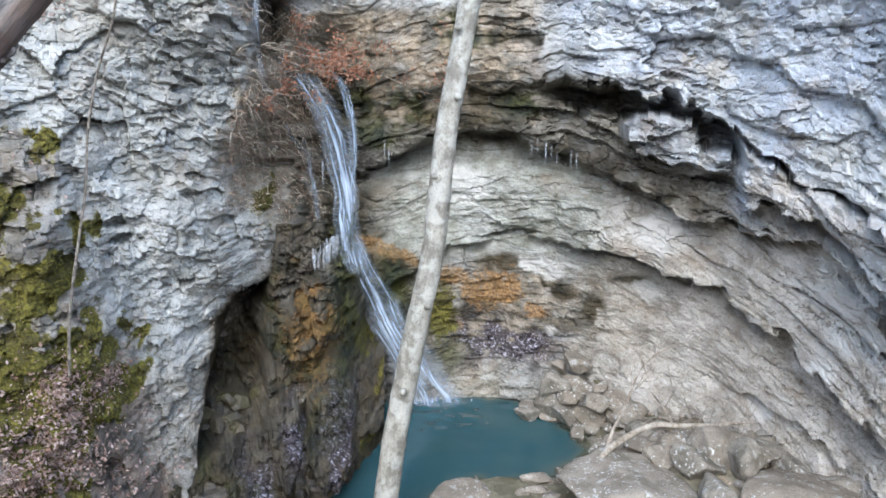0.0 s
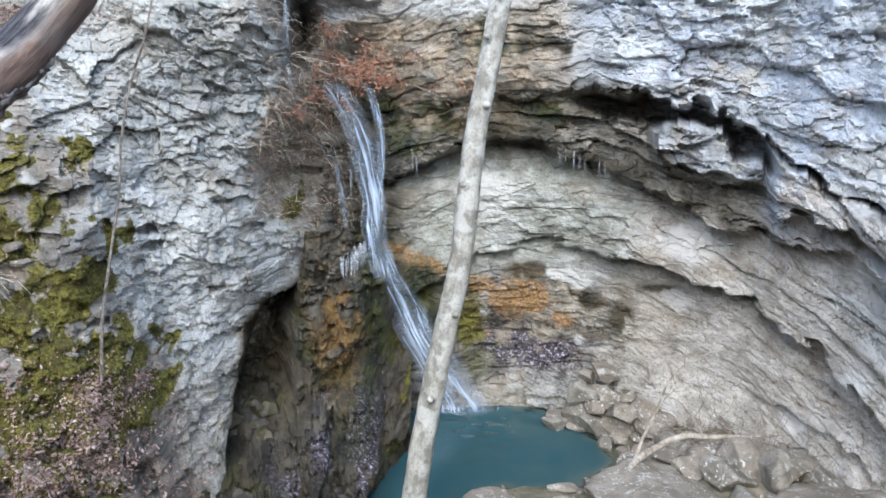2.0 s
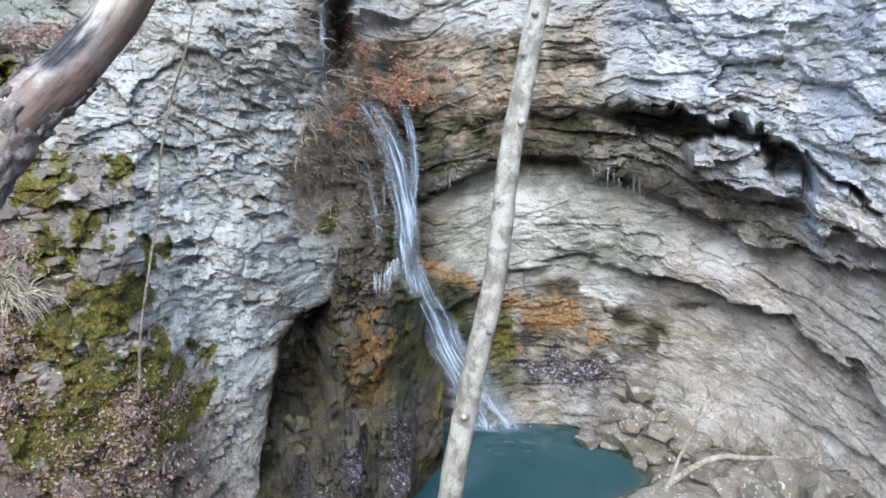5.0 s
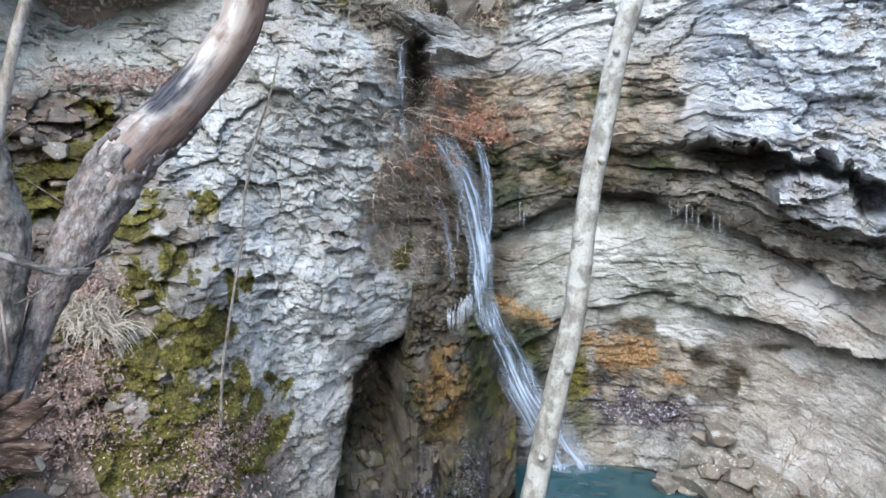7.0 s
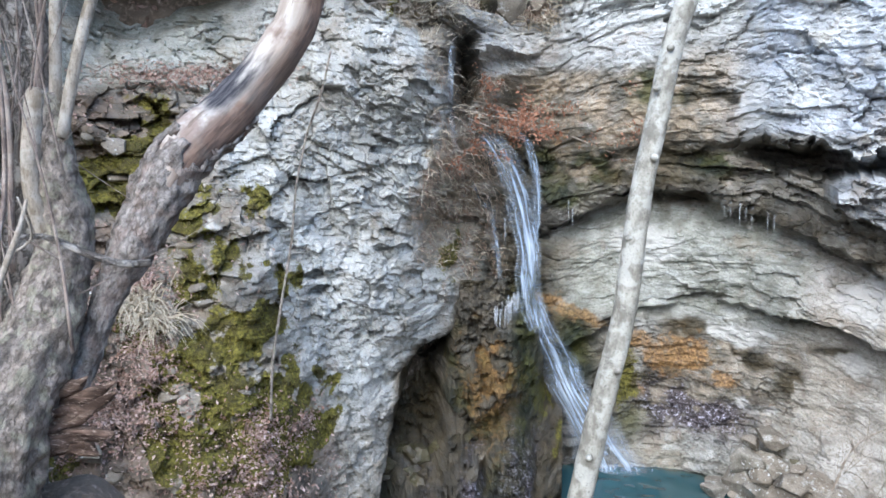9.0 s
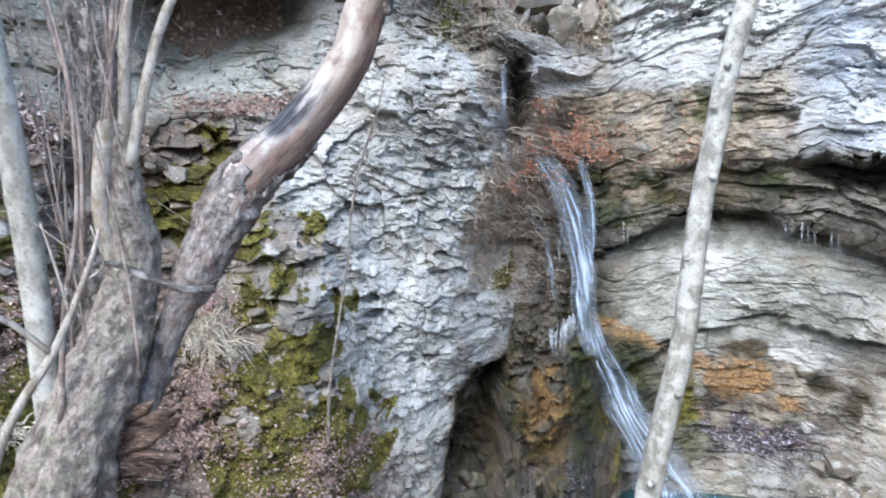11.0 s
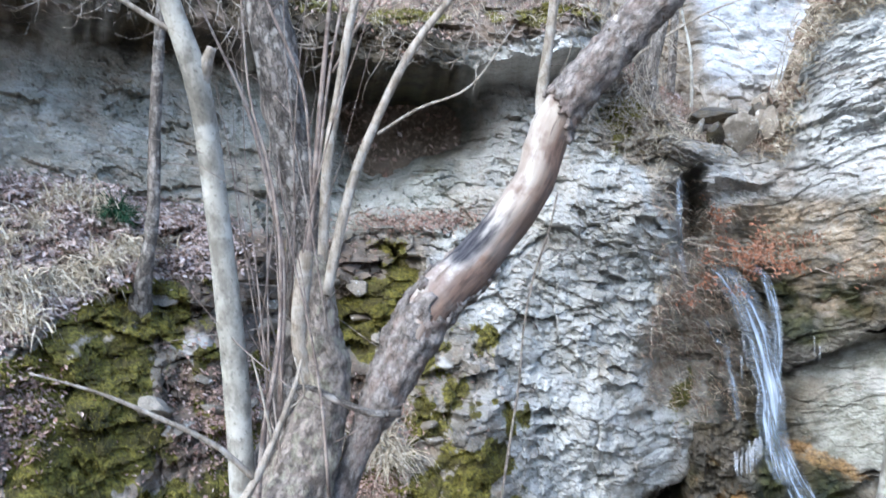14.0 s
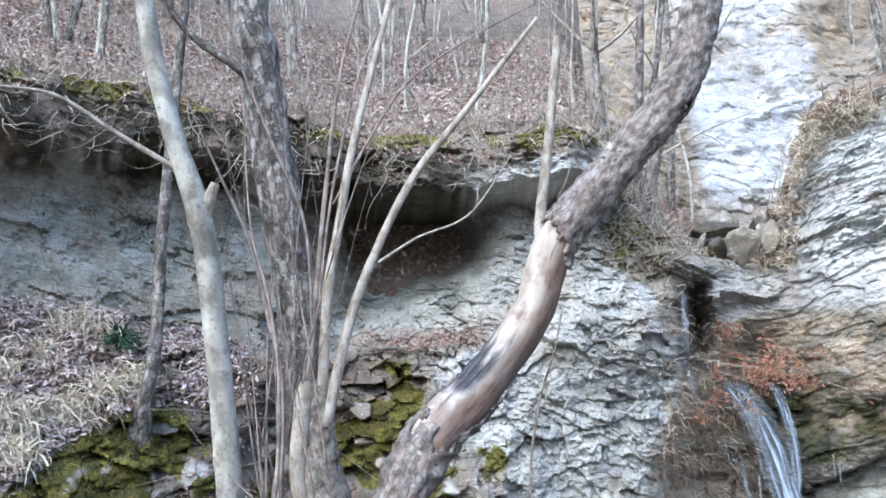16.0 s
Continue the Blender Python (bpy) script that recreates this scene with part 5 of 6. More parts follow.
# dark rubble in the mouth of the hollow beside the mound
rng = np.random.RandomState(85)
for k in range(46):
    az = rng.uniform(12.8, 18.2)
    r = rng.uniform(7.35, 8.5)
    size = rng.uniform(0.05, 0.17) * (1.15 if r > 7.9 else 0.85)
    x, y, _ = polar(np.array([az]), np.array([r]), np.array([0.0]))[0]
    z = 0.08 + 0.62 * max(0.0, r - 7.5) * rng.uniform(0.75, 1.1)
    ob = thing("rubble_stone", wet_shapes[k % 3], None, "damp dark stone in the hollow beside the falls", "rock", "hollow rubble")
    ob.matrix_world = pose(x, y, z, rng.uniform(-40, 40), rng.uniform(-40, 40), rng.uniform(0, 360)) @ Matrix.Diagonal((size, size * rng.uniform(0.6, 1.0), size * rng.uniform(0.7, 1.1), 1))

# ---- trees near the camera ----
def limb(name, points, mat, parent=None, label="", category="", group="", steps=40, sides=12, rough=0.12, grain=12.0, seed=0, knots=0.0, long=0.35):
    vv, qq, along = tube_data(points, steps, sides, rough, grain, seed, knots, long)
    return thing(name, mesh_from(name, vv, qq, along), mat, label, category, group, parent=parent)


def twigs(start, way, length, radius, rng, depth=2, bend=0.25):
    """A limb and its side twigs, as rows for tube_data."""
    n = 5
    pts, p, d = [], np.array(start, float), np.array(way, float)
    d /= np.linalg.norm(d)
    for k in range(n):
        pts.append((*p, radius * (1 - 0.8 * k / (n - 1))))
        d = d + bend * rng.randn(3) * 0.5 + np.array([0, 0, 0.06])
        d /= np.linalg.norm(d)
        p = p + d * length / (n - 1)
    out = [pts]
    if depth > 0:
        for k in range(rng.randint(2, 5)):
            i = rng.randint(1, n)
            side = d + 0.9 * rng.randn(3)
            out += twigs(pts[i][:3], side, length * rng.uniform(0.35, 0.6), pts[i][3] * 0.6 + 0.0008, rng, depth - 1, bend)
    return out


def twig_mesh(name, limbs, sides=5, steps=9):
    chunks = []
    for pts in limbs:
        vv, qq, _ = tube_data(pts, steps, sides)
        chunks.append((vv, qq))
    vv, qq = join(chunks)
    return mesh_from(name, vv, qq)


sapling = thing("slender_tree", None, None, "slender leaning pale grey tree trunk beside the pool", "tree")
limb("trunk", [(-0.52, 6.5, -0.15, 0.15), (-0.47, 6.53, 0.31, 0.112), (-0.39, 6.59, 0.95, 0.108), (-0.23, 6.65, 1.83, 0.104), (-0.09, 6.7, 2.53, 0.1), (0.0, 6.8, 3.49, 0.097),
               (0.1, 6.9, 4.1, 0.095), (0.22, 7.0, 4.8, 0.092), (0.44, 7.09, 5.66, 0.088), (0.8, 7.2, 7.4, 0.075), (1.0, 7.3, 9.4, 0.05)], BARK_PALE, sapling, steps=200, sides=28, rough=0.1, grain=18, knots=0.08, seed=3)
rng = np.random.RandomState(5)
for x, y, z in ((-0.03, 6.74, 3.2), (0.06, 6.8, 3.86), (0.14, 6.86, 4.42), (-0.17, 6.6, 2.1), (0.2, 6.93, 4.75), (-0.33, 6.55, 1.35)):
    a = rng.uniform(3.6, 5.6)
    c, s_ = math.cos(a) * 0.085, math.sin(a) * 0.085
    limb("branch_scar", [(x + c * 0.7, y + s_ * 0.7, z, 0.034), (x + c * 1.08, y + s_ * 1.08, z + 0.01, 0.026), (x + c * 1.2, y + s_ * 1.2, z + 0.015, 0.012)], BARK_PALE, sapling, steps=8, sides=10, rough=0.2, seed=int(z * 10))


# dead leaning tree: a peeled core and what is left of its bark
def dead_wood_material():
    m = Net("peeled_wood")
    m.pos = m.node("ShaderNodeCombineXYZ", X=m.attr("bark_x"), Y=m.attr("bark_y"), Z=m.attr("bark_z")).outputs[0]
    al = m.attr("along")
    n_mid, n_fine, n_low = m.noise(8.0, 5, 0.6, (1, 1, 0.25)), m.noise(50.0, 5, 0.6, (1, 1, 0.12)), m.noise(3.5, 5, 0.6)
    c = m.mix(m.ramp(n_mid, 0.35, 0.65), (0.36, 0.3, 0.25), (0.6, 0.56, 0.51))
    c = m.mix(m.ramp(n_low, 0.5, 0.64, 0, 0.75), c, (0.19, 0.125, 0.1))
    c = m.mix(m.ramp(n_fine, 0.55, 0.68, 0, 0.8), c, (0.13, 0.1, 0.08))
    where = m.math("ADD", al, m.math("MULTIPLY", m.math("SUBTRACT", n_mid, 0.5), 0.12))
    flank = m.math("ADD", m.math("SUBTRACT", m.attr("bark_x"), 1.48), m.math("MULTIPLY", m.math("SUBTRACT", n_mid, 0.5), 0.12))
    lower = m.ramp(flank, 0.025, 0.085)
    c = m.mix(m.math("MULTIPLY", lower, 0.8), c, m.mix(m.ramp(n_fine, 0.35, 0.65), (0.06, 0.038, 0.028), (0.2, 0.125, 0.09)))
    near = m.ramp(m.math("ABSOLUTE", m.math("SUBTRACT", where, 0.425)), 0.012, 0.042, 1.0, 0.0)
    near = m.math("MULTIPLY", near, m.math("SUBTRACT", 1.0, lower))
    near = m.math("MULTIPLY", near, m.ramp(m.noise(5.0, 5, 0.6, (1, 1, 0.5)), 0.24, 0.36))
    c = m.mix(near, c, m.mix(m.ramp(n_fine, 0.4, 0.6), (0.03, 0.03, 0.036), (0.09, 0.085, 0.09)))
    m.bump(m.math("ADD", n_mid, n_fine), 0.7, 0.012)
    return m.done(c, 0.85, 0.2)


WOOD = dead_wood_material()
log_rows = [(-2.7, 3.08, 2.66, 0.05), (-2.62, 3.2, 2.98, 0.048), (-2.55, 3.28, 3.25, 0.055), (-2.45, 3.41, 3.55, 0.105), (-2.35, 3.6, 3.88, 0.132), (-2.15, 3.85, 4.18, 0.122), (-1.91, 4.02, 4.56, 0.115),
            (-1.77, 4.08, 4.95, 0.108), (-1.44, 4.24, 5.38, 0.1), (-1.15, 4.34, 5.72, 0.1), (-1.01, 4.38, 6.07, 0.095), (-0.9, 4.42, 6.6, 0.095), (-0.7, 4.5, 7.6, 0.08)]
log = thing("dead_leaning_tree", None, None, "dead leaning tree with peeled bark and a charred patch", "tree")
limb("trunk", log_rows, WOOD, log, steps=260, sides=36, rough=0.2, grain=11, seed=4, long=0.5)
vv, qq, fields = tube_data([(x, y, z, r + 0.016) for x, y, z, r in log_rows], 320, 56, 0.22, 24, 4, 0.0, 0.9)
along = fields["along"]
lump = np.stack([fields["bark_x"], fields["bark_y"], fields["bark_z"]], -1)
mid = lump[qq].mean(1)
al = along[qq].mean(1)
keep = fbm(mid[:, 0] * 7, mid[:, 1] * 7, mid[:, 2] * 3.5, 4, 33) * 1.3 + 0.9 * bump(al, 0.18, 0.17) + 1.0 * bump(al, 0.82, 0.1) + 0.8 * bump(al, 0.615, 0.03) - 0.9 * bump(al, 0.52, 0.07) - 0.5 * bump(al, 0.42, 0.05)
up = fbm(mid[:, 0] * 26, mid[:, 1] * 26, mid[:, 2] * 14, 3, 34)
qq = qq[keep + 0.28 * up + 0.6 * sstep(0.36, 0.26, al) > -0.02]
bark_mesh = mesh_from("bark", vv, qq, fields)
bark = thing("bark", bark_mesh, BARK_DEAD, "grey flaking bark with lichen", parent=log)
bark.modifiers.new("thick", "SOLIDIFY").thickness = 0.02
def torn_material():
    m = Net("torn_wood")
    n_mid, n_fine = m.noise(12.0, 5, 0.6, (0.4, 1, 1.6)), m.noise(70.0, 5, 0.6, (0.3, 1, 1.6))
    c = m.mix(m.ramp(n_mid, 0.35, 0.65), (0.045, 0.028, 0.02), (0.19, 0.13, 0.1))
    c = m.mix(m.ramp(n_fine, 0.55, 0.68, 0, 0.6), c, (0.45, 0.36, 0.3))
    m.bump(m.math("ADD", n_mid, n_fine), 0.9, 0.02)
    return m.done(c, 0.9, 0.2)


TORN = torn_material()
for k, (x, z, reach, lift, r) in enumerate(((-2.7, 2.8, 0.38, 0.15, 0.03), (-2.68, 2.74, 0.36, 0.16, 0.035), (-2.66, 2.86, 0.2, 0.1, 0.03), (-2.68, 2.66, 0.34, 0.05, 0.035), (-2.66, 2.62, 0.24, -0.02, 0.04), (-2.7, 2.7, 0.26, 0.1, 0.03), (-2.66, 2.78, 0.3, 0.08, 0.02))):
    limb("torn_slab", [(x, 3.04 - 0.02 * k, z, r), (x + 0.35 * reach, 3.02, z + 0.2 * lift, r * 1.1), (x + 0.7 * reach, 3.0, z + 0.55 * lift, r * 0.8), (x + reach, 2.98, z + lift, 0.006)], TORN, log, "red-brown torn wood at the break", steps=60, sides=22, rough=0.6, grain=34, seed=11 + k, long=0.2)

limb("snag_branch", [(-1.88, 4.12, 4.95, 0.035), (-1.9, 4.18, 5.1, 0.032), (-1.84, 4.21, 5.55, 0.028), (-1.77, 4.24, 6.14, 0.024), (-1.765, 4.245, 6.16, 0.01)], BARK_TWIG, log, "pale upright broken branch", steps=40, sides=10, rough=0.15, seed=41)
old = thing("broken_trunk_tree", None, None, "old grey trunk snapped off and sprouting thin shoots", "tree")
limb("trunk", [(-2.95, 2.7, 2.0, 0.26), (-2.81, 2.86, 2.73, 0.2), (-2.73, 3.07, 3.17, 0.16), (-2.71, 3.21, 3.53, 0.125), (-2.73, 3.2, 3.85, 0.1), (-2.735, 3.19, 4.08, 0.075), (-2.74, 3.18, 4.2, 0.06)], BARK_OLD, old, steps=260, sides=60, rough=0.2, grain=19, seed=5, long=0.8)
limb("pale_snag", [(-2.73, 3.2, 3.3, 0.03), (-2.76, 3.13, 3.6, 0.04), (-2.78, 3.1, 3.78, 0.043), (-2.77, 3.1, 3.95, 0.045), (-2.75, 3.12, 4.17, 0.042), (-2.74, 3.12, 4.22, 0.02)], BARK_TWIG, old, steps=30, sides=14, rough=0.15, seed=15)
shoots = (
    ((-2.66, 3.16, 4.0, 0.03), (-2.59, 3.24, 4.45, 0.027), (-2.51, 3.31, 4.76, 0.025), (-2.32, 3.44, 5.23, 0.022), (-2.06, 3.6, 5.62, 0.018), (-1.72, 3.78, 6.11, 0.012)),
    ((-2.47, 3.34, 4.8, 0.012), (-2.3, 3.46, 4.93, 0.009), (-2.07, 3.6, 5.05, 0.007), (-1.87, 3.71, 5.36, 0.004)),
    ((-2.7, 3.18, 4.1, 0.03), (-2.66, 3.18, 4.65, 0.028), (-2.62, 3.22, 4.99, 0.026), (-2.56, 3.27, 5.43, 0.023), (-2.4, 3.39, 6.22, 0.018)),
    ((-2.74, 3.12, 4.1, 0.02), (-2.71, 3.15, 4.65, 0.018), (-2.67, 3.17, 5.13, 0.016), (-2.62, 3.22, 5.73, 0.013), (-2.53, 3.29, 6.21, 0.01)),
    ((-2.85, 3.03, 3.4, 0.02), (-2.83, 3.04, 4.16, 0.016), (-2.88, 2.99, 4.54, 0.014), (-2.95, 2.92, 4.92, 0.012), (-3.06, 2.8, 5.28, 0.008), (-3.15, 2.7, 5.59, 0.005)),
    ((-2.64, 3.2, 5.1, 0.01), (-2.5, 3.31, 5.43, 0.01), (-2.33, 3.43, 5.75, 0.009), (-2.05, 3.61, 6.0, 0.007), (-1.69, 3.79, 6.21, 0.005)),
    ((-2.72, 3.14, 4.4, 0.013), (-2.75, 3.11, 4.99, 0.011), (-2.87, 3.0, 5.41, 0.01), (-2.99, 2.87, 5.85, 0.008), (-3.05, 2.81, 6.14, 0.006)),
    ((-2.78, 3.08, 3.9, 0.014), (-2.71, 3.15, 4.53, 0.012), (-2.64, 3.2, 5.19, 0.01), (-2.52, 3.29, 5.83, 0.008), (-2.37, 3.4, 6.22, 0.006)),
    ((-2.76, 2.74, 2.9, 0.02), (-2.74, 2.78, 3.39, 0.017), (-2.69, 2.83, 3.79, 0.015), (-2.68, 2.83, 4.24, 0.012), (-2.72, 2.8, 4.61, 0.01), (-2.78, 2.74, 4.96, 0.007), (-2.8, 2.7, 5.6, 0.004)),
)
for k, rows in enumerate(shoots):
    limb("shoot", [(x, y, z, r * (0.95 if k in (0, 2) else 0.75)) for x, y, z, r in rows], BARK_TWIG if k in (0, 1, 2) else BARK_SHOOT, old, steps=40, sides=9, rough=0.08, seed=20 + k)
rng = np.random.RandomState(9)
for k in range(13):
    base = np.array((-2.84 + rng.normal(0, 0.12), 3.04 + rng.normal(0, 0.08), rng.uniform(2.7, 4.1)))
    lean = np.array((rng.normal(-0.02, 0.16), rng.normal(0, 0.12), 1.0))
    stems = twigs(base, lean, rng.uniform(1.3, 2.5), rng.uniform(0.004, 0.01), rng, 1, 0.16)
    thing("thin_shoot", twig_mesh("thin_shoot", stems, 5, 12), BARK_SHOOT, parent=old)

big = thing("ridged_tree", None, None, "grey tree with rough ridged bark", "tree")
limb("trunk", [(-3.0, 3.1, 2.0, 0.16), (-2.97, 3.14, 3.0, 0.13), (-2.9, 3.24, 3.7, 0.095), (-2.88, 3.28, 4.32, 0.09), (-2.97, 3.2, 5.07, 0.108), (-3.06, 3.12, 5.87, 0.11), (-3.12, 3.06, 6.4, 0.1), (-3.3, 3.0, 8.5, 0.08)], BARK_GREY, big, steps=160, sides=32, rough=0.2, grain=20, seed=6)
limb("limb", [(-3.02, 3.1, 5.75, 0.03), (-3.1, 2.95, 5.86, 0.024), (-3.25, 2.8, 6.0, 0.02), (-3.4, 2.6, 6.3, 0.012)], BARK_GREY, big, steps=24, sides=8, seed=61)

one = thing("pale_young_tree", None, None, "pale smooth young tree with a broken side branch", "tree")
limb("trunk", [(-2.98, 2.98, 2.1, 0.085), (-3.0, 2.94, 3.0, 0.066), (-3.02, 2.91, 3.6, 0.062), (-3.04, 2.84, 4.25, 0.058), (-3.04, 2.75, 4.77, 0.056), (-3.01, 2.64, 5.03, 0.055), (-3.09, 2.54, 5.42, 0.048), (-3.17, 2.44, 6.0, 0.044), (-3.3, 2.3, 7.5, 0.03)], BARK_PALE, one, steps=140, sides=22, rough=0.1, knots=0.15, seed=7)
limb("broken_stub", [(-3.0, 2.66, 4.95, 0.035), (-2.96, 2.66, 5.06, 0.03), (-2.93, 2.67, 5.14, 0.02)], BARK_TWIG, one, steps=10, sides=9, rough=0.3, seed=71)
limb("side_branch", [(-3.06, 2.57, 5.2, 0.014), (-3.24, 2.35, 5.36, 0.011), (-3.37, 2.15, 5.49, 0.009), (-3.5, 1.95, 5.5, 0.006)], BARK_TWIG, one, steps=24, sides=7, seed=72)

terrace_tree = thing("young_terrace_tree", None, None, "slim grey-brown young tree rising from the leafy terrace", "tree")
limb("trunk", [(-5.42, 4.5, 3.7, 0.1), (-5.34, 4.44, 3.93, 0.082), (-5.25, 4.42, 4.21, 0.056), (-5.22, 4.45, 4.56, 0.05), (-5.21, 4.47, 5.27, 0.046), (-5.19, 4.49, 5.82, 0.043), (-5.15, 4.53, 6.64, 0.04), (-5.1, 4.58, 7.6, 0.036), (-5.0, 4.7, 9.0, 0.025)], BARK_GREY, terrace_tree, steps=110, sides=16, rough=0.12, grain=18, seed=88)

stick = thing("fallen_branch", None, None, "grey dead branch wedged between two trunks", "branch")
limb("stem", [(-2.3, 3.25, 3.43, 0.018), (-2.4, 3.16, 3.44, 0.018), (-2.51, 3.06, 3.5, 0.017), (-2.62, 2.98, 3.57, 0.014), (-2.7, 2.9, 3.58, 0.01)], BARK_GREY, stick, steps=30, sides=9, rough=0.15, seed=73)

pale = thing("pale_dead_branch", None, None, "pale forked dead branch leaning in front of the trunks", "branch")
limb("stem", [(-2.66, 1.98, 2.2, 0.022), (-2.5, 2.15, 3.02, 0.019), (-2.37, 2.3, 3.36, 0.016), (-2.28, 2.39, 3.65, 0.011), (-2.25, 2.42, 3.79, 0.006)], BARK_TWIG, pale, steps=40, sides=9, rough=0.1, seed=74)
limb("fork", [(-2.38, 2.29, 3.35, 0.012), (-2.47, 2.18, 3.49, 0.011), (-2.62, 2.0, 3.63, 0.009), (-2.72, 1.86, 3.72, 0.006), (-2.85, 1.7, 3.8, 0.003)], BARK_TWIG, pale, steps=30, sides=7, rough=0.1, seed=75)
limb("side_twig", [(-2.33, 2.34, 3.48, 0.007), (-2.35, 2.31, 3.65, 0.006), (-2.38, 2.28, 3.82, 0.003)], BARK_TWIG, pale, steps=12, sides=6, seed=76)
limb("side_twig", [(-2.29, 2.38, 3.6, 0.006), (-2.24, 2.42, 3.66, 0.004), (-2.27, 2.4, 3.8, 0.003)], BARK_TWIG, pale, steps=12, sides=6, seed=77)

snag = thing("leaning_snag", None, None, "short grey broken trunk standing on the rim above the falls", "tree")
limb("trunk", [(-2.32, 8.7, 5.7, 0.08), (-2.27, 8.71, 6.22, 0.07), (-2.15, 8.74, 6.73, 0.062), (-2.06, 8.76, 7.18, 0.05), (-2.05, 8.76, 7.2, 0.02)], BARK_GREY, snag, steps=50, sides=14, rough=0.15, seed=81)
rim = thing("rim_branch", None, None, "pale bare branch reaching over the rim of the gully", "branch")
limb("stem", [(-2.5, 8.66, 6.3, 0.02), (-2.26, 8.71, 6.48, 0.016), (-1.71, 8.84, 6.78, 0.012), (-1.18, 8.92, 6.94, 0.006)], BARK_TWIG, rim, steps=30, sides=7, seed=82)
limb("side_twig", [(-1.71, 8.84, 6.78, 0.008), (-1.5, 8.7, 6.6, 0.006), (-1.3, 8.5, 6.2, 0.003)], BARK_TWIG, rim, steps=20, sides=6, seed=83)

# hanging vine on the buttress
vine = thing("hanging_vine", None, None, "thin grey vine hanging down the pale rock face", "vine")
rows = [(26.3, 1.6), (26.0, 2.0), (25.2, 2.5), (24.4, 3.0), (24.0, 3.5), (23.2, 4.0), (22.2, 4.4), (21.5, 4.8)]
va, vz = np.array(rows).T
vr = np.min([cliff_face(va + d, vz + e)[0] for d in (-0.6, -0.3, 0, 0.3, 0.6) for e in (-0.25, -0.12, 0, 0.12, 0.25)], axis=0) - 0.05
vp = polar(va, vr, vz)
limb("stem", [(*p, 0.0145 - 0.0007 * k) for k, p in enumerate(vp)], BARK_OLD, vine, steps=60, sides=8, rough=0.15, seed=78)


# ---- bare trees on the slopes above ----
def bare_tree(seed, height, radius):
    rng = np.random.RandomState(seed)
    top = thing("bare_tree", None, None, "slender bare winter tree on the wooded slope", "tree", "bare trees on the slope")
    sway = rng.normal(0, 0.05, (6, 2)).cumsum(0)
    rows = [(sway[k, 0] * height * 0.3, sway[k, 1] * height * 0.3, height * k / 5.0 - (0.5 if k == 0 else 0), radius * (1 - 0.75 * k / 5.0)) for k in range(6)]
    limb("trunk", rows, BARK_GREY if seed % 2 else BARK_PALE, top, steps=30, sides=8, rough=0.1, seed=seed)
    for k in range(11):
        i = rng.randint(1, 6)
        a = rng.uniform(0, 6.28)
        limbs = twigs(rows[i][:3], (math.cos(a), math.sin(a), rng.uniform(0.3, 1.2)), height * rng.uniform(0.15, 0.3), rows[i][3] * 0.5 + 0.003, rng, 2)
        thing("branch", twig_mesh("branch", limbs, 4, 6), BARK_TWIG, parent=top)
    return top


trees = [bare_tree(600 + k, h, r) for k, (h, r) in enumerate(((5.0, 0.035), (7.0, 0.05), (4.0, 0.025), (8.0, 0.065), (3.0, 0.018)))]
spots = [(40.0, 12.5, 1), (15.5, 10.1, 4), (11.8, 11.9, 0), (17.5, 10.0, 2), (27.0, 12.5, 4)]
rng = np.random.RandomState(31)
for k in range(115):
    spots.append((rng.uniform(-6, 66), rng.uniform(9.6, 24), rng.randint(0, 5)))
for k, (az, r, which) in enumerate(spots):
    if k > 3 and 1.5 < az < 13 and r < 17:
        continue
    x, y, _ = polar(np.array([az]), np.array([r]), np.array([0.0]))[0]
    z = float(ground_height(np.array([x]), np.array([y]))[0])
    if k > 4 and z < 4.2:
        continue
    m = pose(x, y, z - 0.1, rng.normal(0, 4), rng.normal(0, 4), rng.uniform(0, 360)) @ Matrix.Scale(rng.uniform(0.8, 1.3), 4)
    if k < 5:
        trees[k].matrix_world = m
        continue
    copy_thing(trees[which], Matrix.Identity(4)).matrix_world = m

# ---- leaf litter, grass, moss and brush ----
def island_material(name, colours, scale=60.0, rough=0.85, glow=0.0):
    m = Net(name)
    rand = m.node("ShaderNodeNewGeometry").outputs["Random Per Island"]
    ramp = m.node("ShaderNodeValToRGB", Fac=rand)
    ramp.color_ramp.interpolation = "LINEAR"
    while len(ramp.color_ramp.elements) < len(colours):
        ramp.color_ramp.elements.new(0.5)
    for k, c in enumerate(colours):
        ramp.color_ramp.elements[k].position = k / (len(colours) - 1)
        ramp.color_ramp.elements[k].color = (*c, 1)
    return m.done(m.mix(m.ramp(m.noise(scale, 3), 0.4, 0.65, 0, 0.5), ramp.outputs["Color"], tuple(0.6 * x for x in colours[0])), rough, 0.25)


LEAF = island_material("dead_leaves", ((0.17, 0.105, 0.08), (0.5, 0.37, 0.32), (0.33, 0.215, 0.175), (0.68, 0.55, 0.49), (0.36, 0.215, 0.16), (0.48, 0.36, 0.31)))
RUSSET = island_material("russet_leaves", ((0.17, 0.075, 0.045), (0.42, 0.2, 0.125), (0.3, 0.14, 0.085), (0.52, 0.31, 0.22)))
STRAW = island_material("dry_grass", ((0.4, 0.33, 0.24), (0.7, 0.63, 0.5), (0.54, 0.46, 0.34), (0.82, 0.77, 0.65)))
MOSS = island_material("moss_tufts", ((0.075, 0.064, 0.016), (0.25, 0.225, 0.042), (0.15, 0.128, 0.028), (0.34, 0.3, 0.07)))
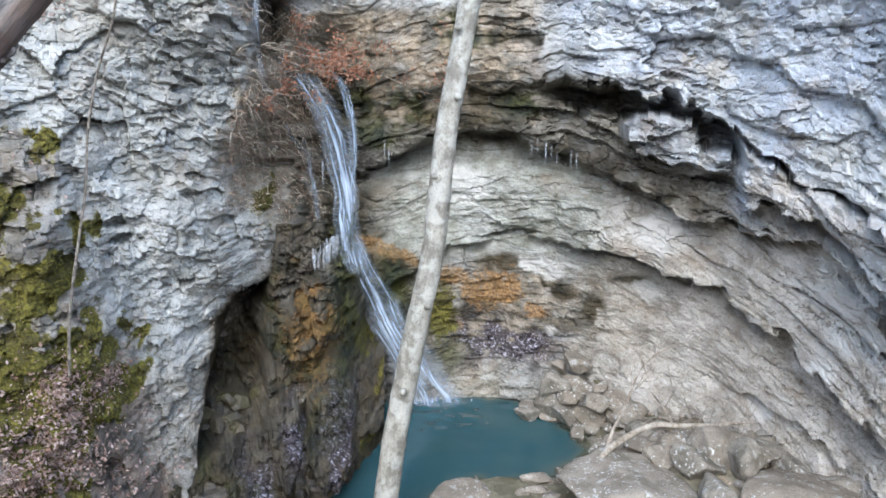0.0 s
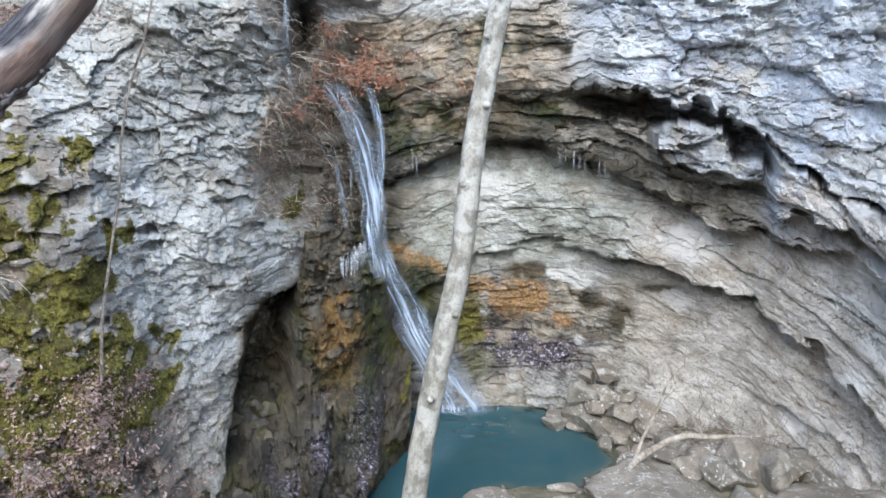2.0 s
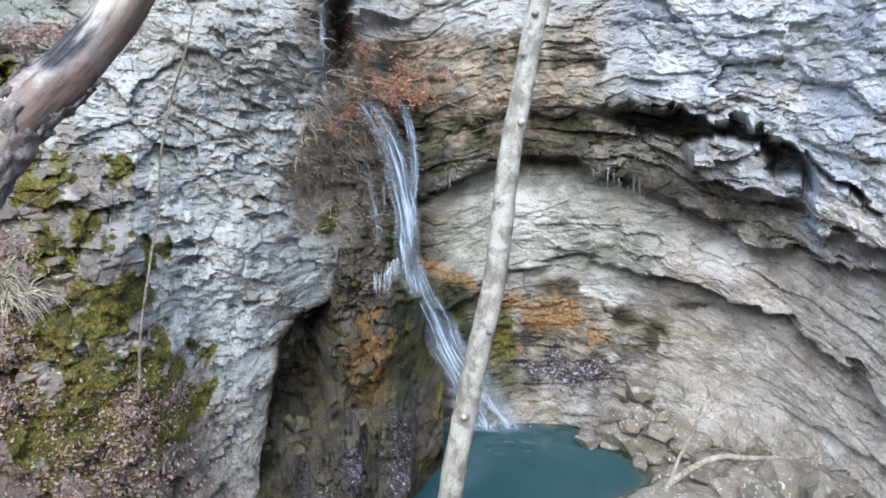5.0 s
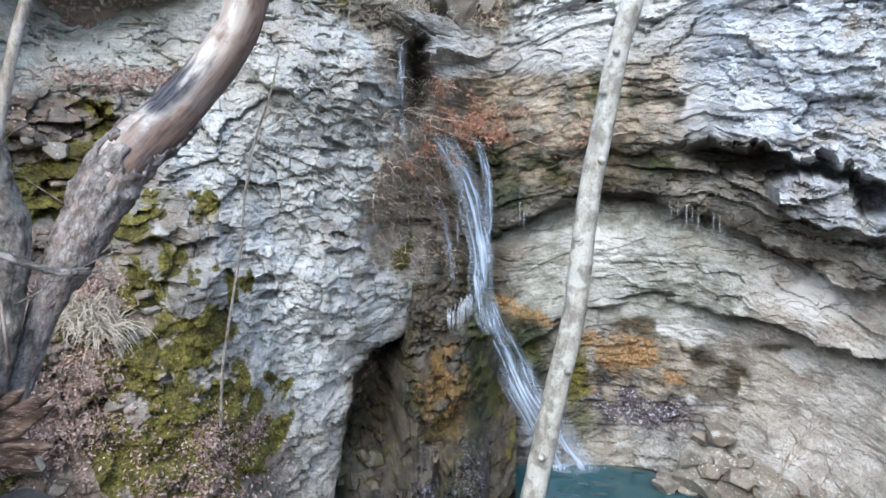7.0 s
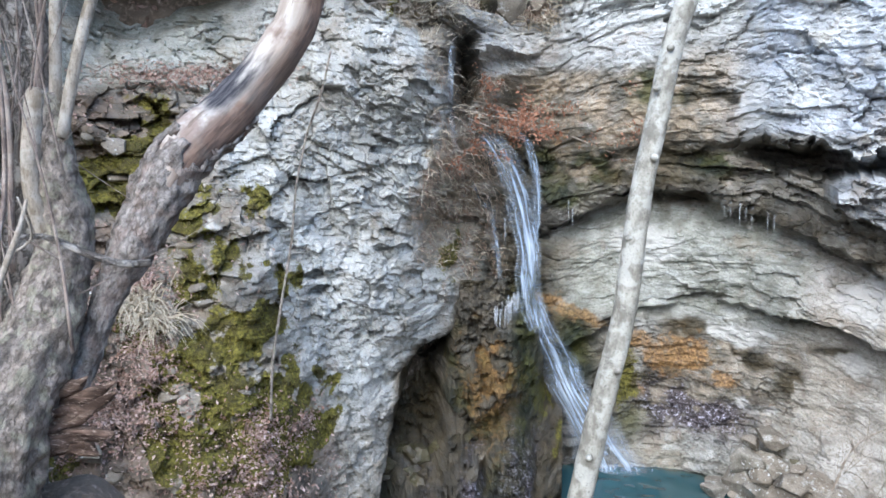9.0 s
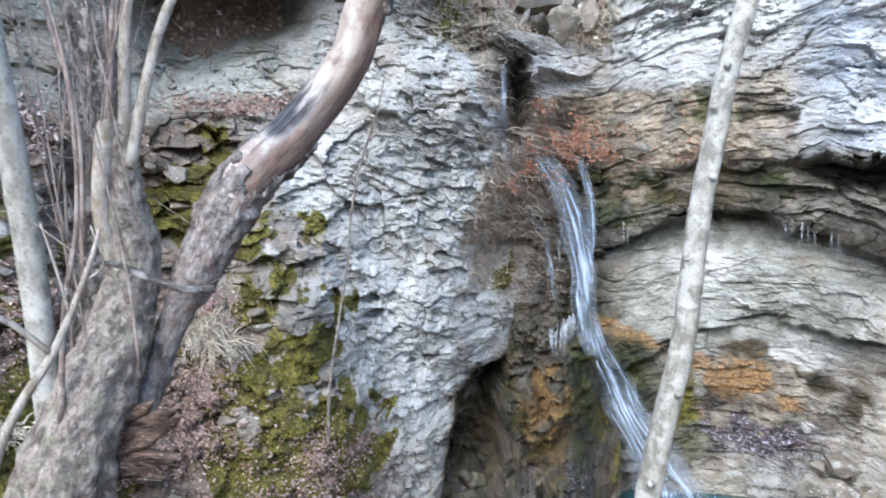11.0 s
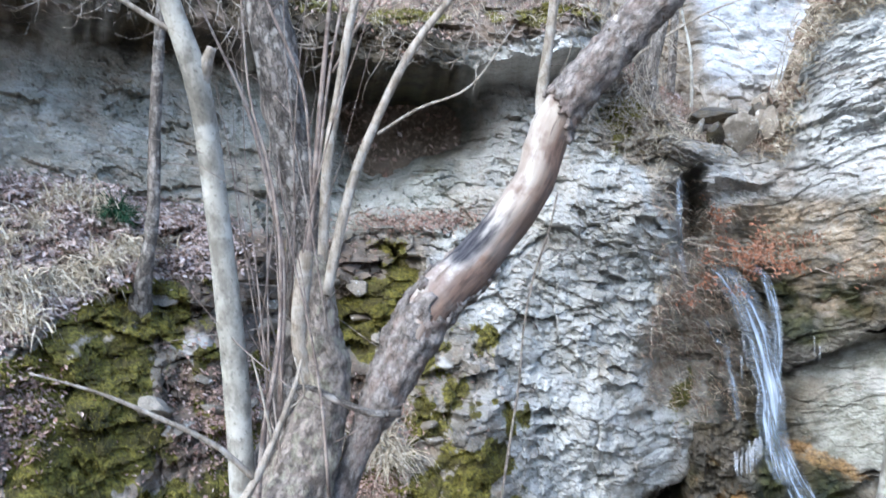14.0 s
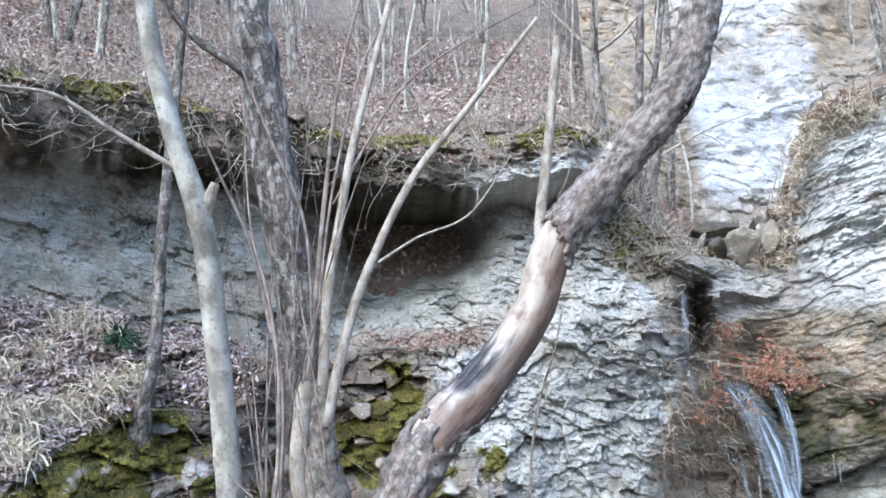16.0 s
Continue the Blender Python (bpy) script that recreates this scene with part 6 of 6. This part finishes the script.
SEDGE = island_material("withered_grass", ((0.17, 0.11, 0.08), (0.42, 0.3, 0.23), (0.29, 0.2, 0.145), (0.5, 0.4, 0.32)))
FERN = island_material("fern_green", ((0.02, 0.06, 0.03), (0.05, 0.13, 0.07)))


def unit(v):
    return v / (np.linalg.norm(v, axis=-1, keepdims=True) + 1e-9)


def leaf_cards(points, normals, sizes, rng, wild=0.5):
    """Curled leaves: two folded halves each, lying about on their points."""
    n = len(points)
    nn = unit(normals + wild * rng.randn(n, 3))
    a = unit(np.cross(nn, rng.randn(n, 3)))
    b = np.cross(nn, a)
    L, W = sizes[:, None], (sizes * rng.uniform(0.16, 0.3, n))[:, None]
    curl = rng.uniform(-0.1, 0.5, n)[:, None] * L
    p = points + nn * 0.006
    tip, tail = p + a * L * 0.5 + nn * curl * 0.6, p - a * L * 0.5 + nn * curl * 0.3
    l, r = p + b * W + nn * curl * 0.7 + a * L * 0.05, p - b * W + nn * curl * 0.5 + a * L * 0.05
    verts = np.stack([tail, l, tip, r, p], 1).reshape(-1, 3)
    base = np.arange(n)[:, None] * 5
    tris = np.concatenate([base + np.array([0, 4, 1]), base + np.array([4, 2, 1]), base + np.array([0, 3, 4]), base + np.array([4, 3, 2])])
    return verts, tris


def blades(roots, ways, lengths, width, rng, droop=0.6):
    """Arching blades of three pieces."""
    n = len(roots)
    w = unit(ways)
    side = unit(np.cross(w, rng.randn(n, 3)))
    out = []
    p, d = roots.copy(), w.copy()
    for k in range(4):
        half = width * (1 - k / 3.2)
        half = half[:, None] if np.ndim(half) else half
        out += [p - side * half, p + side * half]
        d = unit(d + np.array([0, 0, -droop * (0.4 + 0.35 * k)]))
        p = p + d * (lengths / 3)[:, None]
    verts = np.stack(out, 1).reshape(-1, 3)
    base = np.arange(n)[:, None] * 8
    quads = np.concatenate([base + np.array([0, 1, 3, 2]) + 2 * k for k in range(3)])
    return verts, quads


gn = np.cross(np.gradient(grid, axis=1), np.gradient(grid, axis=0))
gn = unit(gn)
flip = np.sign((gn * (np.array([0, 0, 4.0]) - grid)).sum(-1))
gn = gn * np.where(flip == 0, 1, flip)[..., None]
soft = np.zeros_like(gn[..., 2])
pad = np.pad(gn[..., 2], 3, mode="edge")
for i in range(7):
    for j in range(7):
        soft += pad[i:i + soft.shape[0], j:j + soft.shape[1]] / 49
col_az = np.broadcast_to(cols[None, :], grid.shape[:2])
inview = (col_az > -33) & (col_az < 62)


def pick(weight, count, rng):
    w = (weight * inview).ravel()
    i = rng.choice(len(w), count, p=w / w.sum())
    return grid.reshape(-1, 3)[i] + rng.normal(0, 0.01, (count, 3)), gn.reshape(-1, 3)[i]


rng = np.random.RandomState(41)
z_all = grid[..., 2]
litter = 0.45 * masks["soil"] * (1 - 0.8 * masks["moss"]) * sstep(0.0, 0.5, soft) * (sstep(16, 20, col_az) + 0.3) * (0.25 + sstep(-0.1, 0.3, fbm(grid[..., 0] * 1.5, grid[..., 1] * 1.5, z_all * 1.5, 3, 351)))
terrace_w = sstep(42, 47, col_az) * sstep(0.0, 0.15, z_all - bank_top(col_az) + line(col_az, (44, 0.5), (50, 0.7), (54, 0.95), (58, 1.3))) * sstep(0.2, 0.0, z_all - bank_top(col_az))
litter = litter * (1 - sstep(4.9, 5.1, z_all) * sstep(0.0, -0.1, z_all - shelf_line(col_az)))
litter = litter + 1.2 * terrace_w * sstep(-0.2, 0.3, soft)
for ma, mz, ha, hz in ((24.0, 1.35, 0.9, 0.12), (34.5, 2.2, 1.3, 0.35), (26.9, 1.45, 1.2, 0.18), (26.8, 1.0, 1.2, 0.25), (34.5, 2.6, 1.6, 0.2), (37, 1.7, 4, 0.25), (30, 0.9, 2.5, 0.3), (44, 2.9, 3, 0.25), (31, 4.55, 4, 0.1), (58, 3.2, 2, 0.2)):
    litter = litter + 3.0 * bump(col_az, ma, ha) * bump(z_all, mz, hz)
pts, nrm = pick(litter, 36000, rng)
tp, tn = pick(terrace_w * sstep(-0.2, 0.2, soft), 9000, rng)
tp = tp + np.array([0, 0, 0.02])
PALE_LEAF = island_material("bleached_leaves", ((0.36, 0.27, 0.24), (0.7, 0.6, 0.56), (0.5, 0.39, 0.35), (0.82, 0.74, 0.7), (0.42, 0.3, 0.25)))
vv, qq = leaf_cards(tp, tn + np.array([0, 0, 0.8]), rng.uniform(0.04, 0.08, len(tp)), rng, 0.5)
thing("bleached_leaves", mesh_from("bleached_leaves", vv, qq, smooth=False), PALE_LEAF, "bleached pinkish dead leaves lying on the grassy terrace", "leaves", kind="stuff")
chunk = [leaf_cards(pts, nrm + np.array([0, 0, 0.5]), rng.uniform(0.025, 0.058, len(pts)), rng, 0.6)]
# the hillside above the shelf
n = 60000
ha, hr = rng.uniform(12, 66, n), plan_radius(np.clip(rng.uniform(12, 66, n), -95, 95))
hr = plan_radius(ha) + 0.2 + 9.0 * rng.rand(n) ** 1.9
hp = polar(ha, hr, 0 * ha)
drift = fbm(hp[:, 0] * 0.9, hp[:, 1] * 0.9, 0.0, 4, 352) + 0.25 * rng.randn(n) > -0.25
hp, n = hp[drift], int(drift.sum())
hp[:, 2] = ground_height(hp[:, 0], hp[:, 1])
e = 0.05
hn = np.stack([-(ground_height(hp[:, 0] + e, hp[:, 1]) - hp[:, 2]) / e, -(ground_height(hp[:, 0], hp[:, 1] + e) - hp[:, 2]) / e, np.ones(n)], -1)
chunk.append(leaf_cards(hp + np.array([0, 0, 0.02]), unit(hn), rng.uniform(0.06, 0.125, n), rng, 0.55))
few = np.random.RandomState(43).choice(n, 11000, replace=False)
vv, qq = leaf_cards(hp[few] + np.array([0, 0, 0.035]), unit(hn[few]), rng.uniform(0.06, 0.12, len(few)), rng, 0.6)
thing("bleached_leaves", mesh_from("bleached_leaves", vv, qq, smooth=False), PALE_LEAF, "bleached pinkish dead leaves scattered over the hillside above the shelf", "leaves", kind="stuff")
# leaves among the stones by the pool
n = 700
lp = np.stack([rng.uniform(1.0, 3.6, n), rng.uniform(6.4, 8.9, n), np.zeros(n)], -1)
lp = lp[pool_shape(lp[:, 0], lp[:, 1]) < 0.1]
n = len(lp)
lp[:, 2] = np.maximum(ground_height(lp[:, 0], lp[:, 1]), 0) + 0.02
chunk.append(leaf_cards(lp, np.tile([0, 0, 1.0], (n, 1)), rng.uniform(0.03, 0.07, n), rng, 0.4))
vv, qq = join(chunk)
thing("leaf_litter", mesh_from("leaf_litter", vv, qq, smooth=False), LEAF, "pinkish brown fallen leaves lying over slope and bank", "leaves", kind="stuff")

# moss
mw = np.clip(masks["moss"] - 0.35, 0, 1) * (0.4 + sstep(-0.4, 0.4, gn[..., 2]))
pts, nrm = pick(mw, 70000, rng)
vv, qq = blades(pts, nrm + 0.5 * rng.randn(len(pts), 3) + np.array([0, 0, 0.4]), rng.uniform(0.012, 0.035, len(pts)), np.full(len(pts), 0.0035), rng, 0.2)
thing("moss", mesh_from("moss", vv, qq, smooth=False), MOSS, "olive green moss cushions on the bank stones", "moss", kind="stuff")


def tuft(az, z, count, length, spread, mat, name, label, category, group):
    count = int(count * 1.5)
    r = face_radius(az, z)
    c = polar(np.array([az]), np.array([r - 0.03]), np.array([z]))[0]
    roots = c + rng.normal(0, spread, (count, 3)) * np.array([1, 0.6, 0.5])
    out = unit(np.array([-c[0], -c[1], 4.0]))
    ways = out[None] * 0.7 + 0.7 * rng.randn(count, 3) * np.array([1, 0.6, 0.4]) + np.array([0, 0, 0.5])
    vv, qq = blades(roots, ways, 1.25 * length * rng.uniform(0.6, 1.3, count), np.full(count, 0.008), rng, 0.7)
    thing(name, mesh_from(name, vv, qq, smooth=False), mat, label, category, group)


for az, z, count, length, spread in ((57.0, 3.95, 130, 0.26, 0.09), (55.2, 4.0, 150, 0.26, 0.1), (53.6, 4.08, 130, 0.24, 0.09), (52.6, 4.15, 110, 0.24, 0.08), (55.0, 4.66, 60, 0.2, 0.08), (53.4, 4.66, 50, 0.2, 0.08), (50.5, 4.2, 70, 0.2, 0.08),
                                     (34.8, 2.5, 170, 0.34, 0.1), (33.5, 2.35, 120, 0.34, 0.08), (47, 2.2, 60, 0.2, 0.08), (58.5, 4.0, 120, 0.25, 0.09), (59.5, 4.5, 90, 0.22, 0.09), (57.5, 3.75, 110, 0.22, 0.1), (56.2, 4.45, 70, 0.22, 0.09), (54.2, 4.72, 60, 0.24, 0.09), (52.2, 4.6, 50, 0.2, 0.07), (54.5, 3.95, 90, 0.2, 0.1), (51.2, 4.25, 80, 0.2, 0.1), (58.3, 4.3, 80, 0.2, 0.1), (49.0, 4.3, 40, 0.18, 0.08)):
    tuft(az, z, count, length, spread, STRAW, "grass_tuft", "bleached dry grass tuft drooping from the bank", "grass", "dry grass tufts")
for k in range(16):
    az = 0.2 + 0.42 * k
    tuft(az, float(top_line(az)) - 0.06 - 0.1 * (k % 3), 70, 0.24, 0.12, STRAW if k % 3 else SEDGE, "grass_tuft", "withered tan grass tuft on the rim of the cliff", "grass", "rim grass tufts")
tuft(51.5, 4.55, 120, 0.24, 0.05, FERN, "green_fern", "small dark green fern among dead leaves", "fern", "")

# thin dry grass and rootlets on the brown face beside the falls and on the rims
gw = masks["tan"] * sstep(7.5, 9, col_az) * sstep(16, 14.5, col_az) * sstep(2.0, 2.4, z_all)
gw = gw + 0.8 * sstep(5.2, 5.5, z_all) * sstep(2.5, 4, col_az) * np.where(np.arange(grid.shape[0])[:, None] >= steps_up, 1, sstep(5, 7, col_az)) * sstep(21, 17, col_az)
gw = gw + 0.6 * masks["soil"] * sstep(0.2, 0.4, z_all - shelf_line(col_az)) * sstep(17, 20, col_az)
pts, nrm = pick(gw, 4200, rng)
vv, qq = blades(pts, nrm * 0.6 + 0.6 * rng.randn(len(pts), 3) + np.array([0, 0, 0.3]), rng.uniform(0.08, 0.26, len(pts)), np.full(len(pts), 0.0042), rng, 0.6)
thing("dry_grass", mesh_from("dry_grass", vv, qq, smooth=False), STRAW, "thin dry grass clinging to the brown rock face", "grass", kind="stuff")

# withered grass in the gully above the falls
n = 6000
qa, qr = rng.uniform(4.5, 15, n), rng.uniform(9.6, 11.9, n)
qp = polar(qa, qr, 0 * qa)
qp[:, 2] = ground_height(qp[:, 0], qp[:, 1])
some = vnoise(qp[:, 0] * 2, qp[:, 1] * 2, 0.0, 361) > -0.15
vv, qq = blades(qp[some], 0.5 * rng.randn(some.sum(), 3) + np.array([0, -0.3, 0.9]), rng.uniform(0.1, 0.3, some.sum()), np.full(some.sum(), 0.0045), rng, 0.6)
thing("gully_grass", mesh_from("gully_grass", vv, qq, smooth=False), SEDGE, "withered brown grass in the gully above the falls", "grass", kind="stuff")

fw = masks["tan"] * sstep(8.5, 9.5, col_az) * sstep(16.5, 15, col_az) * sstep(2.1, 2.5, z_all) * sstep(5.0, 4.6, z_all)
pts, nrm = pick(fw, 2000, rng)
vv, qq = blades(pts, nrm * 0.7 + 0.5 * rng.randn(len(pts), 3), rng.uniform(0.06, 0.2, len(pts)), np.full(len(pts), 0.0045), rng, 1.2)
thing("hanging_grass", mesh_from("hanging_grass", vv, qq, smooth=False), SEDGE, "brown withered grass hanging down the face beside the falls", "grass", kind="stuff")

# brush along the shelf: bare stems standing up and rootlets hanging down
stems = []
for k in range(330):
    az = rng.uniform(14, 62)
    z = float(top_line(az)) + 0.05
    r = plan_radius(az) - 0.1 + rng.uniform(0, 1.8)
    x, y, _ = polar(np.array([az]), np.array([float(r)]), np.array([z]))[0]
    stems += twigs((x, y, z + 0.2 * max(0, r - 8)), (rng.normal(0, 0.5), rng.normal(-0.2, 0.4), 1.0), rng.uniform(0.3, 1.1), rng.uniform(0.004, 0.01), rng, 1, 0.55)
for k in range(150):
    az = rng.uniform(14, 62) if k % 3 else rng.uniform(14.5, 20)
    z = float(shelf_line(az)) + rng.uniform(0.0, 0.5) if az > 20 else rng.uniform(5.2, 6.2)
    r = face_radius(az, z) - 0.03
    x, y, _ = polar(np.array([az]), np.array([r]), np.array([z]))[0]
    stems += twigs((x, y, z), (rng.normal(0, 0.5), -0.6, rng.normal(-0.7, 0.5)), rng.uniform(0.2, 0.7), rng.uniform(0.004, 0.008), rng, 1, 0.6)
for k in range(70):
    az, z = rng.uniform(14.2, 18.0), rng.uniform(5.3, 6.15)
    r = face_radius(az, z) - 0.03
    x, y, _ = polar(np.array([az]), np.array([r]), np.array([z]))[0]
    stems += twigs((x, y, z), (rng.normal(0, 0.7), -0.7, rng.normal(-0.5, 0.6)), rng.uniform(0.25, 0.6), rng.uniform(0.004, 0.008), rng, 1, 0.7)
thing("brush", twig_mesh("brush", stems, 4, 7), BARK_TWIG, "tangled bare brush and hanging rootlets along the rock shelf", "brush", kind="stuff")

# fallen sticks lying on the hillside
rng_s = np.random.RandomState(64)
for k in range(46):
    az, r = rng_s.uniform(16, 62), 0.0
    r = float(plan_radius(az)) + rng_s.uniform(0.3, 4.0)
    x, y, _ = polar(np.array([az]), np.array([r]), np.array([0.0]))[0]
    turn_, long_ = rng_s.uniform(0, 3.14), rng_s.uniform(0.5, 1.6)
    rows = []
    for j in range(6):
        px_, py_ = x + math.cos(turn_) * long_ * (j / 5 - 0.5) + rng_s.normal(0, 0.03), y + math.sin(turn_) * long_ * (j / 5 - 0.5) + rng_s.normal(0, 0.03)
        rows.append((px_, py_, float(ground_height(np.array([px_]), np.array([py_]))[0]) + 0.04 + 0.04 * rng_s.rand(), rng_s.uniform(0.008, 0.02) * (1 - 0.12 * j)))
    limb("fallen_stick", rows, BARK_TWIG if k % 2 else BARK_SHOOT, None, "grey fallen stick lying among dead leaves on the slope", "branch", "fallen sticks", steps=20, sides=6, rough=0.15, seed=700 + k)

# undergrowth of the gully and upper slope
stems = []
for k in range(420):
    az, r = rng.uniform(-4, 66), rng.uniform(9.5, 19)
    if az < 5 and r < 12:
        continue
    x, y, _ = polar(np.array([az]), np.array([r]), np.array([0.0]))[0]
    z = float(ground_height(np.array([x]), np.array([y]))[0])
    if z < 5:
        continue
    stems += twigs((x, y, z), (rng.normal(0, 0.4), rng.normal(0, 0.4), 1.0), rng.uniform(0.6, 2.0), rng.uniform(0.004, 0.012), rng, 1, 0.3)
thing("undergrowth", twig_mesh("undergrowth", stems, 4, 7), BARK_TWIG, "bare grey undergrowth on the upper slope", "brush", kind="stuff")


# ---- branch with russet leaves over the falls ----
def leafy_branch(az, z, way, length, seed, leaves):
    rng = np.random.RandomState(seed)
    top = thing("beech_branch", None, None, "thin branch with clinging russet dead leaves above the falls", "branch", "russet branches")
    r = face_radius(az, z) - 0.02
    c = polar(np.array([az]), np.array([r]), np.array([z]))[0]
    limbs = twigs(c, way, length, 0.008, rng, 2, 0.18)
    thing("twig", twig_mesh("twig", limbs, 4, 7), BARK_TWIG, parent=top)
    nodes = np.array([p[:3] for row in limbs for p in row[1:]])
    p = nodes[rng.randint(0, len(nodes), leaves)] + rng.normal(0, 0.04, (leaves, 3))
    vv, qq = leaf_cards(p, rng.randn(leaves, 3), rng.uniform(0.03, 0.065, leaves), rng, 0.8)
    thing("leaves", mesh_from("leaves", vv, qq, smooth=False), RUSSET, parent=top)


spray = ((12.4, 4.3, 0.9, 260), (11.6, 4.22, 1.0, 300), (10.6, 4.36, 1.0, 300), (9.6, 4.24, 1.0, 300), (8.6, 4.42, 0.9, 260), (7.6, 4.28, 0.9, 280), (6.4, 4.2, 0.9, 260), (5.2, 4.1, 0.8, 220), (4.2, 4.02, 0.7, 160), (12.6, 3.85, 0.45, 110))
for k, (az, z, length, leaves) in enumerate(spray):
    leafy_branch(az, z, (1.0, -0.35, -0.1 - 0.12 * (k % 3)), length, k + 1, leaves)

# ---- dead branch over the boulders and a bare bush at the foot of the wall ----
dead = thing("driftwood_branch", None, None, "pale crooked dead branch lying across the boulders", "branch")
limb("stem", [(1.45, 6.98, 0.28, 0.03), (1.6, 7.12, 0.5, 0.034), (1.89, 7.26, 0.64, 0.032), (2.12, 7.3, 0.72, 0.03), (2.35, 7.33, 0.7, 0.026), (2.7, 7.36, 0.7, 0.02), (3.04, 7.4, 0.71, 0.012)], BARK_TWIG, dead, steps=60, sides=10, rough=0.15, seed=90)
limb("fork", [(1.6, 7.14, 0.48, 0.018), (1.7, 7.25, 0.7, 0.016), (1.84, 7.37, 0.93, 0.014), (1.98, 7.45, 1.25, 0.01), (2.2, 7.45, 1.45, 0.007), (2.52, 7.38, 1.6, 0.004)], BARK_TWIG, dead, steps=40, sides=8, seed=91)
limb("side_twig", [(2.3, 7.32, 0.71, 0.01), (2.22, 7.34, 0.84, 0.007), (2.15, 7.36, 0.95, 0.004)], BARK_TWIG, dead, steps=12, sides=6, seed=92)
rng = np.random.RandomState(93)
for k in range(7):
    p = np.array((1.84, 7.37, 0.93)) + rng.rand() * np.array((0.3, 0.08, 0.45))
    thing("side_twig", twig_mesh("side_twig", twigs(p, (rng.normal(0.2, 0.5), 0.1, 0.8), 0.4, 0.004, rng, 1, 0.3), 4, 7), BARK_TWIG, parent=dead)
for k, (az, z) in enumerate(((-16.7, 0.75), (-18.5, 0.7), (-20.0, 0.7), (-21.9, 0.7), (-15.0, 0.6), (-23.5, 0.6))):
    bush = thing("bare_bush", None, None, "tangled bare grey bush at the foot of the wall", "bush", "bushes at the wall")
    r = 8.5 - 0.12 * (k % 3) - 0.25 * (az < -20)
    c = polar(np.array([az]), np.array([r]), np.array([0.4]))[0]
    for j in range(6):
        thing("stem", twig_mesh("stem", twigs(c + rng.normal(0, 0.08, 3), (rng.normal(0, 0.9), rng.normal(-0.3, 0.4), 0.6), rng.uniform(0.5, 0.9), 0.005, rng, 2, 0.4), 4, 6), BARK_TWIG, parent=bush)
